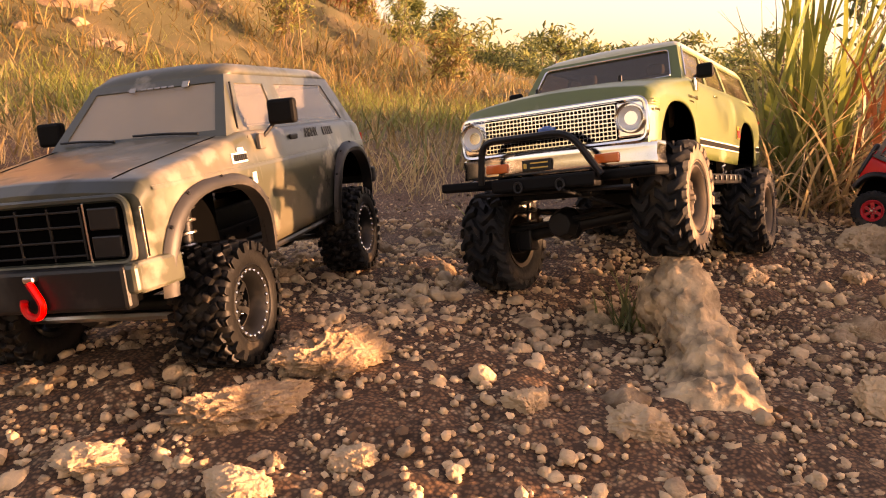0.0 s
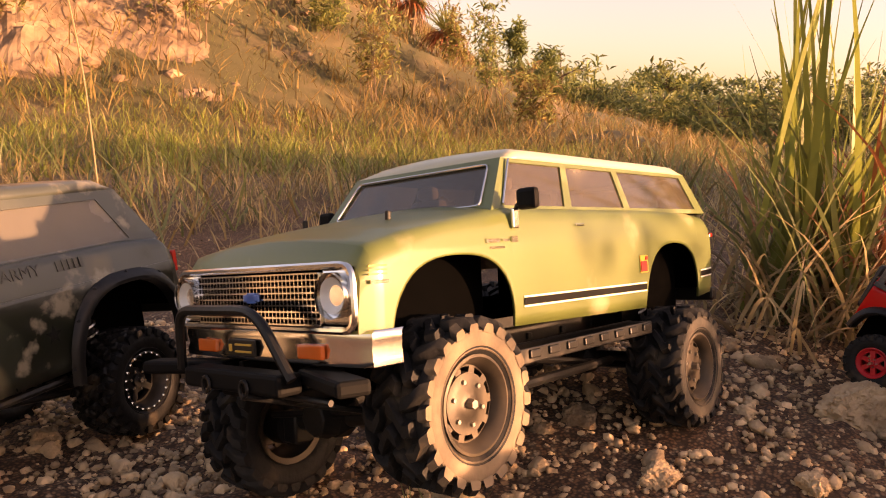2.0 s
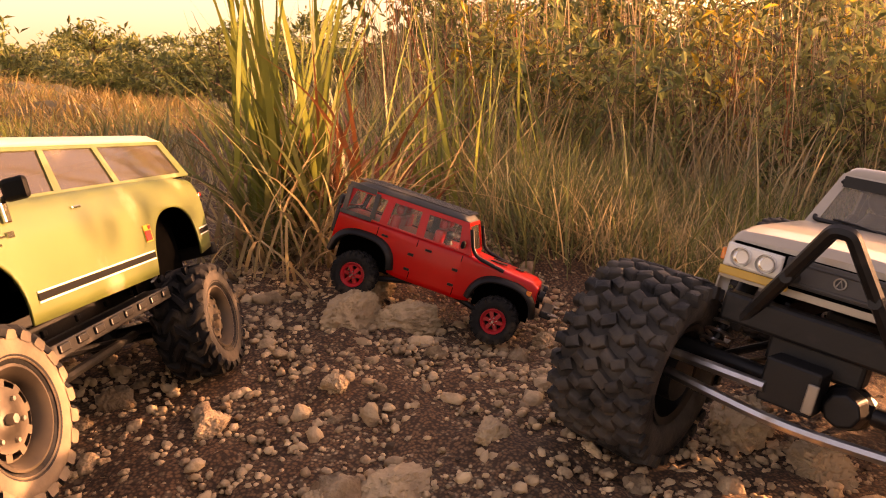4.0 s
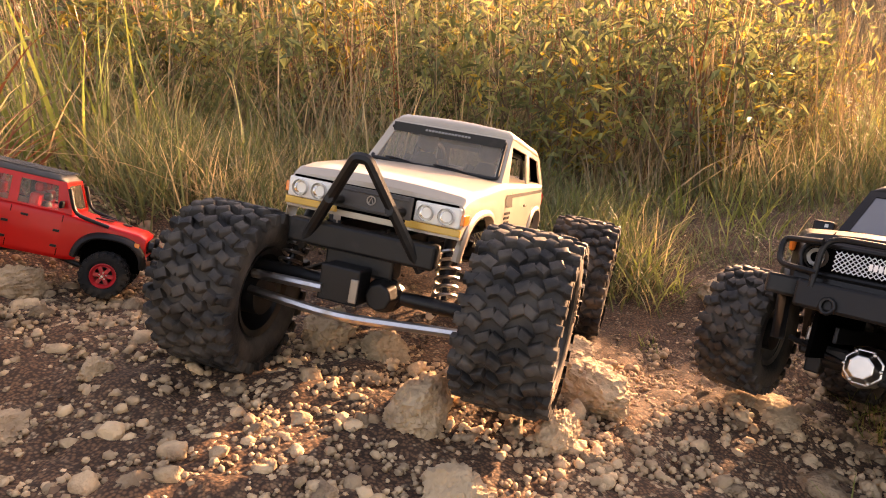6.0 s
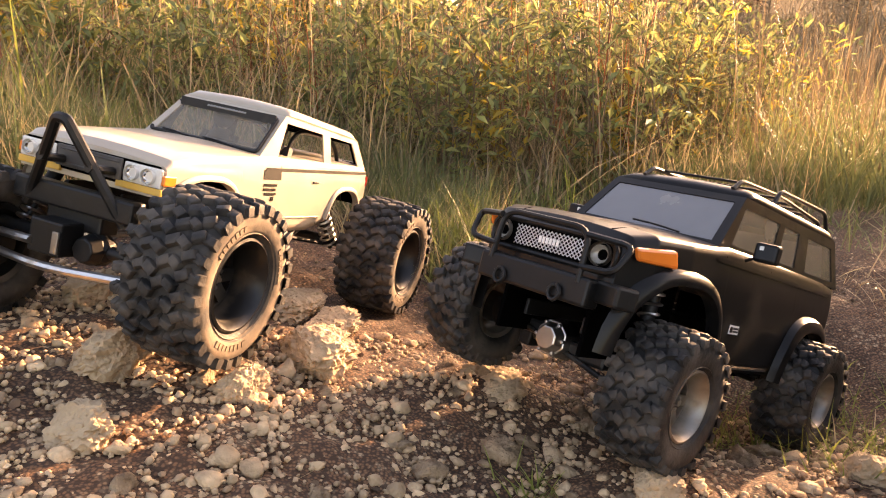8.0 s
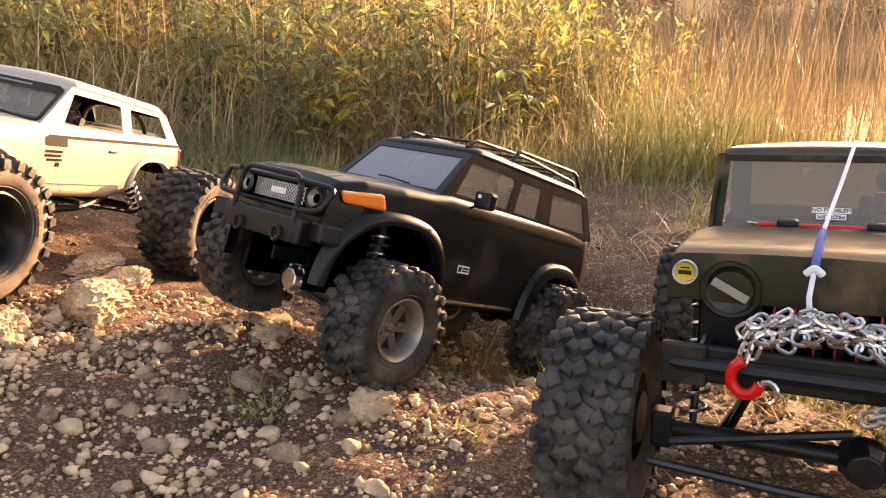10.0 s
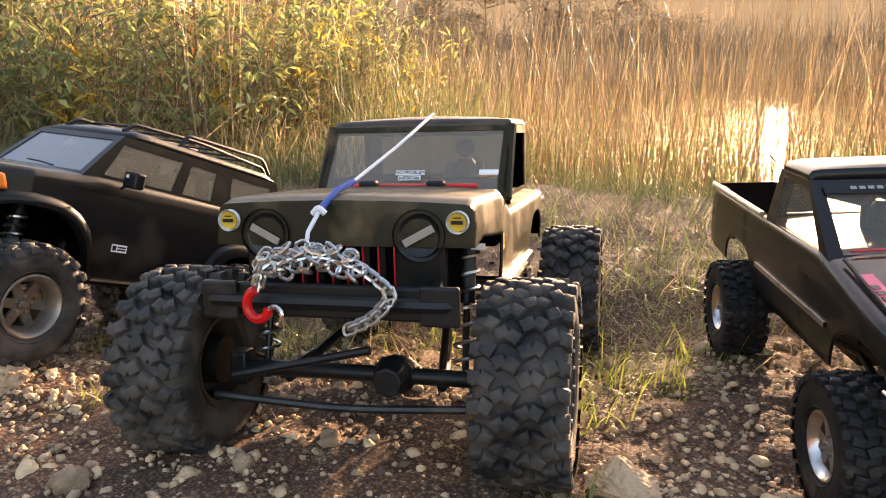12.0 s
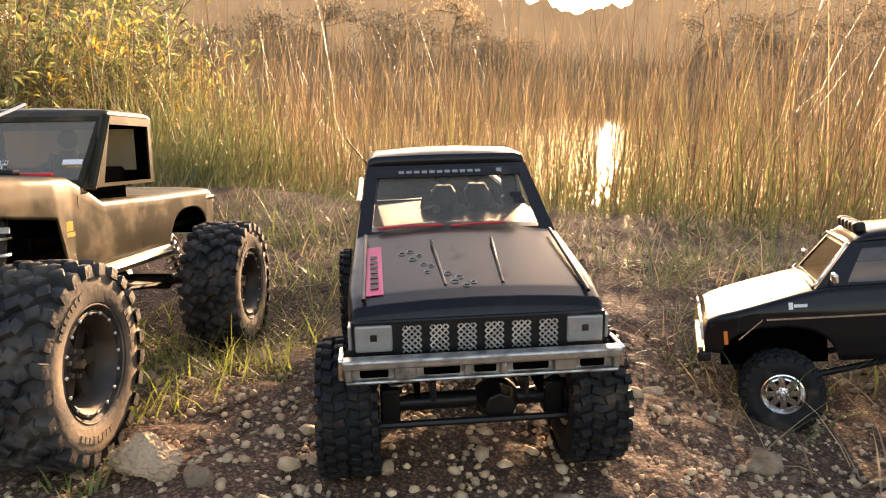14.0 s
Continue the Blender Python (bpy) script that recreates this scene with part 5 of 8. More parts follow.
grass("straw_litter", "trampled dry straw lying among stones", 1500, clear_of_cars(patchy(-40, 8, 0.8, 1.5, 5.0, -0.02)), (0.03, 0.09), (0.0012, 0.0026), M["straw"], 71, lean=(0.7, 1.5), clump=((4, 8), 0.016), segs=3)
grass("bank_grass", "small sunlit grass tufts among stones", 3600, patchy(-40, 8, 0.85, 1.6, 4.0, -0.05), (0.02, 0.075), (0.0012, 0.003), M["reed"], 29, lean=(0.1, 1.1), clump=((4, 9), 0.012), segs=3)
grass("bank_grass", "dry yellow grass litter on stony soil", 2600, patchy(-38, 40, 0.6, 1.5, 6.0, 0.0), (0.015, 0.045), (0.001, 0.0025), M["straw"], 34, lean=(0.9, 1.5), clump=((4, 9), 0.02), segs=3)
grass("pond_reeds", "tall green grass leaning at the pond edge", 1500, patchy(-3, 14, 2.0, 3.0, 2.5, -0.1), (0.08, 0.45), (0.002, 0.006), M["grass"], 36, lean=(0, 0.5), droop=(0.1, 1.0))
grass("pond_reeds", "tall green and straw grass below the shrubs", 1400, patchy(6, 28, 1.8, 2.6, 7.5, -0.1), (0.05, 0.2), (0.002, 0.006), M["grass"], 37, lean=(0, 0.5), droop=(0.1, 1.0))
grass("pond_reeds", "dry straw grass below the shrubs", 1300, band(4, 28, 1.9, 2.9), (0.06, 0.26), (0.002, 0.005), M["straw"], 38, lean=(0, 0.5), droop=(0.1, 1.0))
grass("straw_litter", "scattered dead straw and thin twigs on soil", 4500, lambda r: (r.uniform(-0.4, 1.7), r.uniform(-1.2, 1.5)), (0.015, 0.06), (0.0008, 0.002), M["straw"], 35, lean=(1.35, 1.5), droop=(-0.1, 0.15), segs=3)
for x, y, h in ((1.07, 0.255, 0.06), (1.054, 0.249, 0.045), (1.135, 0.049, 0.05), (1.1, -0.44, 0.05), (1.2, -0.347, 0.05), (1.24, -0.4, 0.07), (0.17, 1.35, 0.09), (1.4, 0.6, 0.04), (1.6, 0.62, 0.12), (1.72, 0.7, 0.14), (0.95, 1.0, 0.04)):
    grass("grass_tuft", "small tuft of green grass among stones", 22, clump_region(x, y, 0.012), (h * 0.5, h), (0.002, 0.004), M["reed"], int(x * 100 + y * 1000), lean=(0.1, 0.9))
grass("grass_tuft", "spiky dark green tuft beside a limestone ridge", 46, clump_region(0.334, 0.845, 0.01), (0.04, 0.085), (0.0025, 0.005), M["grass"], 61, lean=(0.1, 0.8), droop=(0.0, 0.5))
for i in range(24):
    az, d = 17 + i * 2.1, 3.5 + (i * 37 % 11) * 0.14
    x, y = ray_ground(az, d)
    z = max(land1(x, y), -0.24)
    bush("leafy yellow-green shrub with thin brown stems", x, y, 0.34 + 0.052 * d - z + (i * 13 % 7) * 0.055 + 0.016 * i, 0.34, [M["leaf"], M["leaf_dark"], M["leaf_gold"] if i % 3 == 0 else M["leaf_dark"]], 100 + i, stems=9, leaves=720, leaf=(0.045, 0.1), base_z=z - 0.02)
for i, (az, d) in enumerate(((17, 2.9), (15, 3.0), (13.5, 3.1), (12, 3.2), (10.5, 3.25), (9, 3.35), (20, 2.75), (23, 2.6), (16, 3.5), (12, 3.7))):
    x, y = ray_ground(az, d)
    z = max(land1(x, y), -0.24)
    bush("leafy yellow-green shrub with thin brown stems", x, y, 0.42 - z + (i * 5 % 4) * 0.05, 0.3, [M["leaf"], M["leaf_dark"] if i % 4 else M["leaf_gold"]], 150 + i, leaves=520, leaf=(0.03, 0.065), base_z=z - 0.02)
# thin open saplings in front of the shrubs
rs = random.Random(77)
for i in range(46):
    az, d = 13.5 + i * 1.12 + rs.uniform(-0.6, 0.6), rs.uniform(1.95, 3.1) if i % 5 else rs.uniform(2.0, 2.4)
    x, y = ray_ground(az, d)
    z = max(land1(x, y), -0.22)
    tall = rs.uniform(0.3, 0.62) + (0.16 if i % 4 == 0 else 0.0) + 0.06 * (d - 2)
    bush("slender leafy sapling with bare brown stems", x, y, tall - min(z, 0.1) * 0.6, 0.2, [M["leaf"], M["leaf_gold"] if i % 4 == 1 else M["leaf_dark"]], 180 + i, stems=rs.randint(4, 7), leaves=rs.randint(200, 380), leaf=(0.022, 0.06), base_z=z - 0.02, name="sapling")
# thatch palms on the ridge
for i, (az, d) in enumerate(((103, 11.5), (105.5, 12), (107.5, 11.6), (109, 12.3))):
    x, y = ray_ground(az, d)
    root = thing("palm", "shaggy palm with hanging dead fronds on a ridge", "palm", pose(x, y, float(land(x, y)) - 0.05))
    rnd = random.Random(700 + i)
    h = 0.42 + 0.08 * (i % 3)
    bm = bmesh.new()
    tube(bm, [Vector((0, 0, 0)), Vector((0.02, 0, h * 0.6)), Vector((0, 0, h))], [0.05, 0.045, 0.04], 7)
    part("trunk", bm, M["stem"], root)
    for nm, mt, n, lean, dr in (("fronds", "leaf", 90, (0.1, 1.2), (0.2, 1.2)), ("dead_fronds", "rust", 110, (1.2, 2.0), (0.9, 1.5))):
        items = [(rnd.gauss(0, 0.02), rnd.gauss(0, 0.02), h, rnd.uniform(0.28, 0.6), 0.035, rnd.uniform(0, math.tau), rnd.uniform(*lean), rnd.uniform(*dr)) for _ in range(n)]
        o = new(nm, blade_mesh(nm, items, M[mt], 5))
        o.parent = root
# dark columnar pine beyond the mound
for az, d, hh in ((97.5, 21, 3.2), (95.5, 23, 3.0)):
    x, y = ray_ground(az, d)
    tree("dark green columnar pine beyond the mound", x, y, hh, 0.45, int(az * 10), [M["leaf_dark"]], 2600, (0.1, 0.22), z=0.1, trunk=0.1, name="pine")
for i in range(14):
    az, d = 96 + i * 3.1, 8.5 + (i * 5 % 4) * 1.2
    x, y = ray_ground(az, d)
    bush("scrubby golden-brown shrub on a mound", x, y, 0.7 + (i * 3 % 5) * 0.16, 0.5, [M["leaf"], M["leaf_dark"] if i % 2 else M["brush"]], 900 + i, leaves=900, leaf=(0.05, 0.12))
# far bank growth, its colours lightened to hold the haze over the pond
grass("far_reeds", "brown reed bank across the pond, haze in its colour", 7000, band(-52, 34, 24, 29), (0.5, 1.5), (0.02, 0.05), M["far_leaf"], 31, lean=(0, 0.3), droop=(0, 0.6), segs=3)
grass("far_reeds", "tall brush behind the far reed bank, haze in its colour", 9000, band(-52, 34, 29, 36), (1.2, 3.2), (0.03, 0.08), M["far_brush"], 32, lean=(0, 0.45), droop=(0, 0.9), segs=3)
for i in range(30):
    az = -52 + i * 3.0 + (i * 7 % 3) * 0.7
    d = 33 + (i * 29 % 13) * 0.6
    x, y = ray_ground(az, d)
    tree("far bank tree with haze in its pale brown colour", x, y, 3.0 + (i * 17 % 9) * 0.2 - (2.0 if abs(az - SUN_AZ) < 6 else 0), 2.2, 300 + i, [M["far_leaf"]], 1500, (0.14, 0.32), z=-0.1, trunk=0.04)
for i in range(84):
    az = 38 + i * 0.85 + (i * 7 % 3) * 0.5
    d = 24 + (i * 29 % 13) * 1.3
    x, y = ray_ground(az, d)
    tree("distant dark green tree in a low treeline", x, y, 1.7 + (i * 17 % 9) * 0.2 + (1.3 if i % 19 == 3 else 0), 1.5, 500 + i, [M["leaf_dark"], M["leaf"]], 800, (0.17, 0.36), z=0.1, trunk=0.1)


# glowing sheet beyond the pond: sunlit evening haze over far woods painted as emission
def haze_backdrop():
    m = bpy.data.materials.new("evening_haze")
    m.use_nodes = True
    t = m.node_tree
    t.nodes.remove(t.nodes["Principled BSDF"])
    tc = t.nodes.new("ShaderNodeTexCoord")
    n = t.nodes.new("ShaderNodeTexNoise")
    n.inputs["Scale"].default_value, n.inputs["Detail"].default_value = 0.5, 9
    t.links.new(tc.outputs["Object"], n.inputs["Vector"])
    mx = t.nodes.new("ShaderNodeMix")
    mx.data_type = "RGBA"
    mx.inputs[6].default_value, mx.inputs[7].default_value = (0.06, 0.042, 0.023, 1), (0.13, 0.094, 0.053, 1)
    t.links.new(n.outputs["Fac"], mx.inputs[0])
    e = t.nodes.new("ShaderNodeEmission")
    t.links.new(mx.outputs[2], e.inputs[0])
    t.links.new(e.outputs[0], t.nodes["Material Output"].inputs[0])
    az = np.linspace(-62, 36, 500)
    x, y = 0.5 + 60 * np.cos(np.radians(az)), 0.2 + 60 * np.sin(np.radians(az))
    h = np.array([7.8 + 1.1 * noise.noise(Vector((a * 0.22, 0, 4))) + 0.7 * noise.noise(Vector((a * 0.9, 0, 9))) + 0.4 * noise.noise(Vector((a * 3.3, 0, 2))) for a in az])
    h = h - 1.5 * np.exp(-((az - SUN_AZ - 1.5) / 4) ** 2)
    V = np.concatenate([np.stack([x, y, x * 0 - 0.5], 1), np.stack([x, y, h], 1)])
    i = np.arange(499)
    tagged(new("backdrop", raw_mesh("backdrop", V, np.stack([i, i + 1, i + 501, i + 500], 1), m)), "glowing backdrop of hazy golden woods in the far distance", "distance", kind="structure")


haze_backdrop()


# ---- model cars ----
CARS = dict(
    suburban=pose(0.3520, 0.9935, 0.2385, 11.4, -3.4, -119.6),
    camo=pose(-0.0959, 0.8342, 0.1809, 9.3, 0.8, -97.0),
    cream=pose(1.0894, 0.7662, 0.1766, -9.6, -10.8, -159.8),
    offroader=pose(1.3256, 0.2558, 0.0583, -1.7, -19.5, 171.3),
    chain=pose(1.3241, -0.2285, 0.0695, 2.7, -4.6, -174.6),
    pickup=pose(1.3401, -0.6931, 0.0701, 2.8, 0.1, -166.8),
    red=pose(0.7975, 1.1325, 0.2188, -8.3, 18.6, -42.2),
    black=pose(1.4403, -1.1576, 0.0451, 3.9, 9.9, 81.0),
)


def wheels(car, spec, places):
    """places: x, y, z, steer of each wheel's middle."""
    for x, y, z, steer in places:
        make_wheel(car, spec, pose(x, y, z, 0, 0, steer), 1 if y > 0 else -1)


def suburban():
    car = thing("model_car", "pale green toy station wagon, one dusty tyre on a rock", "toy car", CARS["suburban"], "model cars on the bank")
    sh = Shell(top=[(-0.275, 0.085), (-0.27, 0.112), (-0.255, 0.132), (-0.2, 0.138), (0.085, 0.138), (0.105, 0.1355), (0.185, 0.123), (0.216, 0.115), (0.2235, 0.106), (0.225, 0.09)],
               low=[(-0.275, 0.055), (-0.2, 0.048), (0.1, 0.055), (0.19, 0.058), (0.225, 0.06)],
               plan=[(-0.275, 0.088), (-0.26, 0.095), (-0.1, 0.1), (0.15, 0.1), (0.21, 0.098), (0.225, 0.094)],
               section=[(0.04, 0.95), (0.065, 0.985), (0.09, 1.0), (0.11, 1.0), (0.125, 0.97), (0.14, 0.9)],
               arches=[(0.145, 0.05, 0.058, 0.056), (-0.168, 0.046, 0.06, 0.06)], r=0.012, crown=0.006)
    sh.build(car, M["paint_green"])
    cabin(car, 0.097, -0.262, 0.068, -0.242, 0.135, 0.183, 0.0895, 0.078, dict(w=[(0.04, 0.26, 0.03, 0.25), (0.29, 0.53, 0.275, 0.51), (0.56, 0.95, 0.54, 0.95)], v=(0.1, 0.92)), M["paint_green"], M["pane_smoke"], M["roof_green"],
          trim=(M["chrome"], ("windshield",)), r=0.008)
    spec = dict(r=0.055, w=0.05, rim=0.03, lug=0.006, lugs=22, style="zigzag", rubber=M["rubber"], side_mat=M["rubber_dusty"], rim_mat=M["rim_dusty"], spokes=10, spoke_w=0.18, hub=0.62, holes=1, dust_r=0.985, nuts=6, dish=0.35)
    wheels(car, spec, [(0.15, 0.09, 0.014, 0), (0.152, -0.096, -0.018, 0)])
    wheels(car, dict(spec, side_mat=M["rubber_greyed"], dust_r=0.93), [(-0.158, 0.098, -0.008, 0), (-0.157, -0.096, 0.02, 0)])
    axle(car, 0.152, -0.004, 0.075, diff_y=-0.02, tilt=0.15, link_to=0.0)
    axle(car, -0.157, -0.004, 0.08, diff_y=0.0, link_to=-0.02, fwd=-1)
    chassis(car, 0.22, -0.24, 0.035)
    for s in (1, -1):
        shock(car, (0.145, s * 0.062, 0.085), (0.15, s * 0.066, 0.0))
        shock(car, (-0.145, s * 0.062, 0.075), (-0.157, s * 0.07, -0.005))
    return car, sh


def camo():
    car = thing("model_car", "scuffed olive camouflage toy off-road wagon with black fender flares", "toy car", CARS["camo"], "model cars on the bank")
    sh = Shell(top=[(-0.245, 0.07), (-0.24, 0.115), (-0.225, 0.127), (-0.18, 0.13), (0.09, 0.128), (0.125, 0.123), (0.22, 0.108), (0.245, 0.103), (0.252, 0.096), (0.254, 0.07)],
               low=[(-0.245, 0.055), (-0.2, 0.05), (-0.1, 0.03), (0.1, 0.026), (0.2, 0.045), (0.254, 0.05)],
               plan=[(-0.245, 0.09), (-0.23, 0.096), (-0.1, 0.1), (0.15, 0.1), (0.23, 0.096), (0.254, 0.092)],
               section=[(0.02, 0.97), (0.06, 1.0), (0.095, 1.0), (0.1, 0.985), (0.125, 0.93), (0.14, 0.88)],
               arches=[(0.158, 0.02, 0.076, 0.068), (-0.165, 0.015, 0.068, 0.078)], r=0.008, crown=0.004)
    sh.build(car, M["camo"])
    cabin(car, 0.108, -0.23, 0.06, -0.2, 0.126, 0.19, 0.085, 0.066, dict(w=[(0.1, 0.33, 0.06, 0.28), (0.42, 0.9, 0.38, 0.88)], v=(0.1, 0.85)), M["camo"], M["pane_dusty"], r=0.01)
    wheels(car, dict(r=0.051, w=0.046, rim=0.027, lug=0.0045, lugs=24, style="lizard", rubber=M["rubber_clean"], rim_mat=M["black"], spokes=5, spoke_w=0.22, hub=0.45, nuts=6, bolts=22, bolt_r=0.062, nut_mat=M["chrome"], dish=0.55),
           [(0.16, 0.092, -0.006, 0), (-0.16, 0.088, -0.002, 0), (0.16, -0.09, 0.0, 0), (-0.16, -0.09, 0, 0)])
    axle(car, 0.16, -0.003, 0.075, diff_y=-0.02)
    axle(car, -0.16, -0.002, 0.075, diff_y=0, fwd=-1)
    chassis(car, 0.22, -0.22, 0.03)
    return car, sh


def cream():
    car = thing("model_car", "cream white toy rock crawler with huge knobbly tyres", "toy car", CARS["cream"], "model cars on the bank")
    sh = Shell(top=[(-0.283, 0.06), (-0.28, 0.112), (-0.265, 0.118), (0.02, 0.118), (0.05, 0.117), (0.17, 0.109), (0.198, 0.104), (0.207, 0.097), (0.209, 0.07)],
               low=[(-0.283, 0.055), (-0.2, 0.045), (-0.1, 0.022), (0.06, 0.026), (0.12, 0.058), (0.209, 0.064)],
               plan=[(-0.283, 0.086), (-0.25, 0.09), (0.0, 0.093), (0.15, 0.093), (0.209, 0.09)],
               section=[(0.02, 0.96), (0.06, 1.0), (0.094, 1.0), (0.1, 0.985), (0.125, 0.95)],
               arches=[(0.14, 0.036, 0.06, 0.05), (-0.205, 0.03, 0.052, 0.05)], r=0.007, crown=0.004)
    sh.build(car, M["paint_cream"])
    cabin(car, 0.042, -0.27, -0.018, -0.24, 0.114, 0.18, 0.085, 0.077, dict(w=[(0.14, 0.55, 0.04, 0.47), (0.62, 0.92, 0.57, 0.9)], v=(0.08, 0.86)), M["paint_cream"], M["pane_clear"], r=0.01, ztr=0.165)
    wheels(car, dict(r=0.083, w=0.084, rim=0.045, lug=0.0066, lugs=27, style="lizard", rubber=M["rubber_wet"], side_mat=M["rubber_dusty"], rim_mat=M["rim_dark"], spokes=8, nuts=8, dish=0.75, letters=1),
           [(0.216, 0.162, 0.006, 0), (-0.206, 0.172, 0.0, 0), (0.222, -0.129, -0.025, 0), (-0.205, -0.15, 0.02, 0)])
    axle(car, 0.215, 0, 0.13, diff_y=0.03)
    axle(car, -0.205, 0, 0.13, diff_y=0, fwd=-1)
    chassis(car, 0.2, -0.2, 0.05)
    return car, sh


def offroader():
    car = thing("model_car", "satin black toy off-road wagon with roof rack and orange side lamps", "toy car", CARS["offroader"], "model cars on the bank")
    sh = Shell(top=[(-0.286, 0.04), (-0.284, 0.1), (-0.272, 0.135), (-0.22, 0.142), (0.07, 0.14), (0.1, 0.136), (0.2, 0.128), (0.222, 0.122), (0.232, 0.112), (0.234, 0.08)],
               low=[(-0.286, 0.03), (-0.1, 0.012), (0.08, 0.014), (0.15, 0.05), (0.234, 0.07)],
               plan=[(-0.286, 0.088), (-0.262, 0.095), (0.0, 0.1), (0.15, 0.1), (0.2, 0.092), (0.234, 0.075)],
               section=[(0.01, 0.97), (0.05, 1.0), (0.1, 1.0), (0.125, 0.97), (0.145, 0.92)],
               arches=[(0.146, 0.008, 0.077, 0.084), (-0.192, 0.0, 0.066, 0.074)], r=0.009, crown=0.004)
    sh.build(car, M["paint_dark"])
    cabin(car, 0.09, -0.278, 0.036, -0.255, 0.136, 0.206, 0.09, 0.08, dict(w=[(0.07, 0.36, 0.03, 0.35), (0.41, 0.56, 0.4, 0.56), (0.66, 0.95, 0.66, 0.94)], v=(0.12, 0.82)), M["paint_dark"], M["pane_grey"], r=0.01)
    wheels(car, dict(r=0.068, w=0.062, rim=0.034, lug=0.0052, lugs=22, style="lizard", rubber=M["rubber_wet"], rim_mat=M["rim_silver"], spokes=6, nuts=5, dish=0.55),
           [(0.143, 0.103, -0.014, 0), (-0.192, 0.11, -0.004, 0), (0.148, -0.134, 0.012, 0), (-0.192, -0.1, 0.0, 0)])
    axle(car, 0.145, 0.0, 0.07, diff_y=-0.018, diff_mat=M["steel"])
    axle(car, -0.19, 0, 0.08, diff_y=0, fwd=-1)
    chassis(car, 0.2, -0.22, 0.03)
    return car, sh


def chain_car():
    car = thing("model_car", "dark bronze toy open-bed off-roader with a chain over its bumper", "toy car", CARS["chain"], "model cars on the bank")
    sh = Shell(top=[(-0.342, 0.06), (-0.34, 0.11), (-0.32, 0.117), (-0.13, 0.119), (0.0, 0.122), (0.03, 0.136), (0.06, 0.148), (0.2, 0.152), (0.215, 0.148), (0.218, 0.12)],
               low=[(-0.342, 0.05), (-0.1, 0.05), (0.075, 0.055), (0.1, 0.11), (0.19, 0.12), (0.218, 0.115)],
               plan=[(-0.342, 0.095), (-0.3, 0.1), (0.06, 0.102), (0.1, 0.11), (0.218, 0.108)],
               section=[(0.04, 0.97), (0.08, 1.0), (0.13, 1.0), (0.155, 0.97)],
               arches=[(-0.235, 0.04, 0.068, 0.056)], r=0.007, crown=0.003)
    sh.build(car, M["paint_tan"])
    cabin(car, 0.035, -0.132, -0.022, -0.13, 0.135, 0.215, 0.1, 0.1, dict(w=[(0.26, 0.94, 0.1, 0.92)], v=(0.05, 0.88)), M["paint_tan"], M["pane_dusty"], M["rim_dusty"], r=0.006, front=(0.04, 0.96, 0.12, 0.93))
    wheels(car, dict(r=0.084, w=0.07, rim=0.042, lug=0.0064, lugs=24, style="lizard", rubber=M["rubber_wet"], side_mat=M["rubber_dusty"], rim_mat=M["rim_dusty"], spokes=6, nuts=6, bolts=16, dish=0.4, letters=1),
           [(0.182, 0.145, 0.001, 0), (-0.226, 0.15, -0.008, 0), (0.182, -0.16, 0.004, 0), (-0.226, -0.15, 0.0, 0)])
    axle(car, 0.184, 0, 0.12, diff_y=0.03)
    axle(car, -0.223, 0, 0.12, diff_y=0, fwd=-1)
    chassis(car, 0.2, -0.3, 0.06)
    return car, sh


def pickup():
    car = thing("model_car", "glossy black toy pickup truck with chrome front bumper", "toy car", CARS["pickup"], "model cars on the bank")
    sh = Shell(top=[(-0.33, 0.06), (-0.328, 0.122), (0.03, 0.124), (0.055, 0.12), (0.168, 0.1), (0.183, 0.096), (0.188, 0.09), (0.19, 0.066)],
               low=[(-0.33, 0.05), (-0.1, 0.04), (0.1, 0.04), (0.19, 0.052)],
               plan=[(-0.33, 0.092), (-0.3, 0.095), (0.0, 0.097), (0.15, 0.097), (0.19, 0.094)],
               section=[(0.03, 0.97), (0.07, 1.0), (0.1, 0.99), (0.125, 0.94)],
               arches=[(0.134, 0.03, 0.056, 0.052), (-0.19, 0.03, 0.058, 0.052)], r=0.007, crown=0.004)
    sh.build(car, M["paint_black"])
    cabin(car, 0.05, -0.115, -0.035, -0.11, 0.12, 0.184, 0.09, 0.079, dict(w=[(0.12, 0.85, 0.08, 0.85)], v=(0.06, 0.88)), M["paint_black"], M["pane_clear"], r=0.01, front=(0.07, 0.93, 0.07, 0.9), rear=(0.1, 0.9, 0.15, 0.88))
    wheels(car, dict(r=0.056, w=0.045, rim=0.026, lug=0.004, lugs=26, style="block", rubber=M["rubber"], rim_mat=M["steel"], spokes=6, nuts=5, dish=0.3),
           [(0.137, 0.095, 0, 0), (-0.19, 0.095, 0, 0), (0.137, -0.1, 0, 0), (-0.19, -0.095, 0, 0)])
    axle(car, 0.137, 0, 0.075, diff_y=0.02)
    axle(car, -0.19, 0, 0.075, diff_y=0, fwd=-1)
    chassis(car, 0.19, -0.3, 0.03)
    return car, sh


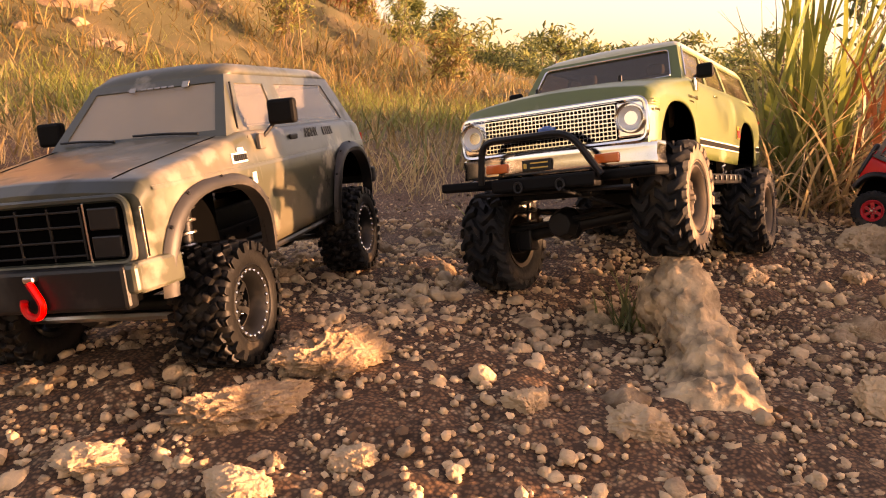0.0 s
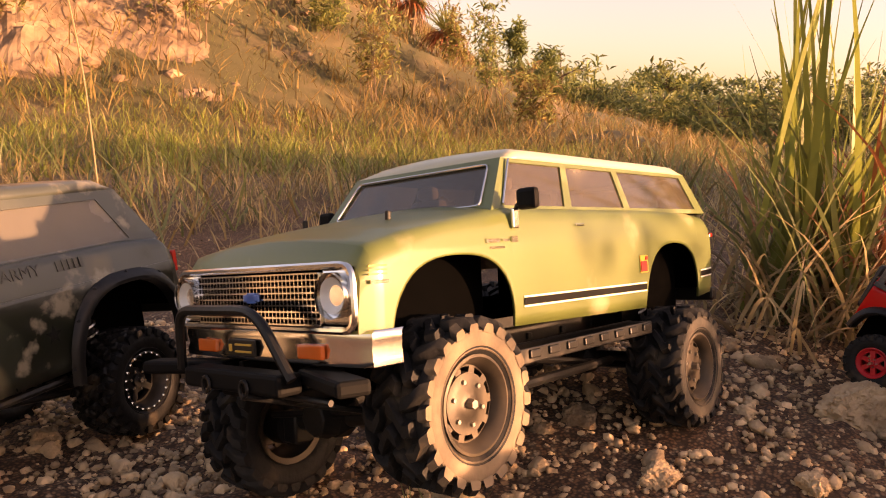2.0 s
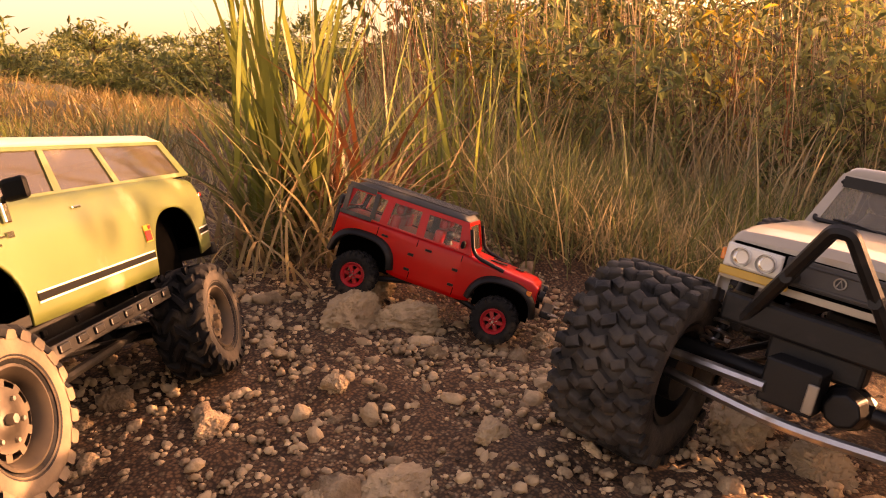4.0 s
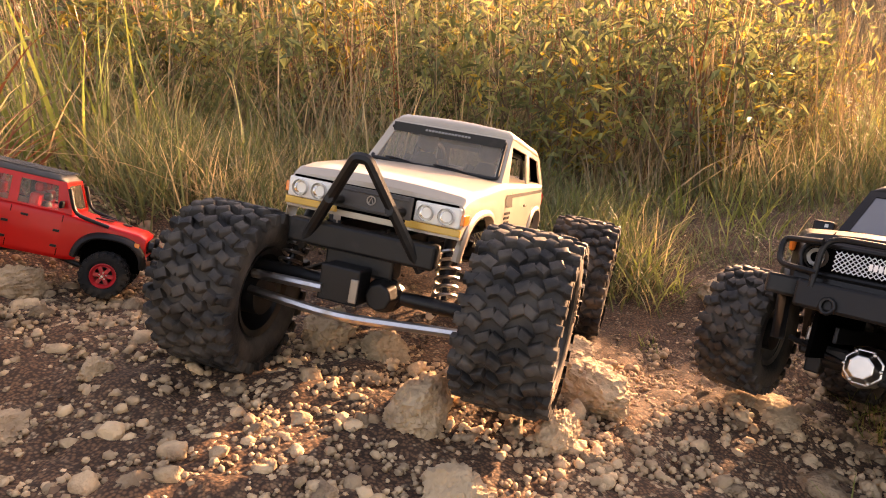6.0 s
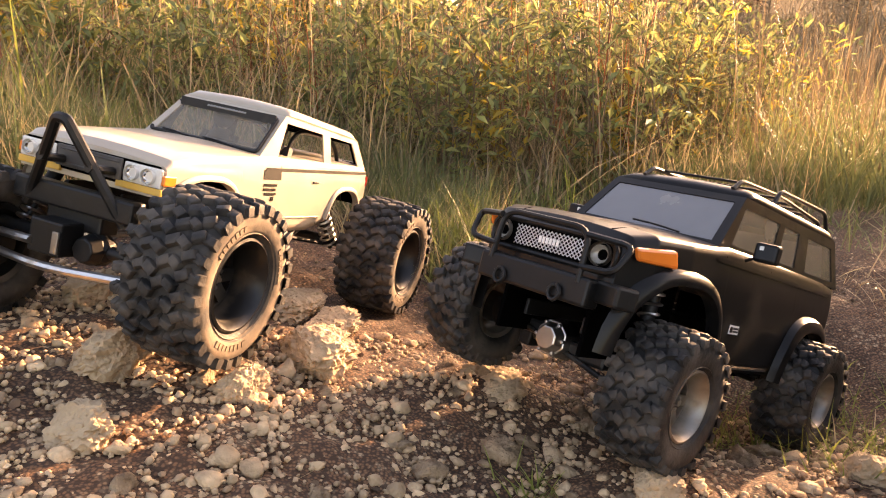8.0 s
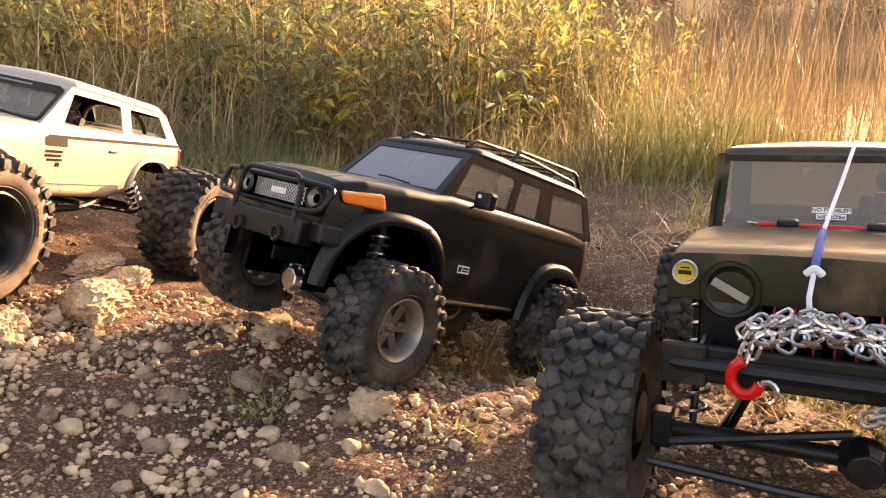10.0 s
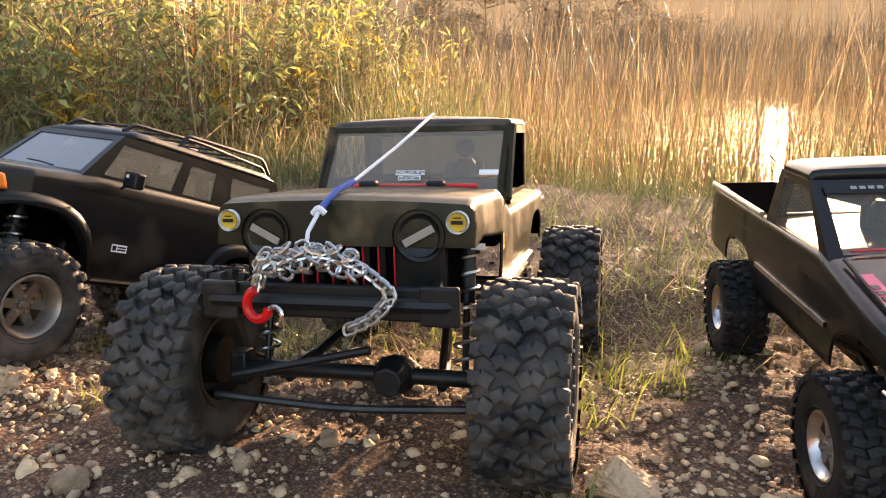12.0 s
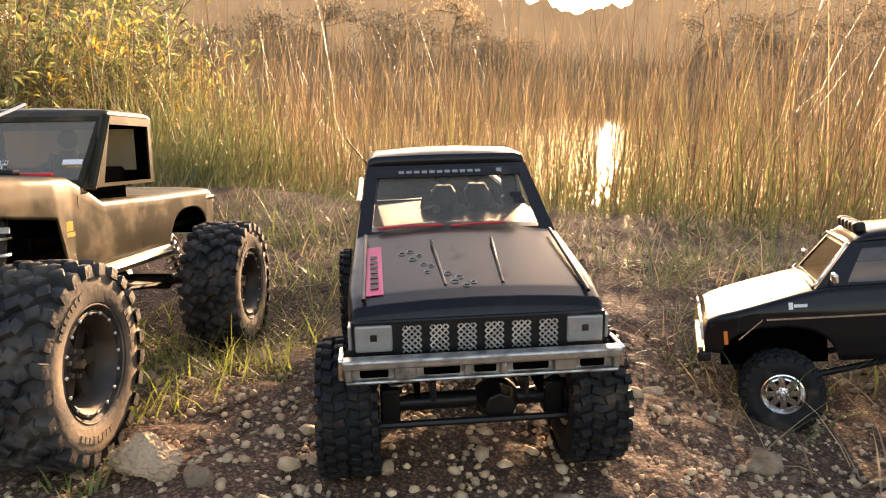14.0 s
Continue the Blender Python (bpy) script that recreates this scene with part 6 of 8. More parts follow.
def red_car():
    car = thing("model_car", "small bright red toy four-door off-roader nosing down a rock", "toy car", CARS["red"], "model cars on the bank")
    sh = Shell(top=[(-0.128, 0.03), (-0.127, 0.056), (0.03, 0.056), (0.045, 0.054), (0.115, 0.048), (0.123, 0.044), (0.125, 0.03)],
               low=[(-0.128, 0.02), (-0.04, 0.002), (0.04, 0.002), (0.125, 0.02)],
               plan=[(-0.128, 0.039), (-0.1, 0.041), (0.03, 0.041), (0.06, 0.037), (0.125, 0.034)],
               section=[(0.0, 0.97), (0.03, 1.0), (0.056, 0.98)],
               arches=[(0.087, 0.0, 0.036, 0.036), (-0.087, 0.0, 0.036, 0.036)], r=0.004, crown=0.002)
    sh.build(car, M["red"])
    cabin(car, 0.04, -0.127, 0.026, -0.12, 0.056, 0.097, 0.041, 0.038, dict(w=[(0.1, 0.36, 0.06, 0.33), (0.42, 0.64, 0.39, 0.62), (0.7, 0.96, 0.68, 0.95)], v=(0.06, 0.84)), M["red"], M["pane_clear"], M["grey"], r=0.006, crown=0.001)
    wheels(car, dict(r=0.0275, w=0.024, rim=0.0145, lug=0.003, lugs=20, style="block", rubber=M["rubber"], rim_mat=M["rim_red"], spokes=6, nuts=5, dish=0.25),
           [(0.087, -0.04, -0.006, 0), (-0.087, -0.04, -0.01, 0), (0.087, 0.04, -0.006, 0), (-0.087, 0.04, -0.01, 0)])
    axle(car, 0.087, -0.006, 0.035, diff_y=0.01, diff_r=0.009)
    axle(car, -0.087, -0.01, 0.035, diff_y=0, fwd=-1, diff_r=0.009)
    return car, sh


def black_wagon():
    k = 0.8
    car = thing("model_car", "black toy off-road wagon with pale sunlit bonnet and chrome wheels", "toy car", CARS["black"], "model cars on the bank")
    S = lambda pts: [tuple(v * k for v in p) for p in pts]
    sh = Shell(top=S([(-0.245, 0.07), (-0.24, 0.115), (-0.225, 0.127), (0.09, 0.126), (0.125, 0.12), (0.22, 0.098), (0.235, 0.092), (0.242, 0.07)]),
               low=S([(-0.245, 0.045), (-0.1, 0.035), (0.1, 0.035), (0.242, 0.05)]),
               plan=S([(-0.245, 0.09), (-0.1, 0.1), (0.2, 0.097), (0.242, 0.09)]),
               section=[(0.02, 0.97), (0.05, 1.0), (0.08, 1.0), (0.11, 0.9)],
               arches=[tuple(v * k for v in a) for a in ((0.155, 0.02, 0.07, 0.06), (-0.16, 0.02, 0.068, 0.06))], r=0.006, crown=0.003)
    sh.build(car, M["paint_black"])
    cabin(car, 0.105 * k, -0.23 * k, 0.06 * k, -0.21 * k, 0.124 * k, 0.186 * k, 0.085 * k, 0.067 * k, dict(w=[(0.1, 0.38, 0.06, 0.34), (0.44, 0.9, 0.4, 0.88)], v=(0.1, 0.86)), M["paint_black"], M["pane_smoke"], r=0.008)
    wheels(car, dict(r=0.0405, w=0.036, rim=0.02, lug=0.003, lugs=26, style="block", rubber=M["rubber"], rim_mat=M["chrome"], spokes=8, nuts=6, dish=0.2),
           [(0.155 * k, 0.08, 0, 0), (-0.155 * k, 0.08, 0, 0), (0.155 * k, -0.08, 0, 0), (-0.155 * k, -0.08, 0, 0)])
    axle(car, 0.155 * k, 0, 0.06, diff_r=0.013)
    axle(car, -0.155 * k, 0, 0.06, fwd=-1, diff_r=0.013)
    return car, sh


CAR = {}
for nm, fn in (("suburban", suburban), ("camo", camo), ("cream", cream), ("offroader", offroader), ("chain", chain_car), ("pickup", pickup), ("red", red_car), ("black", black_wagon)):
    CAR[nm] = fn()


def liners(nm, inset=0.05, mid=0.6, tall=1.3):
    """Near-black sheets added behind the wheel openings, in place of the shade there."""
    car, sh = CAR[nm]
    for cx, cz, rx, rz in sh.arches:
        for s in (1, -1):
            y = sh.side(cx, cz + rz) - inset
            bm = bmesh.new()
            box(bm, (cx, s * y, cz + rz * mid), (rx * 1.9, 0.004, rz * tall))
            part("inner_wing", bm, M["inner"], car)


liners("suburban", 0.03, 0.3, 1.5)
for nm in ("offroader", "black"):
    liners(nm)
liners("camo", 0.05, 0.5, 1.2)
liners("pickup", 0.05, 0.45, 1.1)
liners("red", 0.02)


def repane(nm, kind, mat=None):
    """Other glass in a car's openings, or none where the window stands open."""
    for o in list(CAR[nm][0].children):
        if o.name.split(".")[0] == kind:
            if mat is None:
                bpy.data.objects.remove(o)
            else:
                o.data.materials.clear()
                o.data.materials.append(mat)


repane("camo", "window_pane", M["pane_olive"])
repane("cream", "window_pane")
repane("cream", "windshield", M["pane_tan"])
repane("chain", "window_pane")
repane("offroader", "window_pane", M["pane_tan"])
repane("chain", "windshield", M["pane_tan"])


# ---- fittings of the model cars ----
def flare(car, sh, arch, mat, out=0.007, band=1.22, sides=(1, -1), a0=0, a1=180, bolts=0):
    cx, cz, rx, rz = arch
    for s in sides:
        bm = bmesh.new()
        rows = []
        for i in range(25):
            a = radians(a0 + (a1 - a0) * i / 24)
            ux = math.copysign(abs(math.cos(a)) ** (2 / 2.6), math.cos(a))
            uz = abs(math.sin(a)) ** (2 / 2.6)
            row = []
            for k, o in ((band, 0.0008), (1 + (band - 1) * 0.75, out * 0.7), (1.04, out), (0.995, out * 0.92), (0.985, -0.006)):
                x, z = cx + ux * rx * k, cz + uz * rz * k
                row.append(bm.verts.new((x, s * (sh.side(x, z) + o), z)))
            rows.append(row)
        for p, q in zip(rows, rows[1:]):
            for k in range(4):
                bm.faces.new((p[k], p[k + 1], q[k + 1], q[k]))
        f = part("fender_flare", bm, mat, car, smooth=True)
        if bolts:
            for i in range(bolts):
                nb = bmesh.new()
                a = radians(a0 + (a1 - a0) * (i + 0.5) / bolts)
                ux = math.copysign(abs(math.cos(a)) ** (2 / 2.6), math.cos(a))
                k = 1 + (band - 1) * 0.85
                x, z = cx + ux * rx * k, cz + abs(math.sin(a)) ** (2 / 2.6) * rz * k
                bmesh.ops.create_icosphere(nb, subdivisions=1, radius=0.0018, matrix=Matrix.Translation((x, s * (sh.side(x, z) + out * 0.45), z)))
                part("flare_bolt", nb, M["black"], f)


def solid(car, name, mat, boxes, bevel=0.0015, label=""):
    """One moulded part out of boxes: (centre, size[, turn about z])."""
    bm = bmesh.new()
    for b in boxes:
        box(bm, b[0], b[1], Matrix.Rotation(radians(b[2]), 4, "Z") if len(b) > 2 else None)
    return part(name, bm, mat, car, label, bevel=bevel)


def rods(car, name, mat, lines, r, label="", rounded=True, seg=8):
    bm = bmesh.new()
    for l in lines:
        tube(bm, bend(l) if rounded and len(l) > 2 else l, r, seg)
    return part(name, bm, mat, car, label, smooth=True)


def seam(car, sh, x, z0, z1, sides=(1, -1)):
    """A door gap as a thin dark line pressed on the side."""
    sh.strip(car, "door_gap", M["inner"], x - 0.0005, x + 0.0005, (z0, z0), (z1, z1), lift=0.0003, sides=sides)


def hood_gap(car, sh, x0, x1, y0, y1):
    """The dark line between bonnet and wing on both sides, and along the cowl."""
    for s in (1, -1):
        rods(car, "bonnet_gap", M["inner"], [[(x0 + (x1 - x0) * k / 8, s * (y0 + (y1 - y0) * k / 8), lerp(sh.top, x0 + (x1 - x0) * k / 8) + sh.crown * (1 - ((y0 + (y1 - y0) * k / 8) / (sh.side(x0, lerp(sh.top, x0) - sh.r) - sh.r)) ** 2) + 0.0001) for k in range(9)]], 0.0006, rounded=False, seg=5)


def wiper(car, a, b, mat=None):
    rods(car, "wiper", mat or M["black"], [[a, Vector(a).lerp(Vector(b), 0.5) + Vector((0.001, 0, 0.001)), b]], 0.0011)


def figure(car, x, y, z, k=1.0):
    bm = bmesh.new()
    bmesh.ops.create_icosphere(bm, subdivisions=2, radius=0.011 * k, matrix=Matrix.Translation((x, y, z + 0.045 * k)))
    tube(bm, [(x, y, z), (x, y, z + 0.018 * k), (x, y, z + 0.034 * k)], [0.013 * k, 0.018 * k, 0.008 * k], 10)
    for s in (-1, 1):
        tube(bm, bend([(x, y + s * 0.016 * k, z + 0.028 * k), (x + 0.01 * k, y + s * 0.02 * k, z + 0.01 * k), (x + 0.032 * k, y + s * 0.01 * k, z + 0.016 * k)]), 0.005 * k, 6)
    part("driver_doll", bm, M["figure"], car, smooth=True)


def seats(car, x, y, z, h, mat):
    for s in (-1, 1):
        solid(car, "seat", mat, [((x, s * y, z + h / 2), (0.012, 0.036, h)), ((x + 0.02, s * y, z), (0.045, 0.036, 0.012)), ((x, s * y, z + h + 0.006), (0.01, 0.02, 0.012))], 0.004)


def grille_grid(car, x, y0, y1, z0, z1, ny, nz, t, mat, name="grille", depth=0.003):
    bm = bmesh.new()
    for i in range(ny + 1):
        y = y0 + (y1 - y0) * i / ny
        box(bm, (x, y, (z0 + z1) / 2), (depth, t, z1 - z0))
    for j in range(nz + 1):
        z = z0 + (z1 - z0) * j / nz
        box(bm, (x, (y0 + y1) / 2, z), (depth * 1.2, y1 - y0, t * 1.2))
    return part(name, bm, mat, car)


def lattice(car, x, y0, y1, z0, z1, n, r, mat, name="grille_mesh"):
    """Crossed diagonal wires."""
    bm = bmesh.new()
    w, h = y1 - y0, z1 - z0
    step = w / n
    k = int(n + h / step) + 1
    for i in range(-int(h / step) - 1, n + 1):
        for d in (1, -1):
            a, b = i * step, i * step + h
            lo, hi = max(0, a), min(w, b)
            if hi - lo < step * 0.3:
                continue
            p = (x, y0 + lo, z0 + (lo - a)) if d > 0 else (x, y1 - lo, z0 + (lo - a))
            q = (x, y0 + hi, z0 + (hi - a)) if d > 0 else (x, y1 - hi, z0 + (hi - a))
            tube(bm, [p, q], r, 4)
    return part(name, bm, mat, car)


def fit_suburban():
    car, sh = CAR["suburban"]
    X = 0.225
    solid(car, "grille_panel", M["inner"], [((X + 0.0005, 0, 0.085), (0.002, 0.184, 0.036))])
    grille_grid(car, X + 0.0035, -0.066, 0.066, 0.07, 0.1, 34, 8, 0.0008, M["chrome"], depth=0.003)
    bm = bmesh.new()
    tube(bm, round_quad([Vector((X + 0.003, -0.093, 0.067)), Vector((X + 0.003, 0.093, 0.067)), Vector((X + 0.003, 0.093, 0.104)), Vector((X + 0.003, -0.093, 0.104))], 0.25), 0.0024, 8, closed=True)
    part("grille_surround", bm, M["chrome"], car, smooth=True)
    for s in (1, -1):
        solid(car, "headlight_housing", M["chrome"], [((X + 0.0015, s * 0.0795, 0.086), (0.004, 0.026, 0.032))], 0.002)
        round_lamp(car, (X + 0.005, s * 0.0795, 0.087), (1, 0, 0), 0.0105, M["lens"], M["chrome"])
        solid(car, "turn_signal", M["amber"], [((X + 0.0055, s * 0.056, 0.0545), (0.003, 0.023, 0.0085))], 0.001, "orange turn signal lens")
    solid(car, "blue_emblem", M["blue"], [((X + 0.0065, 0, 0.086), (0.002, 0.009, 0.0068)), ((X + 0.0065, 0, 0.086), (0.002, 0.017, 0.0045))], 0.0008, "small blue cross-shaped emblem")
    bm = bmesh.new()
    rows = []
    for x, y in ((X - 0.026, -0.1), (X - 0.004, -0.099), (X + 0.002, -0.09), (X + 0.005, -0.045), (X + 0.006, 0), (X + 0.005, 0.045), (X + 0.002, 0.09), (X - 0.004, 0.099), (X - 0.026, 0.1)):
        k = 0.4 if abs(y) > 0.095 else 1
        rows.append([bm.verts.new((x - dx * k, y * (1 - 0.01 * (dx > 0.001)), z)) for dx, z in ((0.006, 0.0665), (0.0006, 0.065), (0.0, 0.061), (0.0012, 0.0555), (0.0, 0.05), (0.001, 0.0465), (0.007, 0.0455))])
    for a, b in zip(rows, rows[1:]):
        for k in range(6):
            bm.faces.new((a[k], a[k + 1], b[k + 1], b[k]))
    part("front_bumper", bm, M["chrome"], car, "polished chrome bumper", smooth=True)
    solid(car, "name_plate", M["black"], [((X + 0.0075, -0.012, 0.0545), (0.002, 0.03, 0.011))], 0.0008)
    bars(car, "plate_lettering", M["gold"], [(0.003, 0.0022, 0.018, 0.0012), (0.003, -0.0022, 0.018, 0.0012), (-0.0115, 0, 0.003, 0.0045)], face(X + 0.0088, -0.012, 0.0545, 1, 0, 0))
    # black steel bumper with hoop
    solid(car, "winch_bumper", M["matte"], [((X + 0.018, 0, 0.037), (0.018, 0.104, 0.013)), ((X + 0.008, 0.077, 0.0395), (0.02, 0.07, 0.009), -20), ((X + 0.008, -0.077, 0.0395), (0.02, 0.07, 0.009), 20)], 0.0025)
    solid(car, "skid_plate", M["matte"], [((X - 0.012, 0, 0.026), (0.04, 0.08, 0.008))], 0.003)
    rods(car, "bumper_hoop", M["black"], [[(X + 0.02, -0.066, 0.04), (X + 0.024, -0.06, 0.08), (X + 0.024, 0.03, 0.08), (X + 0.02, 0.056, 0.04)]], 0.0033)
    for y in (-0.022, 0.02):
        bm = bmesh.new()
        tube(bm, [(X + 0.0285, y + 0.004 * math.cos(a), 0.034 + 0.005 * math.sin(a)) for a in np.linspace(0, math.tau, 10)[:-1]], 0.0012, 6, closed=True)
        part("shackle", bm, M["black"], car, smooth=True)
    rods(car, "winch_cable", M["black"], [[(X + 0.03, 0.02, 0.03), (0.16, 0.06, 0.004)], [(X + 0.01, -0.08, 0.03), (X + 0.012, 0.08, 0.028)]], 0.002)
    # side trim
    for x0, x1, a, b in ((0.078, -0.106, 0.071, 0.069), (-0.231, -0.27, 0.0735, 0.075)):
        sh.strip(car, "side_stripe", M["matte"], x0, x1, (a - 0.0024, b - 0.0024), (a + 0.0024, b + 0.0024), label="dark stripe with pale edges")
        for o in (-0.0034, 0.0034):
            sh.strip(car, "stripe_edge", M["white"], x0, x1, (a + o - 0.0006, b + o - 0.0006), (a + o + 0.0006, b + o + 0.0006))
    for s in (1, -1):
        w = face(0.213, s * (sh.side(0.213, 0.098) + 0.0006), 0.098, 0, s, 0)
        bars(car, "fender_badge", M["gold"], [(0, 0.0046, 0.014, 0.0009), (0, 0.0022, 0.014, 0.0009), (0, -0.0002, 0.014, 0.0009)], w)
        bars(car, "fender_badge", M["chrome"], [(0.001, -0.0045, 0.014, 0.0022)], w)
        w = face(0.098, s * (sh.side(0.098, 0.113) + 0.0006), 0.113, 0, s, 0)
        bars(car, "script_badge", M["chrome"], [(-0.012 * s, 0.001, 0.014, 0.0026), (0.002 * s, 0.0012, 0.008, 0.0014), (0.012 * s, 0.0016, 0.007, 0.004), (-0.008 * s, -0.0036, 0.016, 0.0016)], w)
        w = face(-0.1, s * (sh.side(-0.1, 0.089) + 0.0006), 0.089, 0, s, 0)
        bars(car, "door_sticker", M["gold"], [(0, 0, 0.014, 0.015)], w)
        bars(car, "sticker_print", M["rim_red"], [(-0.001, -0.002, 0.011, 0.009), (0.004, 0.005, 0.004, 0.003)], w @ Matrix.Translation((0, 0, 0.0006)))
        mirror(car, (0.079, s * 0.108, 0.142), s, (0.007, 0.017, 0.015), arm=((-0.001, -0.01, -0.004), (-0.002, -0.015, -0.014)))
        rods(car, "window_post", M["chrome"], [[(0.082, s * 0.0888, 0.14), (0.062, s * 0.0805, 0.174)]], 0.001)
        solid(car, "mirror_bracket", M["chrome"], [((0.083, s * 0.099, 0.129), (0.007, 0.003, 0.014))], 0.001)
        solid(car, "body_post", M["black"], [((0.152, s * 0.045, 0.134), (0.0035, 0.0035, 0.009))], 0.001)
        solid(car, "marker_lamp", M["redlens"], [((-0.262, s * (sh.side(-0.262, 0.11) + 0.0005), 0.112), (0.008, 0.002, 0.004))], 0.0006)
        solid(car, "door_handle", M["chrome"], [((-0.002, s * (sh.side(-0.002, 0.124) + 0.0008), 0.124), (0.012, 0.002, 0.002))], 0.0006)
        # rock slider with punched steps
        bx = [((-0.01, s * 0.088, 0.036), (0.2, 0.02, 0.004)), ((-0.01, s * 0.098, 0.033), (0.2, 0.003, 0.011)), ((-0.01, s * 0.078, 0.033), (0.2, 0.003, 0.011))]
        bx += [((0.07 - 0.024 * k, s * 0.099, 0.034), (0.013, 0.005, 0.006), 0) for k in range(8)]
        solid(car, "rock_slider", M["rim_dark"], bx, 0.001)
        rods(car, "slider_link", M["black"], [[(0.09, s * 0.085, 0.01), (-0.12, s * 0.05, 0.0)]], 0.004)
    solid(car, "body_post", M["black"], [((-0.13, 0.0, 0.192), (0.005, 0.005, 0.01))], 0.001)
    seats(car, 0.02, 0.04, 0.1, 0.055, M["seat"])
    rods(car, "tie_rod", M["black"], [[(0.165, -0.08, -0.008), (0.165, 0.08, 0.012)]], 0.003)
    solid(car, "rear_bumper", M["black"], [((-0.277, 0, 0.05), (0.012, 0.18, 0.014))], 0.003)
    solid(car, "inner_floor", M["inner"], [((-0.01, 0, 0.06), (0.42, 0.11, 0.008))], 0)


def fit_camo():
    car, sh = CAR["camo"]
    flare(car, sh, sh.arches[0], M["flare_grey"], 0.006, 1.13, a0=-8, a1=188, bolts=7)
    flare(car, sh, sh.arches[1], M["black"], 0.007, 1.14, a0=-8, a1=188, bolts=7)
    X = 0.254
    hood_gap(car, sh, 0.24, 0.112, 0.066, 0.076)
    solid(car, "grille_panel", M["inner"], [((X + 0.001, 0, 0.072), (0.003, 0.164, 0.042))])
    bx = [((X + 0.003, 0, z), (0.003, 0.1, 0.0016)) for z in (0.057, 0.067, 0.077, 0.087)] + [((X + 0.003, y, 0.072), (0.003, 0.0016, 0.036)) for y in (-0.05, -0.025, 0, 0.025, 0.05)]
    solid(car, "grille", M["black"], bx, 0.0004)
    bm = bmesh.new()
    tube(bm, round_quad([Vector((X + 0.002, y, z)) for y, z in ((-0.084, 0.05), (0.084, 0.05), (0.084, 0.094), (-0.084, 0.094))], 0.2), 0.0028, 8, closed=True)
    part("grille_surround", bm, M["camo"], car, smooth=True)
    for s in (1, -1):
        for z in (0.062, 0.081):
            solid(car, "headlight", M["rim_dark"], [((X + 0.003, s * 0.067, z), (0.004, 0.022, 0.015))], 0.001, "dark rectangular headlight")
        solid(car, "chrome_strip", M["chrome"], [((X + 0.003, s * 0.053, 0.072), (0.003, 0.0015, 0.04))], 0.0003)
        solid(car, "chrome_strip", M["chrome"], [((X - 0.0005, s * 0.0925, 0.07), (0.003, 0.0012, 0.034))], 0.0003)
        mirror(car, (0.062, s * 0.118, 0.142), s, (0.01, 0.026, 0.022), arm=((0.0, -0.012, -0.012), (0.006, -0.018, -0.02)))
        solid(car, "mirror_bracket", M["grey"], [((0.072, s * 0.0985, 0.118), (0.012, 0.004, 0.014))], 0.001)
        solid(car, "door_handle", M["black"], [((-0.008, s * (sh.side(-0.008, 0.118) + 0.001), 0.118), (0.018, 0.003, 0.005))], 0.001)
        rods(car, "vent_window_post", M["black"], [[(0.083, s * 0.0835, 0.131), (0.062, s * 0.0715, 0.172)]], 0.001)
        w = face(-0.06, s * (sh.side(-0.06, 0.119) + 0.0004), 0.1195, 0, s, 0.25)
        lettering(car, "ARMY", 0.014, w @ Matrix.Translation((-0.001, 0, 0)), M["stencil"])
        bars(car, "serial_lettering", M["stencil"], [(0.036 * 1, 0.0, 0.005, 0.009), (0.042, 0, 0.004, 0.009), (0.048, 0, 0.004, 0.009), (0.054, 0, 0.004, 0.009), (0.06, 0, 0.004, 0.009)], w)
        w = face(0.115, s * (sh.side(0.115, 0.107) + 0.0005), 0.107, 0, s, 0.1)
        bars(car, "fender_badge", M["white"], [(0, 0, 0.027, 0.0085), (0.004, 0.006, 0.011, 0.004)], w)
        bars(car, "badge_lettering", M["black"], [(-0.01 + 0.0035 * k, 0, 0.0024, 0.0055) for k in range(7)], w @ Matrix.Translation((0, 0, 0.0006)))
        bars(car, "fender_number", M["white"], [(0, 0, 0.007, 0.01)], face(0.098, s * (sh.side(0.098, 0.088) + 0.0005), 0.088, 0, s, 0))
        bm = bmesh.new()
        pts = [bm.verts.new(((0.0085 if k % 2 == 0 else 0.0035) * math.sin(k * math.pi / 5), (0.0085 if k % 2 == 0 else 0.0035) * math.cos(k * math.pi / 5), 0)) for k in range(10)]
        bm.faces.new(pts)
        bm.transform(face(-0.075, s * (sh.side(-0.075, 0.065) + 0.0006), 0.065, 0, s, 0))
        part("star_emblem", bm, M["black"], car)
        seam(car, sh, 0.087, 0.03, 0.124)
        seam(car, sh, -0.035, 0.03, 0.124)
        solid(car, "tail_lamp", M["redlens"], [((-0.244, s * 0.086, 0.1), (0.006, 0.008, 0.022))], 0.001)
        shock(car, (0.14, s * 0.055, 0.085), (0.16, s * 0.06, 0.0))
        shock(car, (-0.145, s * 0.055, 0.075), (-0.16, s * 0.06, 0.0))
        rods(car, "rock_slider", M["rim_dark"], [[(0.07, s * 0.088, 0.02), (-0.09, s * 0.088, 0.022)]], 0.0035)
        sh.strip(car, "body_crease", M["camo"], 0.24, -0.235, (0.0955, 0.0995), (0.0985, 0.1025), lift=0.0012, sides=(s,))
    bars(car, "windshield_lettering", M["lamp_glass"], [(-0.016 + 0.007 * k, 0, 0.005, 0.0018) for k in range(5)] + [(-0.027, 0, 0.006, 0.005), (0.026, 0.001, 0.0065, 0.0065)],
         face(0.0682, 0.006, 0.1735, 0.8, 0, 0.6))
    wiper(car, (0.109, 0.06, 0.13), (0.106, -0.003, 0.133))
    wiper(car, (0.109, -0.02, 0.13), (0.106, -0.075, 0.133))
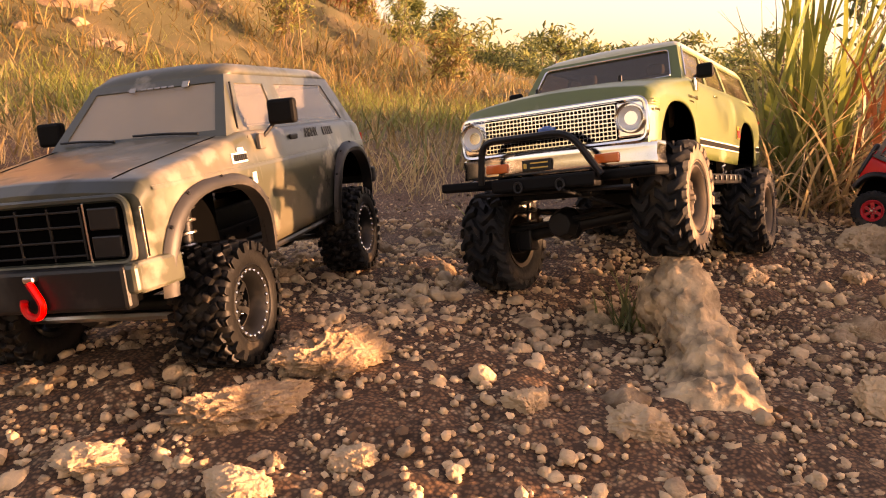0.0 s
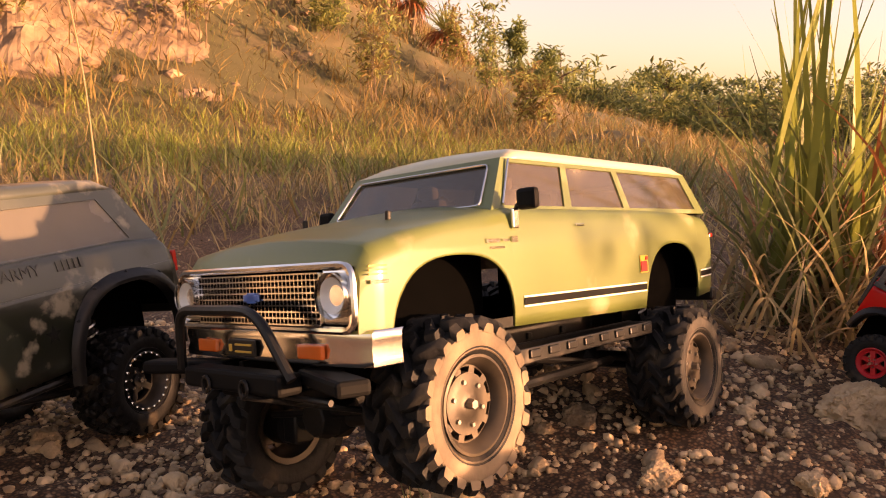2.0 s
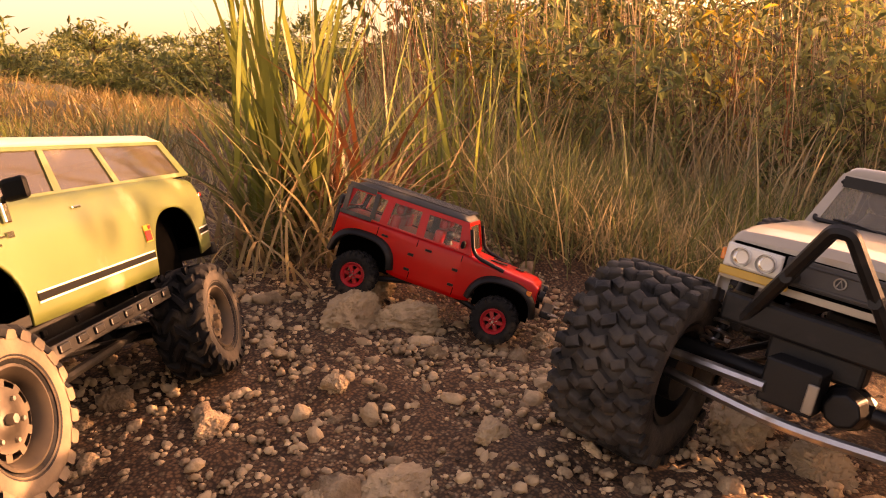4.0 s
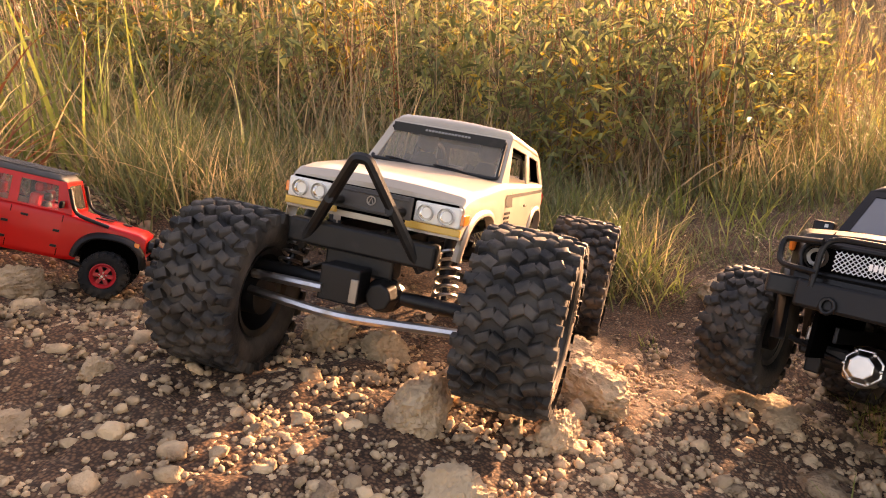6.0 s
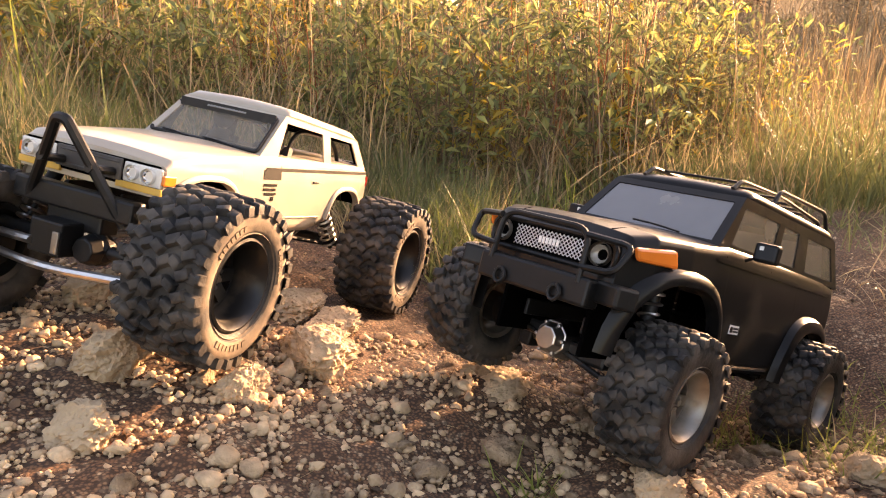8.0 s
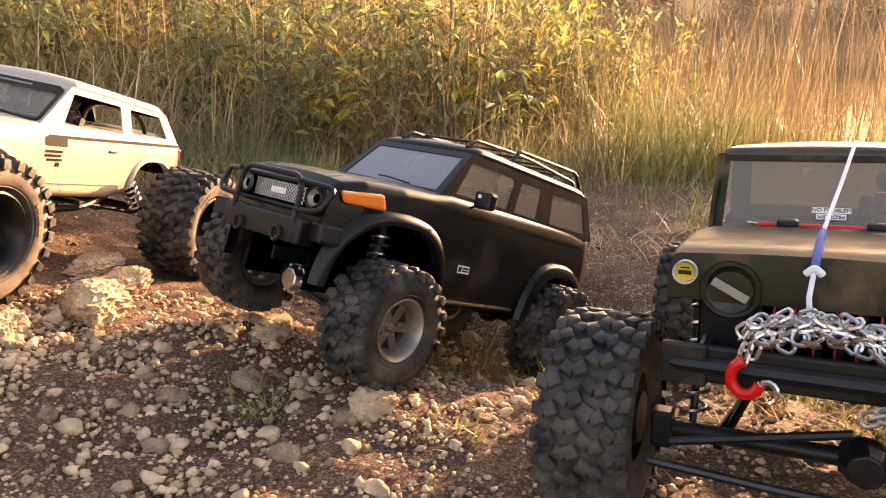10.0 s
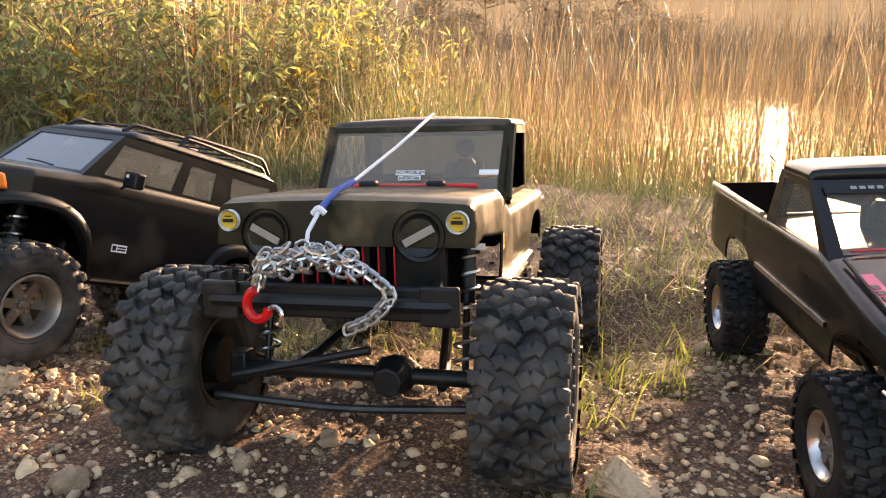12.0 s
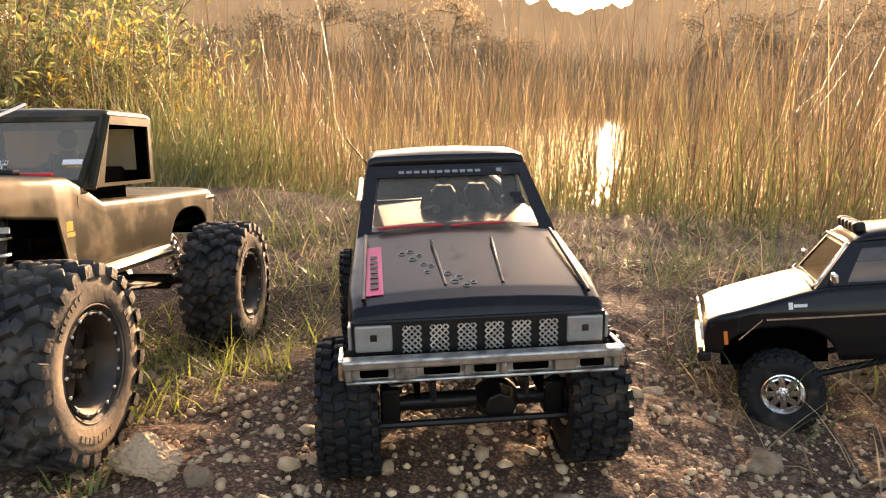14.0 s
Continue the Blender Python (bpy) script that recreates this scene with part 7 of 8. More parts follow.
    # bumper, hook and steering rod
    solid(car, "front_bumper", M["black"], [((X + 0.012, 0, 0.036), (0.012, 0.17, 0.03))], 0.003)
    for s in (1, -1):
        solid(car, "bumper_corner", M["camo"], [((X - 0.008, s * 0.094, 0.041), (0.04, 0.006, 0.022), -s * 14), ((X + 0.008, s * 0.085, 0.041), (0.016, 0.014, 0.02))], 0.003)
    bm = bmesh.new()
    tube(bm, [(X + 0.022, 0.016 + 0.007 * math.cos(a), 0.028 + 0.008 * math.sin(a)) for a in np.linspace(radians(150), radians(390), 12)] + [(X + 0.022, 0.016, 0.044)], 0.0027, 8)
    tagged(part("tow_hook", bm, M["red"], car, smooth=True), "red tow hook")
    solid(car, "shackle_bolt", M["steel"], [((X + 0.02, 0.016, 0.046), (0.006, 0.008, 0.004))], 0.001)
    rods(car, "tie_rod", M["steel"], [[(0.185, -0.085, -0.006), (0.185, 0.075, -0.006)]], 0.0036, "bare steel rod")
    solid(car, "rear_bumper", M["black"], [((-0.252, 0, 0.055), (0.012, 0.2, 0.02))], 0.003)
    rods(car, "aerial", M["straw"], [[(-0.212, 0.035, 0.17), (-0.216, 0.038, 0.3), (-0.208, 0.03, 0.52)]], 0.0009, "long thin yellow aerial wire")
    seats(car, 0.02, 0.04, 0.08, 0.06, M["figure"])


def fit_cream():
    car, sh = CAR["cream"]
    X = 0.209
    solid(car, "grille_panel", M["inner"], [((X + 0.001, 0, 0.083), (0.003, 0.17, 0.026))])
    solid(car, "grille", M["grey"], [((X + 0.003, 0, 0.084), (0.003, 0.082, 0.022)), ((X + 0.004, 0, 0.076), (0.003, 0.07, 0.003)), ((X + 0.004, 0, 0.091), (0.003, 0.075, 0.002))], 0.001)
    bm = bmesh.new()
    tube(bm, [(X + 0.0062, 0.0042 * math.cos(a), 0.085 + 0.0042 * math.sin(a)) for a in np.linspace(0, math.tau, 13)[:-1]], 0.0007, 5, closed=True)
    tube(bm, [(X + 0.0062, -0.0022, 0.0825), (X + 0.0062, 0.0, 0.0878), (X + 0.0062, 0.0022, 0.0825)], 0.0006, 5)
    part("round_emblem", bm, M["rim_silver"], car, smooth=True)
    for s in (1, -1):
        solid(car, "headlight_housing", M["lens"], [((X + 0.002, s * 0.066, 0.084), (0.004, 0.046, 0.02))], 0.002, "silver headlight housing")
        for y in (0.055, 0.075):
            round_lamp(car, (X + 0.0045, s * y, 0.084), (1, 0, 0), 0.0062, M["chrome"], M["lens"])
        solid(car, "amber_band", M["gold"], [((X + 0.002, s * 0.063, 0.0705), (0.004, 0.055, 0.007))], 0.001)
        solid(car, "turn_signal", M["orange"], [((X - 0.006, s * 0.0905, 0.083), (0.018, 0.004, 0.01))], 0.001, "orange corner lamp")
        for x0, x1, a, b in ((0.03, -0.28, 0.103, 0.108),):
            sh.strip(car, "side_stripe", M["matte"], x0, x1, (a - 0.002, b - 0.002), (a + 0.002, b + 0.002), sides=(s,))
            sh.strip(car, "decal_block", M["matte"], 0.035, -0.005, (a - 0.012, a - 0.012), (a - 0.001, a + 0.001), sides=(s,))
        w = face(0.018, s * (sh.side(0.018, 0.078) + 0.0006), 0.079, 0, s, 0)
        bars(car, "decal_lettering", M["matte"], [(0, 0.005, 0.03, 0.003), (-0.005, -0.0005, 0.02, 0.003), (0.01, -0.0005, 0.006, 0.003), (0.002, -0.006, 0.026, 0.003), (0.008 * s, -0.012, 0.006, 0.005)], w)
        solid(car, "door_handle", M["figure"], [((-0.1, s * (sh.side(-0.1, 0.088) + 0.0008), 0.09), (0.016, 0.002, 0.003))], 0.0006)
        seam(car, sh, -0.005, 0.03, 0.108)
        seam(car, sh, -0.125, 0.03, 0.108)
        sh.strip(car, "sill_line", M["paint_cream"], 0.055, -0.13, (0.042, 0.04), (0.0435, 0.0415), lift=0.0014, sides=(s,))
        solid(car, "tail_lamp", M["redlens"], [((-0.281, s * 0.083, 0.095), (0.005, 0.008, 0.016))], 0.001)
        shock(car, (0.175, s * 0.075, 0.06), (0.205, s * 0.085, -0.01), 0.011)
        shock(car, (-0.16, s * 0.07, 0.06), (-0.2, s * 0.085, -0.01), 0.011)
        flare(car, sh, sh.arches[0], M["paint_cream"], 0.004, 1.12, sides=(s,), a0=4, a1=176)
        flare(car, sh, sh.arches[1], M["paint_cream"], 0.004, 1.12, sides=(s,), a0=4, a1=176)
        rods(car, "frame_tube", M["black"], [[(0.18, s * 0.055, 0.05), (0.06, s * 0.06, 0.0), (-0.1, s * 0.06, 0.0), (-0.2, s * 0.055, 0.045)]], 0.005)
        rods(car, "lower_link", M["steel"], [[(0.21, s * 0.075, -0.012), (0.03, s * 0.03, -0.004)]], 0.004)
    # nose hoop, winch and rods
    rods(car, "nose_hoop", M["black"], [[(X + 0.012, -0.062, 0.03), (X + 0.045, -0.006, 0.124), (X + 0.045, 0.006, 0.124), (X + 0.012, 0.062, 0.03)]], 0.0055)
    for s in (-1, 1):
        rods(car, "hoop_brace", M["black"], [[(X + 0.036, s * 0.03, 0.082), (X + 0.002, s * 0.032, 0.08)]], 0.0045)
    solid(car, "front_bumper", M["black"], [((X + 0.01, 0, 0.045), (0.02, 0.15, 0.024)), ((X + 0.0, 0, 0.026), (0.026, 0.07, 0.024))], 0.003)
    solid(car, "servo", M["black"], [((0.235, -0.005, 0.006), (0.03, 0.04, 0.034))], 0.002)
    solid(car, "servo_horn", M["rim_silver"], [((0.253, 0.012, 0.004), (0.003, 0.008, 0.022))], 0.001)
    rods(car, "tie_rod", M["steel"], [[(0.242, -0.098, -0.02), (0.256, 0.0, -0.022), (0.246, 0.122, -0.012)]], 0.0046, "polished steel rod")
    rods(car, "drag_link", M["steel"], [[(0.24, -0.098, -0.004), (0.25, -0.02, 0.0)]], 0.0046, "polished steel rod")
    # black windshield border, wipers, lettering bars
    rods(car, "windshield_border", M["black"], [round_quad([Vector(p) for p in ((0.0375, -0.078, 0.121), (0.0375, 0.078, 0.121), (-0.0095, 0.0715, 0.1645), (-0.0095, -0.0715, 0.1645))], 0.08)], 0.0022, rounded=False)
    solid(car, "sun_strip", M["black"], [((-0.0045, 0, 0.1625), (0.001, 0.142, 0.011))], 0)
    bars(car, "strip_lettering", M["lamp_glass"], [(-0.028 + 0.0042 * k, 0, 0.003, 0.0034) for k in range(14)], face(-0.0032, 0, 0.1632, 0.68, 0, 0.73))
    wiper(car, (0.041, 0.045, 0.1215), (0.037, 0.0, 0.1245))
    wiper(car, (0.041, -0.02, 0.1215), (0.037, -0.06, 0.1245))
    for s in (1, -1):
        rods(car, "roll_bar", M["black"], [[(-0.06, s * 0.06, 0.06), (-0.07, s * 0.06, 0.155), (-0.2, s * 0.06, 0.15), (-0.25, s * 0.06, 0.06)]], 0.003)
    figure(car, -0.06, 0.042, 0.09, 1.35)
    figure(car, -0.06, -0.042, 0.09, 1.35)
    # dashboard and floor near black: the cabin's shade put into their colour
    solid(car, "dashboard", M["inner"], [((0.01, 0, 0.112), (0.03, 0.15, 0.02))], 0.003)
    solid(car, "interior_floor", M["inner"], [((-0.1, 0, 0.08), (0.28, 0.15, 0.006))], 0)


def fit_offroader():
    car, sh = CAR["offroader"]
    flare(car, sh, sh.arches[0], M["paint_dark"], 0.008, 1.16, a0=-2, a1=182)
    flare(car, sh, sh.arches[1], M["paint_dark"], 0.012, 1.24, a0=-2, a1=182)
    X = 0.234
    hood_gap(car, sh, 0.222, 0.1, 0.052, 0.074)
    bm = bmesh.new()
    tube(bm, round_quad([Vector((X + 0.001, y, z)) for y, z in ((-0.072, 0.084), (0.072, 0.084), (0.072, 0.112), (-0.072, 0.112))], 0.45), 0.003, 8, closed=True)
    part("grille_surround", bm, M["paint_dark"], car, smooth=True)
    solid(car, "grille_panel", M["inner"], [((X + 0.0005, 0, 0.098), (0.002, 0.135, 0.026))])
    lattice(car, X + 0.003, -0.042, 0.042, 0.089, 0.108, 18, 0.0005, M["mesh"])
    bars(car, "grille_lettering", M["white"], [(-0.0105 + 0.0042 * k, 0, 0.003, 0.006) for k in range(6)], face(X + 0.0045, 0, 0.0985, 1, 0, 0))
    for s in (1, -1):
        round_lamp(car, (X + 0.003, s * 0.0575, 0.099), (1, s * 0.12, 0), 0.0085, M["lamp_glass"], M["rim_silver"])
        bm = bmesh.new()
        box(bm, (0, 0, 0), (0.05, 0.006, 0.017))
        for v in bm.verts:
            v.co.x += 0.3 * v.co.z
            v.co.z *= 0.7 if v.co.x > 0 else 1.0
        bm.transform(pose(0.203, s * 0.0915, 0.109, 0, 5, -s * 15))
        part("side_lamp", bm, M["orange"], car, "orange wraparound corner lamp", bevel=0.003)
        mirror(car, (0.04, s * 0.118, 0.143), s, (0.014, 0.024, 0.02), M["paint_dark"], arm=((0.0, -0.02, -0.012),))
        solid(car, "mirror_dot", M["lens"], [((0.0475, s * 0.114, 0.147), (0.001, 0.004, 0.004))], 0)
        w = face(0.027, s * (sh.side(0.027, 0.059) + 0.0006), 0.059, 0, s, 0)
        bars(car, "door_badge", M["white"], [(0, 0, 0.022, 0.0095)], w)
        bars(car, "badge_lettering", M["black"], [(-0.0075, 0, 0.005, 0.006), (0.003, 0.0016, 0.012, 0.002), (0.003, -0.0016, 0.012, 0.002)], w @ Matrix.Translation((0, 0, 0.0006)))
        seam(car, sh, 0.078, 0.018, 0.13, (s,))
        seam(car, sh, -0.04, 0.018, 0.13, (s,))
        sh.strip(car, "sill_trim", M["steel"], 0.07, -0.1, (0.0165, 0.0165), (0.0185, 0.0185), lift=0.0012, sides=(s,))
        sh.strip(car, "beltline_crease", M["paint_dark"], 0.1, -0.25, (0.122, 0.122), (0.126, 0.126), lift=0.0016, sides=(s,))
        # roof rack
        rods(car, "roof_rack_rail", M["black"], [[(0.02, s * 0.055, 0.205), (0.005, s * 0.055, 0.217), (-0.1, s * 0.057, 0.222), (-0.24, s * 0.057, 0.216), (-0.252, s * 0.057, 0.204)]], 0.0026)
        rods(car, "roof_rack_rail", M["black"], [[(-0.06, s * 0.068, 0.205), (-0.072, s * 0.068, 0.224), (-0.225, s * 0.068, 0.228), (-0.246, s * 0.068, 0.207)]], 0.0026)
        shock(car, (0.135, s * 0.062, 0.09), (0.146, s * 0.066, 0.005), 0.0095)
        shock(car, (-0.15, s * 0.06, 0.08), (-0.17, s * 0.066, 0.0), 0.0095)
        solid(car, "knuckle", M["steel"], [((0.145, s * 0.07, 0.02 if s < 0 else -0.012), (0.014, 0.012, 0.022))], 0.002)
    for k in range(6):
        rods(car, "rack_slat", M["black"], [[(-0.02 - 0.038 * k, -0.057, 0.219), (-0.02 - 0.038 * k, 0.057, 0.219)]], 0.0016)
    # bull bar and bumper
    rods(car, "bull_bar", M["black"], [[(X + 0.018, -0.052, 0.07), (X + 0.016, -0.05, 0.118), (X + 0.016, 0.05, 0.118), (X + 0.018, 0.052, 0.07)],
                                       [(X + 0.018, -0.05, 0.084), (X + 0.018, -0.085, 0.086), (X + 0.006, -0.09, 0.112), (X + 0.02, -0.05, 0.113)],
                                       [(X + 0.018, 0.05, 0.084), (X + 0.018, 0.085, 0.086), (X + 0.006, 0.09, 0.112), (X + 0.02, 0.05, 0.113)]], 0.003)
    solid(car, "front_bumper", M["black"], [((X + 0.008, 0, 0.063), (0.022, 0.13, 0.026)), ((X - 0.002, 0.078, 0.067), (0.024, 0.04, 0.02), -22), ((X - 0.002, -0.078, 0.067), (0.024, 0.04, 0.02), 22)], 0.003)
    for y in (-0.033, 0.033):
        bm = bmesh.new()
        tube(bm, [(X + 0.022, y + 0.006 * math.cos(a), 0.056 + 0.007 * math.sin(a)) for a in np.linspace(0, math.tau, 10)[:-1]], 0.002, 6, closed=True)
        part("shackle", bm, M["black"], car, smooth=True)
    bm = bmesh.new()
    bmesh.ops.create_cone(bm, segments=8, radius1=0.021, radius2=0.019, depth=0.03, cap_ends=True, matrix=pose(0.166, -0.01, 0.006, 0, 90, 0) @ Matrix.Rotation(radians(22.5), 4, "Z"))
    bmesh.ops.create_cone(bm, segments=8, radius1=0.0175, radius2=0.012, depth=0.01, cap_ends=True, matrix=pose(0.185, -0.01, 0.006, 0, 90, 0) @ Matrix.Rotation(radians(22.5), 4, "Z"))
    for a in range(6):
        bmesh.ops.create_cone(bm, segments=6, radius1=0.0024, radius2=0.0022, depth=0.005, cap_ends=True, matrix=pose(0.183, -0.01 + 0.0165 * math.cos(a * math.pi / 3), 0.006 + 0.0165 * math.sin(a * math.pi / 3), 0, 90, 0))
    part("differential_cover", bm, M["steel"], car, "bright alloy differential cover", bevel=0.0015)
    solid(car, "axle_housing", M["black"], [((0.16, 0.026, 0.0), (0.022, 0.05, 0.018)), ((0.16, -0.05, 0.01), (0.02, 0.05, 0.016))], 0.004)
    rods(car, "tie_rod", M["black"], [[(0.17, -0.085, 0.016), (0.172, 0.075, -0.02)]], 0.003)
    wiper(car, (0.1, 0.05, 0.142), (0.092, -0.01, 0.146))
    seats(car, -0.02, 0.04, 0.09, 0.06, M["figure"])


def chain_link(p, q, roll, r=0.0042, t=0.0014):
    d = Vector(q) - Vector(p)
    m = Matrix.Translation((Vector(p) + Vector(q)) / 2) @ d.to_track_quat("X", "Z").to_matrix().to_4x4() @ Matrix.Rotation(roll, 4, "X")
    bm = bmesh.new()
    h = d.length / 2
    pts = [(h * 0.9 * (1 if math.cos(a) > 0 else -1) + r * 0.7 * math.cos(a), r * math.sin(a), 0) for a in np.linspace(0.15, math.tau + 0.15, 15)[:-1]]
    tube(bm, pts, t, 5, closed=True)
    bm.transform(m)
    return bm


def fit_chain():
    car, sh = CAR["chain"]
    X = 0.218
    # grille block with slots and round lamps
    solid(car, "grille", M["paint_dark"], [((X - 0.012, 0, 0.098), (0.018, 0.17, 0.085))], 0.006)
    for k in range(7):
        solid(car, "grille_slot", M["inner"], [((X - 0.002, -0.039 + 0.013 * k, 0.097), (0.003, 0.0065, 0.06))], 0.002)
        solid(car, "slot_liner", M["rim_red"], [((X - 0.0026, -0.039 + 0.013 * k + 0.0042, 0.105), (0.003, 0.0012, 0.05))], 0)
    for s in (1, -1):
        round_lamp(car, (X - 0.001, s * 0.064, 0.124), (1, 0, 0), 0.0165, M["rim_dark"], M["black"])
        o = solid(car, "tape_bar", M["lamp_glass"], [((X + 0.0025, s * 0.064, 0.124), (0.001, 0.027, 0.0062), 0)], 0.0005, "pale tape bar across a lamp")
        o.matrix_local = Matrix.Translation((X, s * 0.064, 0.124)) @ Matrix.Rotation(radians(28 * (-1 if s < 0 else 1)), 4, "X") @ Matrix.Translation((-X, -s * 0.064, -0.124))
        round_lamp(car, (X + 0.001, s * 0.095, 0.135), (1, 0, 0), 0.007, M["yellow"], M["white"], "marker_disc")
        bars(car, "disc_lettering", M["black"], [(0, 0, 0.009, 0.003), (0, 0.0035, 0.006, 0.001)], face(X + 0.0045, s * 0.095, 0.135, 1, 0, 0))
        # fender underside and apron
        solid(car, "fender_apron", M["inner"], [((0.16, s * 0.084, 0.1), (0.1, 0.003, 0.07))], 0)
        shock(car, (0.15, s * 0.088, 0.12), (0.18, s * 0.09, 0.0), 0.01)
        shock(car, (-0.19, s * 0.075, 0.08), (-0.22, s * 0.09, 0.0), 0.01)
        bars(car, "shock_label", M["white"], [(0, 0, 0.012, 0.005)], face(0.163, s * 0.099, 0.108, 1, 0, 0))
        seam(car, sh, 0.05, 0.06, 0.13, (s,))
        seam(car, sh, -0.09, 0.06, 0.1, (s,))
        w = face(0.075, s * (sh.side(0.075, 0.1) + 0.0006), 0.1, 0, s, 0)
        bars(car, "side_lettering", M["gold"], [(0, -0.006, 0.018, 0.004), (0, 0.002, 0.012, 0.009)], w)
        rods(car, "rock_slider", M["steel"], [[(0.09, s * 0.1, 0.048), (-0.16, s * 0.1, 0.048)]], 0.007)
        rods(car, "lower_link", M["black"], [[(0.18, s * 0.07, -0.01), (0.0, s * 0.035, 0.03)], [(-0.22, s * 0.07, -0.01), (-0.04, s * 0.035, 0.03)]], 0.0045)
        solid(car, "bed_rail", M["paint_tan"], [((-0.22, s * 0.094, 0.104), (0.23, 0.012, 0.006))], 0.002)
        rods(car, "cab_pillar", M["paint_tan"], [[(0.02, s * 0.101, 0.135), (-0.022, s * 0.1, 0.208)]], 0.005)
    # bumper, rods, hook
    rods(car, "front_bumper", M["black"], [[(X + 0.03, -0.1, 0.077), (X + 0.034, -0.09, 0.077), (X + 0.034, 0.09, 0.077), (X + 0.03, 0.1, 0.077)]], 0.006)
    solid(car, "bumper_plate", M["black"], [((X + 0.028, 0, 0.077), (0.008, 0.2, 0.026))], 0.002)
    for s in (1, -1):
        solid(car, "bumper_end", M["black"], [((X + 0.034, s * 0.088, 0.077), (0.006, 0.03, 0.03))], 0.002)
        rods(car, "bumper_stay", M["black"], [[(X + 0.03, s * 0.08, 0.075), (X - 0.03, s * 0.075, 0.095)]], 0.0045)
    rods(car, "tie_rod", M["rim_dark"], [[(0.225, -0.115, -0.012), (0.228, 0.0, -0.016), (0.225, 0.11, -0.01)]], 0.0036)
    rods(car, "drag_link", M["black"], [[(0.22, -0.1, 0.004), (0.215, 0.02, 0.03)]], 0.0036)
    bm = bmesh.new()
    tube(bm, [(X + 0.052, -0.047 + 0.009 * math.cos(a), 0.078 + 0.011 * math.sin(a)) for a in np.linspace(radians(100), radians(345), 14)], 0.0038, 8)
    tagged(part("tow_hook", bm, M["red"], car, smooth=True), "red tow hook")
    bm = bmesh.new()
    tube(bm, [(X + 0.052, -0.034 + 0.006 * math.cos(a), 0.07 + 0.007 * math.sin(a)) for a in np.linspace(radians(-70), radians(200), 12)], 0.002, 6)
    part("shackle", bm, M["chrome"], car, smooth=True)
    # windshield stickers, wipers, red bar, interior
    n = Vector((0.08, 0, 0.057)).normalized()

    def ws(y, t):
        return Vector((0.035 - 0.057 * t, y, 0.135 + 0.074 * t)) + n * 0.0016
    p = ws(-0.001, 0.31)
    w = face(*p, *n)
    bars(car, "sticker", M["white"], [(0, 0.003, 0.032, 0.0055), (0, -0.0035, 0.024, 0.0055)], w)
    lettering(car, "NO PROBLEM", 0.0052, w @ Matrix.Translation((0, 0.003, 0.0007)), M["black"])
    lettering(car, "PROBLEM", 0.0052, w @ Matrix.Translation((0, -0.0035, 0.0007)) @ Matrix.Rotation(math.pi, 4, "Z"), M["black"])
    bars(car, "sticker", M["white"], [(0.083, 0.003, 0.02, 0.006)], w)
    for s in (1, -1):
        wiper(car, ws(s * 0.04 + 0.03, 0.1), ws(s * 0.04 - 0.03, 0.17), M["steel"])
        solid(car, "hood_catch", M["black"], [((0.05, s * 0.035, 0.152), (0.014, 0.018, 0.008))], 0.003)
    rods(car, "cowl_bar", M["red"], [[(0.042, -0.06, 0.149), (0.042, 0.075, 0.149)]], 0.0028, "red bar along the cowl")
    # near-black block added to stand in for the shaded inside of the cab
    solid(car, "interior_block", M["inner"], [((-0.03, 0, 0.12), (0.1, 0.18, 0.07))], 0.004)
    figure(car, -0.045, 0.045, 0.14, 1.0)
    solid(car, "bed_floor", M["inner"], [((-0.22, 0, 0.075), (0.22, 0.18, 0.006))], 0)
    # separate chain and cord over the front
    base = CARS["chain"]
    ch = thing("chain", "silver steel chain draped over a black bumper", "chain", base)
    path = bend([(X + 0.047, -0.05, 0.088), (X + 0.045, -0.045, 0.108), (X + 0.04, 0.0, 0.116), (X + 0.042, 0.03, 0.108), (X + 0.047, 0.058, 0.088), (X + 0.05, 0.042, 0.07), (X + 0.05, 0.02, 0.06)], 6)
    # even steps along the draped line, doubled on the top run
    L = [0.0]
    for a, b in zip(path, path[1:]):
        L.append(L[-1] + (b - a).length)

    def on(d):
        for i in range(len(path) - 1):
            if d <= L[i + 1]:
                return path[i].lerp(path[i + 1], (d - L[i]) / max(L[i + 1] - L[i], 1e-6))
        return path[-1]
    step = 0.0048
    k = int(L[-1] / step)
    for i in range(k):
        part("link", chain_link(on(i * step), on((i + 1) * step), (i % 2) * math.pi / 2 + 0.4), M["steel"], ch)
        if 2 < i < k * 0.55:
            for j in (0, 1, 2):
                o = Vector((0.004 - 0.004 * j, 0.002 - 0.004 * j + 0.002 * math.sin(i * 2.1 + j), (-0.0065, 0.0045, -0.002)[j] + 0.0025 * math.sin(i * 1.7 + j)))
                part("link", chain_link(on(i * step) + o, on((i + 1) * step) + o + Vector((0.001, 0, 0.003 * math.cos(i * 2.3 + j))), (i % 2) * math.pi / 2 - 0.5 + j), M["steel"], ch)
    co = thing("cord", "white cord with a blue sleeve from roof to bumper", "cord", base)
    a, b, c = Vector((-0.022, 0.015, 0.222)), Vector((0.165, -0.008, 0.162)), Vector((X + 0.01, -0.012, 0.145))
    rods(co, "upper_cord", M["cord_white"], [[a, a.lerp(b, 0.5) + Vector((0, 0, -0.002)), b]], 0.0016, rounded=False)
    rods(co, "sleeve", M["cord_blue"], [[b, b.lerp(c, 0.5) + Vector((0, 0, 0.004)), c]], 0.0028, "blue woven sleeve", rounded=False)
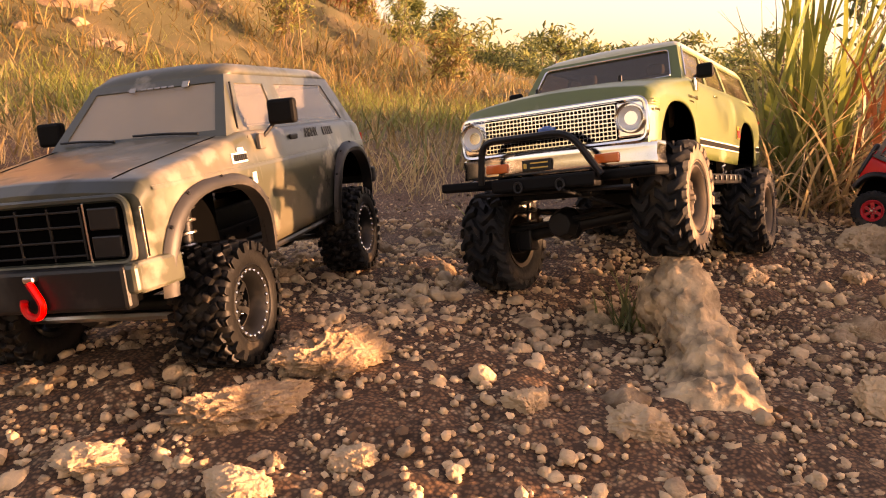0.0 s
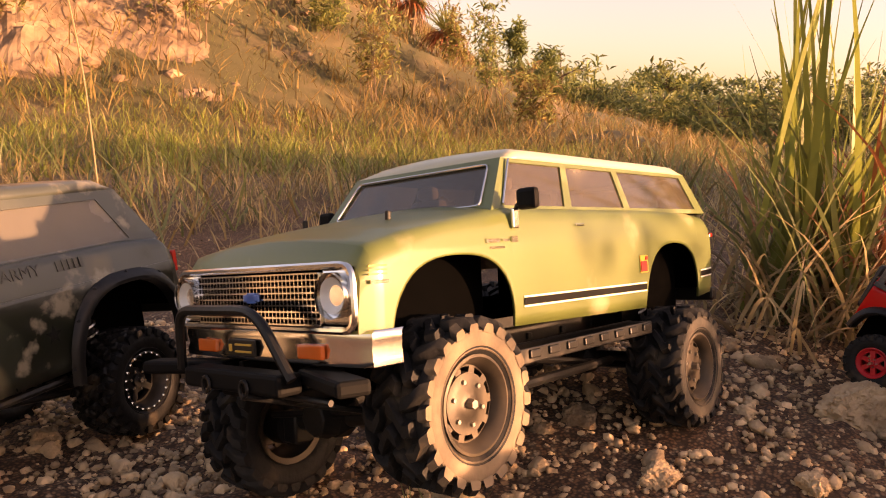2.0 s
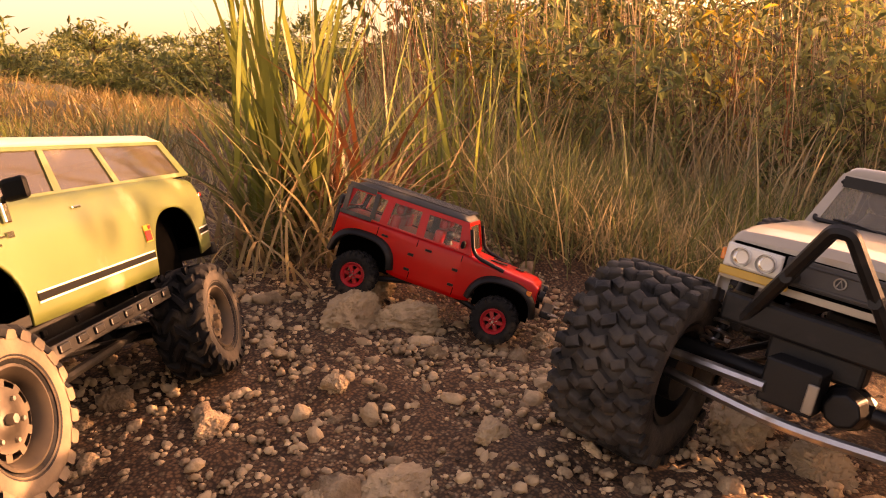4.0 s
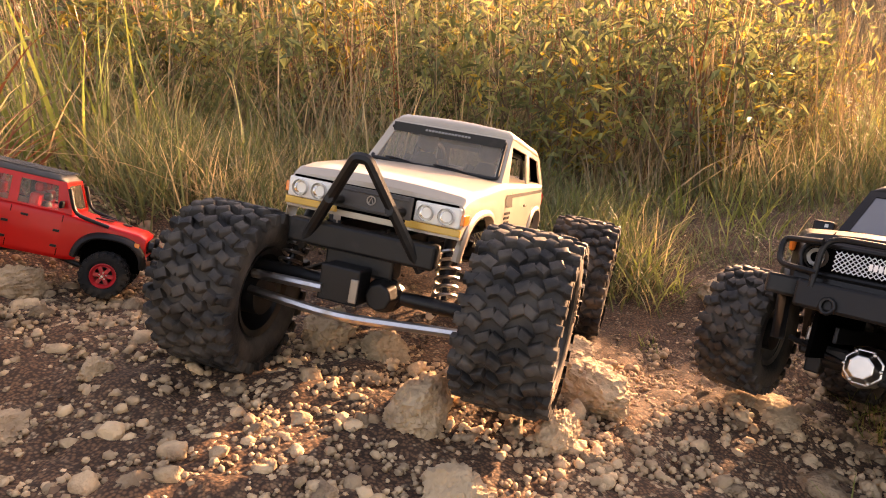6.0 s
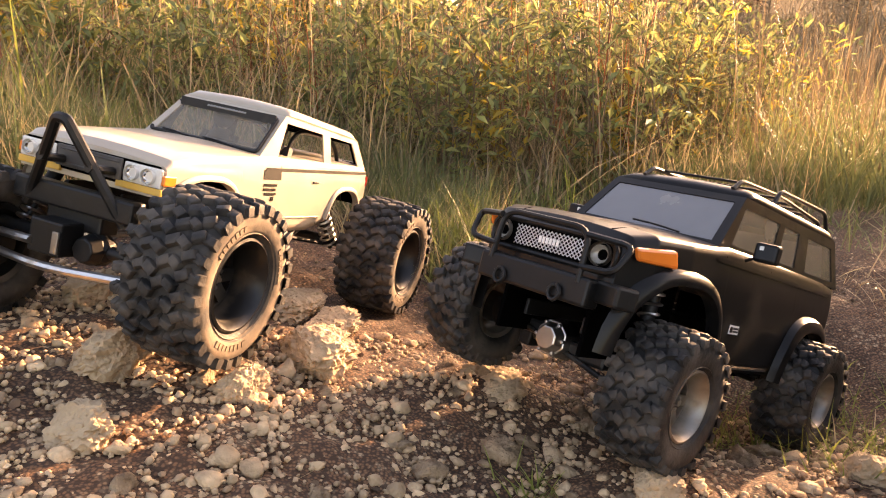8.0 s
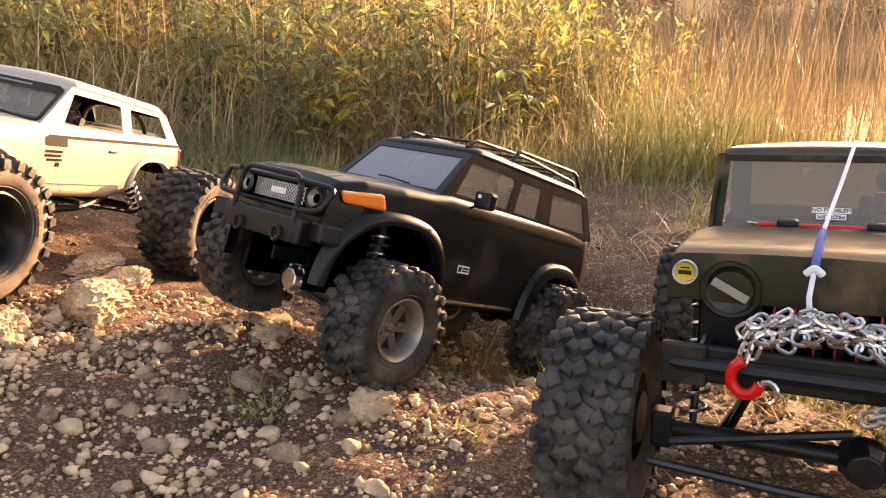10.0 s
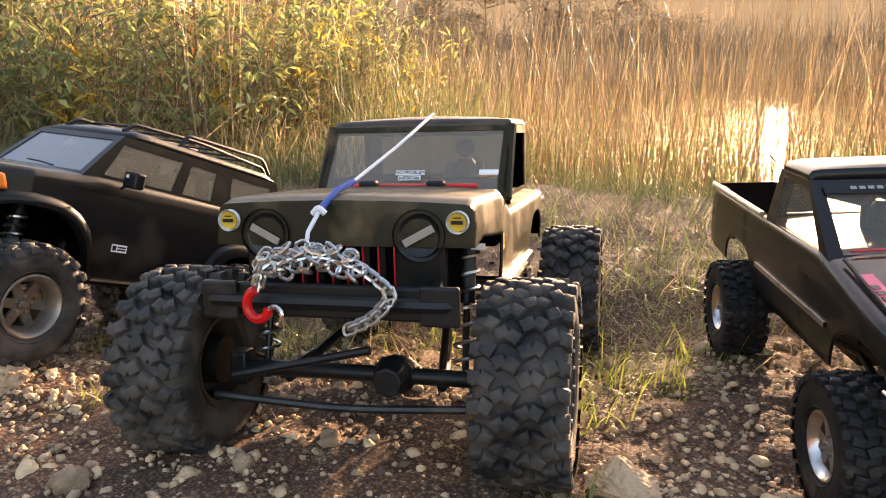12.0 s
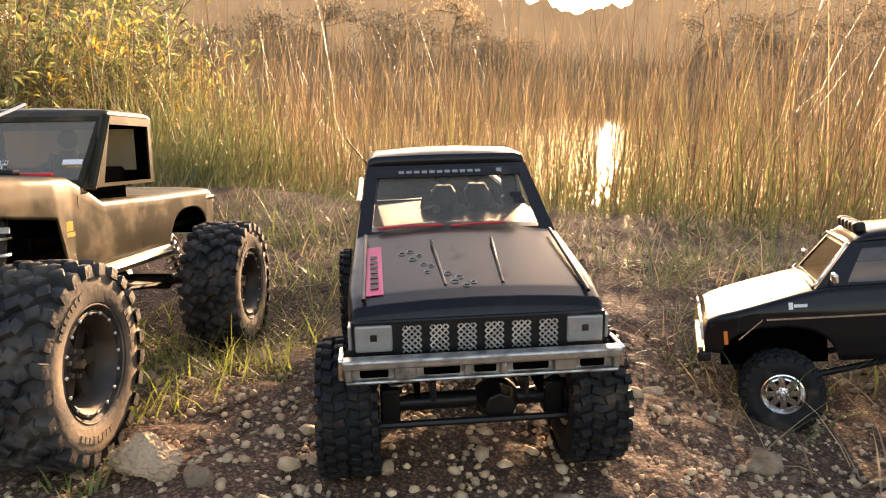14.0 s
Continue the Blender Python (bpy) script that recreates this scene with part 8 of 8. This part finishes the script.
    rods(co, "knot", M["cord_white"], [[c + Vector((0.002, -0.005, -0.003)), c + Vector((0.004, 0, 0.002)), c + Vector((0.002, 0.005, -0.003))]], 0.0026)
    rods(co, "lower_cord", M["cord_white"], [[c, (X + 0.03, -0.014, 0.13), (X + 0.042, -0.012, 0.113)]], 0.0017, rounded=False)


def fit_pickup():
    car, sh = CAR["pickup"]
    X = 0.19
    solid(car, "grille_panel", M["black"], [((X + 0.001, 0, 0.0755), (0.004, 0.186, 0.026))], 0.001)
    for k in range(6):
        y = -0.05 + 0.02 * k
        lattice(car, X + 0.0045, y - 0.0068, y + 0.0068, 0.0645, 0.0845, 3, 0.0007, M["mesh"])
    for s in (1, -1):
        solid(car, "headlight", M["lamp_glass"], [((X + 0.002, s * 0.0775, 0.0755), (0.005, 0.027, 0.02))], 0.0015, "square clear headlight")
        solid(car, "headlight_bulb", M["rim_dark"], [((X + 0.0048, s * 0.0775, 0.0765), (0.001, 0.005, 0.005))], 0.0005)
        solid(car, "corner_lamp", M["lamp_glass"], [((X - 0.006, s * 0.0945, 0.0755), (0.014, 0.003, 0.018))], 0.001)
        rods(car, "hood_edge", M["paint_black"], [[(0.178, s * 0.084, 0.1), (0.06, s * 0.082, 0.124)]], 0.0016)
        rods(car, "hood_ridge", M["paint_black"], [[(0.162, s * 0.022, 0.1045), (0.08, s * 0.026, 0.1218)]], 0.0014)
        rods(car, "bed_rail", M["steel"], [[(-0.125, s * 0.091, 0.125), (-0.326, s * 0.091, 0.125)]], 0.003, "bright steel bed edge")
        sh.strip(car, "side_trim", M["steel"], 0.07, -0.12, (0.07, 0.07), (0.0745, 0.0745), lift=0.0015, sides=(s,))
        shock(car, (0.13, s * 0.055, 0.07), (0.137, s * 0.06, 0.0))
        seam(car, sh, 0.045, 0.045, 0.12, (s,))
        seam(car, sh, -0.1, 0.045, 0.12, (s,))
    # chrome bumper with slots
    bx = [((X + 0.018, 0, 0.063), (0.012, 0.2, 0.007)), ((X + 0.018, 0, 0.05), (0.01, 0.196, 0.003)), ((X + 0.016, 0, 0.056), (0.004, 0.196, 0.012))]
    bx += [((X + 0.021, y, 0.0565), (0.005, 0.005, 0.011)) for y in (-0.096, -0.012, 0.014, 0.096)] + [((X + 0.021, y, 0.0565), (0.005, 0.016, 0.011)) for y in (-0.056, 0.058)]
    solid(car, "front_bumper", M["worn_chrome"], bx, 0.0015, "worn chrome bumper with slots")
    for y, w in ((-0.078, 0.02), (-0.03, 0.026), (0.001, 0.016), (0.034, 0.026), (0.079, 0.018)):
        solid(car, "bumper_slot", M["inner"], [((X + 0.0186, y, 0.0565), (0.003, w, 0.0085))], 0.002)
    for s in (1, -1):
        solid(car, "bumper_end", M["chrome"], [((X + 0.006, s * 0.101, 0.059), (0.028, 0.004, 0.016), 0)], 0.0015)

    def hood(x, y):
        return Vector((x, y, lerp(sh.top, x) + 0.0042 * (1 - (y / 0.09) ** 2) + 0.0002))
    # pink decal and pale ring marks on the bonnet
    bm = bmesh.new()
    rows = [[bm.verts.new(hood(0.17 - 0.09 * i / 8, y)) for y in (-0.082 + 0.012 * 0, -0.069)] for i in range(9)]
    for a, b in zip(rows, rows[1:]):
        bm.faces.new((a[0], a[1], b[1], b[0]))
    o = part("pink_decal", bm, M["pink"], car)
    so = o.modifiers.new("t", "SOLIDIFY")
    so.thickness, so.offset = 0.0006, 1
    bars(car, "decal_lettering", M["black"], [(0.0, -0.034 + 0.0095 * k, 0.006, 0.0065) for k in range(7)], face(*(hood(0.125, -0.0755) + Vector((0, 0, 0.0008))), 0.16, 0, 0.98, up=(-1, 0, 0.1)))
    rnd = random.Random(5)
    for x, y in ((0.098, -0.052), (0.095, -0.045), (0.104, -0.038), (0.111, -0.044), (0.122, -0.036), (0.126, -0.03), (0.137, -0.034), (0.142, -0.018), (0.15, -0.01), (0.157, -0.014), (0.165, -0.006), (0.16, 0.0)):
        bm = bmesh.new()
        r = rnd.uniform(0.0022, 0.0032)
        tube(bm, [hood(x + r * math.cos(a) * rnd.uniform(0.8, 1.2), y + r * math.sin(a)) for a in np.linspace(0, math.tau, 9)[:-1]], 0.00045, 4, closed=True)
        part("ring_mark", bm, M["lamp_glass"], car)
    n = Vector((0.064, 0, 0.085)).normalized()
    t = 0.93
    p = Vector((0.05 - 0.085 * 0.86, 0, 0.12 + 0.054 * 0.86)) + n * 0.002
    bars(car, "sun_strip", M["black"], [(0, 0, 0.142, 0.012)], face(*p, *n))
    bars(car, "strip_lettering", M["lamp_glass"], [(-0.046 + 0.0075 * k, 0, 0.0052, 0.0036) for k in range(11)] + [(0.05, 0, 0.005, 0.005)], face(*(p + n * 0.0009), *n))
    bars(car, "round_sticker", M["black"], [(0.062, -0.034, 0.011, 0.007), (0.064, -0.042, 0.011, 0.007)], face(*p, *n))
    wiper(car, (0.044, -0.07, 0.127), (0.043, -0.012, 0.128), M["rim_red"])
    wiper(car, (0.044, -0.005, 0.127), (0.043, 0.045, 0.128), M["rim_red"])
    figure(car, -0.055, -0.002, 0.115, 1.05)
    figure(car, -0.075, 0.035, 0.11, 1.15)
    solid(car, "interior_floor", M["figure"], [((-0.03, 0, 0.1), (0.16, 0.16, 0.01)), ((0.03, 0, 0.115), (0.02, 0.15, 0.014))], 0.002)
    solid(car, "bed_floor", M["inner"], [((-0.225, 0, 0.1262), (0.19, 0.168, 0.001))], 0)
    rods(car, "aerial", M["black"], [[(-0.09, -0.079, 0.17), (-0.1, -0.1, 0.196)]], 0.0007)
    rods(car, "tie_rod", M["black"], [[(0.165, -0.08, -0.006), (0.165, 0.08, -0.006)]], 0.003)


def fit_red():
    car, sh = CAR["red"]
    for a in sh.arches:
        flare(car, sh, a, M["black"], 0.009, 1.2, a0=8, a1=172)
    solid(car, "grille", M["black"], [((0.126, 0, 0.034), (0.003, 0.05, 0.016))], 0.001)
    for s in (1, -1):
        round_lamp(car, (0.128, s * 0.024, 0.035), (1, 0, 0), 0.0052, M["lens"], M["black"])
        solid(car, "turn_signal", M["orange"], [((0.115, s * 0.0395, 0.036), (0.006, 0.004, 0.005))], 0.0005, "orange corner lamp")
        for x in (0.03, -0.025):
            seam(car, sh, x, 0.005, 0.053, (s,))
            for z in (0.016, 0.034):
                solid(car, "door_hinge", M["black"], [((x - 0.004, s * (sh.side(x, z) + 0.0008), z), (0.007, 0.0018, 0.003))], 0.0004)
            solid(car, "door_handle", M["black"], [((x - 0.04, s * (sh.side(x - 0.04, 0.045) + 0.001), 0.045), (0.008, 0.002, 0.0025))], 0.0005)
        seam(car, sh, -0.075, 0.035, 0.053, (s,))
        rods(car, "snorkel", M["black"], [[(0.08, s * 0.0375, 0.05), (0.042, s * 0.042, 0.057), (0.031, s * 0.0415, 0.085)]], 0.0022)
        mirror(car, (0.028, s * 0.05, 0.066), s, (0.005, 0.01, 0.009), arm=((0, -0.008, -0.003),))
        solid(car, "hardtop_side", M["grey"], [((-0.106, s * 0.0405, 0.0905), (0.034, 0.0025, 0.007)), ((-0.106, s * 0.0418, 0.0575), (0.04, 0.0025, 0.005)), ((-0.1215, s * 0.0412, 0.074), (0.006, 0.0025, 0.03)), ((-0.086, s * 0.041, 0.074), (0.006, 0.0025, 0.03))], 0.0008)
    for k in range(7):
        solid(car, "roof_rib", M["grey"], [((-0.047, -0.03 + 0.01 * k, 0.0985), (0.14, 0.0035, 0.0016))], 0.0004)
    solid(car, "bonnet_vent", M["black"], [((0.07, 0.012, 0.0547), (0.02, 0.006, 0.001)), ((0.07, -0.012, 0.0547), (0.02, 0.006, 0.001)), ((0.095, 0, 0.053), (0.01, 0.01, 0.001))], 0)
    solid(car, "front_bumper", M["black"], [((0.14, 0, 0.017), (0.014, 0.066, 0.008))], 0.002)
    solid(car, "bumper_wing", M["rim_silver"], [((0.147, -0.03, 0.019), (0.012, 0.012, 0.002), 25), ((0.147, 0.03, 0.019), (0.012, 0.012, 0.002), -25)], 0.0005)
    seats(car, -0.005, 0.018, 0.042, 0.03, M["red"])
    seats(car, -0.06, 0.018, 0.042, 0.03, M["red"])
    figure(car, 0.005, -0.018, 0.045, 0.5)
    solid(car, "interior_floor", M["inner"], [((-0.04, 0, 0.035), (0.15, 0.07, 0.003))], 0)
    rods(car, "winch_line", M["straw"], [[(-0.11, 0.0, 0.1), (0.06, 0.03, 0.13), (0.2, 0.09, 0.1)]], 0.0004)
    solid(car, "spare_rim", M["rim_dark"], [((-0.133, 0, 0.05), (0.01, 0.05, 0.05))], 0.01)


def fit_black():
    car, sh = CAR["black"]
    k = 0.8
    for s in (1, -1):
        sh.strip(car, "chrome_side_trim", M["chrome"], 0.165 * k, -0.22 * k, (0.0715, 0.0735), (0.0733, 0.0753), lift=0.001, sides=(s,))
        sh.strip(car, "chrome_side_trim", M["chrome"], 0.2 * k, 0.17 * k, (0.052, 0.0715), (0.0535, 0.0733), lift=0.001, sides=(s,))
        solid(car, "marker_lamp", M["orange"], [((0.215 * k, s * (sh.side(0.215 * k, 0.055) + 0.0006), 0.055), (0.004, 0.002, 0.014))], 0.0005, "orange side marker")
        mirror(car, (0.07, s * 0.088, 0.112), s, (0.006, 0.014, 0.012), M["chrome"], arm=((0, -0.012, -0.006),))
        solid(car, "fender_badge", M["white"], [((0.1, s * (sh.side(0.1, 0.085) + 0.0006), 0.085), (0.012, 0.001, 0.003)), ((0.109, s * (sh.side(0.109, 0.085) + 0.0006), 0.085), (0.004, 0.001, 0.007))], 0)
        solid(car, "headlight", M["lens"], [((0.243 * k, s * 0.055, 0.062), (0.003, 0.026, 0.02))], 0.001)
        seam(car, sh, 0.08 * k, 0.03, 0.095, (s,))
    solid(car, "grille", M["chrome"], [((0.243 * k, 0, z), (0.003, 0.08, 0.002)) for z in (0.053, 0.058, 0.063, 0.068)], 0.0004)
    solid(car, "front_bumper", M["black"], [((0.243 * k, 0, 0.034), (0.014, 0.14, 0.011))], 0.003)
    solid(car, "bumper_step", M["rim_silver"], [((0.247 * k, 0, 0.042), (0.005, 0.13, 0.004))], 0.001, "thin bright bumper strip")
    for y in (-0.034, -0.017, 0, 0.017, 0.034):
        solid(car, "roof_lamp", M["black"], [((0.045 * k, y, 0.1535), (0.012, 0.013, 0.011))], 0.003)
    rods(car, "windshield_frame", M["chrome"], [round_quad([Vector(p) for p in ((0.108 * k, -0.066, 0.1), (0.108 * k, 0.066, 0.1), (0.063 * k, 0.052, 0.141), (0.063 * k, -0.052, 0.141))], 0.1)], 0.0014, rounded=False)
    rods(car, "bonnet_crease", M["paint_black"], [[(0.225 * k, 0.0, 0.0795), (0.12 * k, 0.0, 0.099)]], 0.0012)


for f in (fit_suburban, fit_camo, fit_cream, fit_offroader, fit_chain, fit_pickup, fit_red, fit_black):
    f()
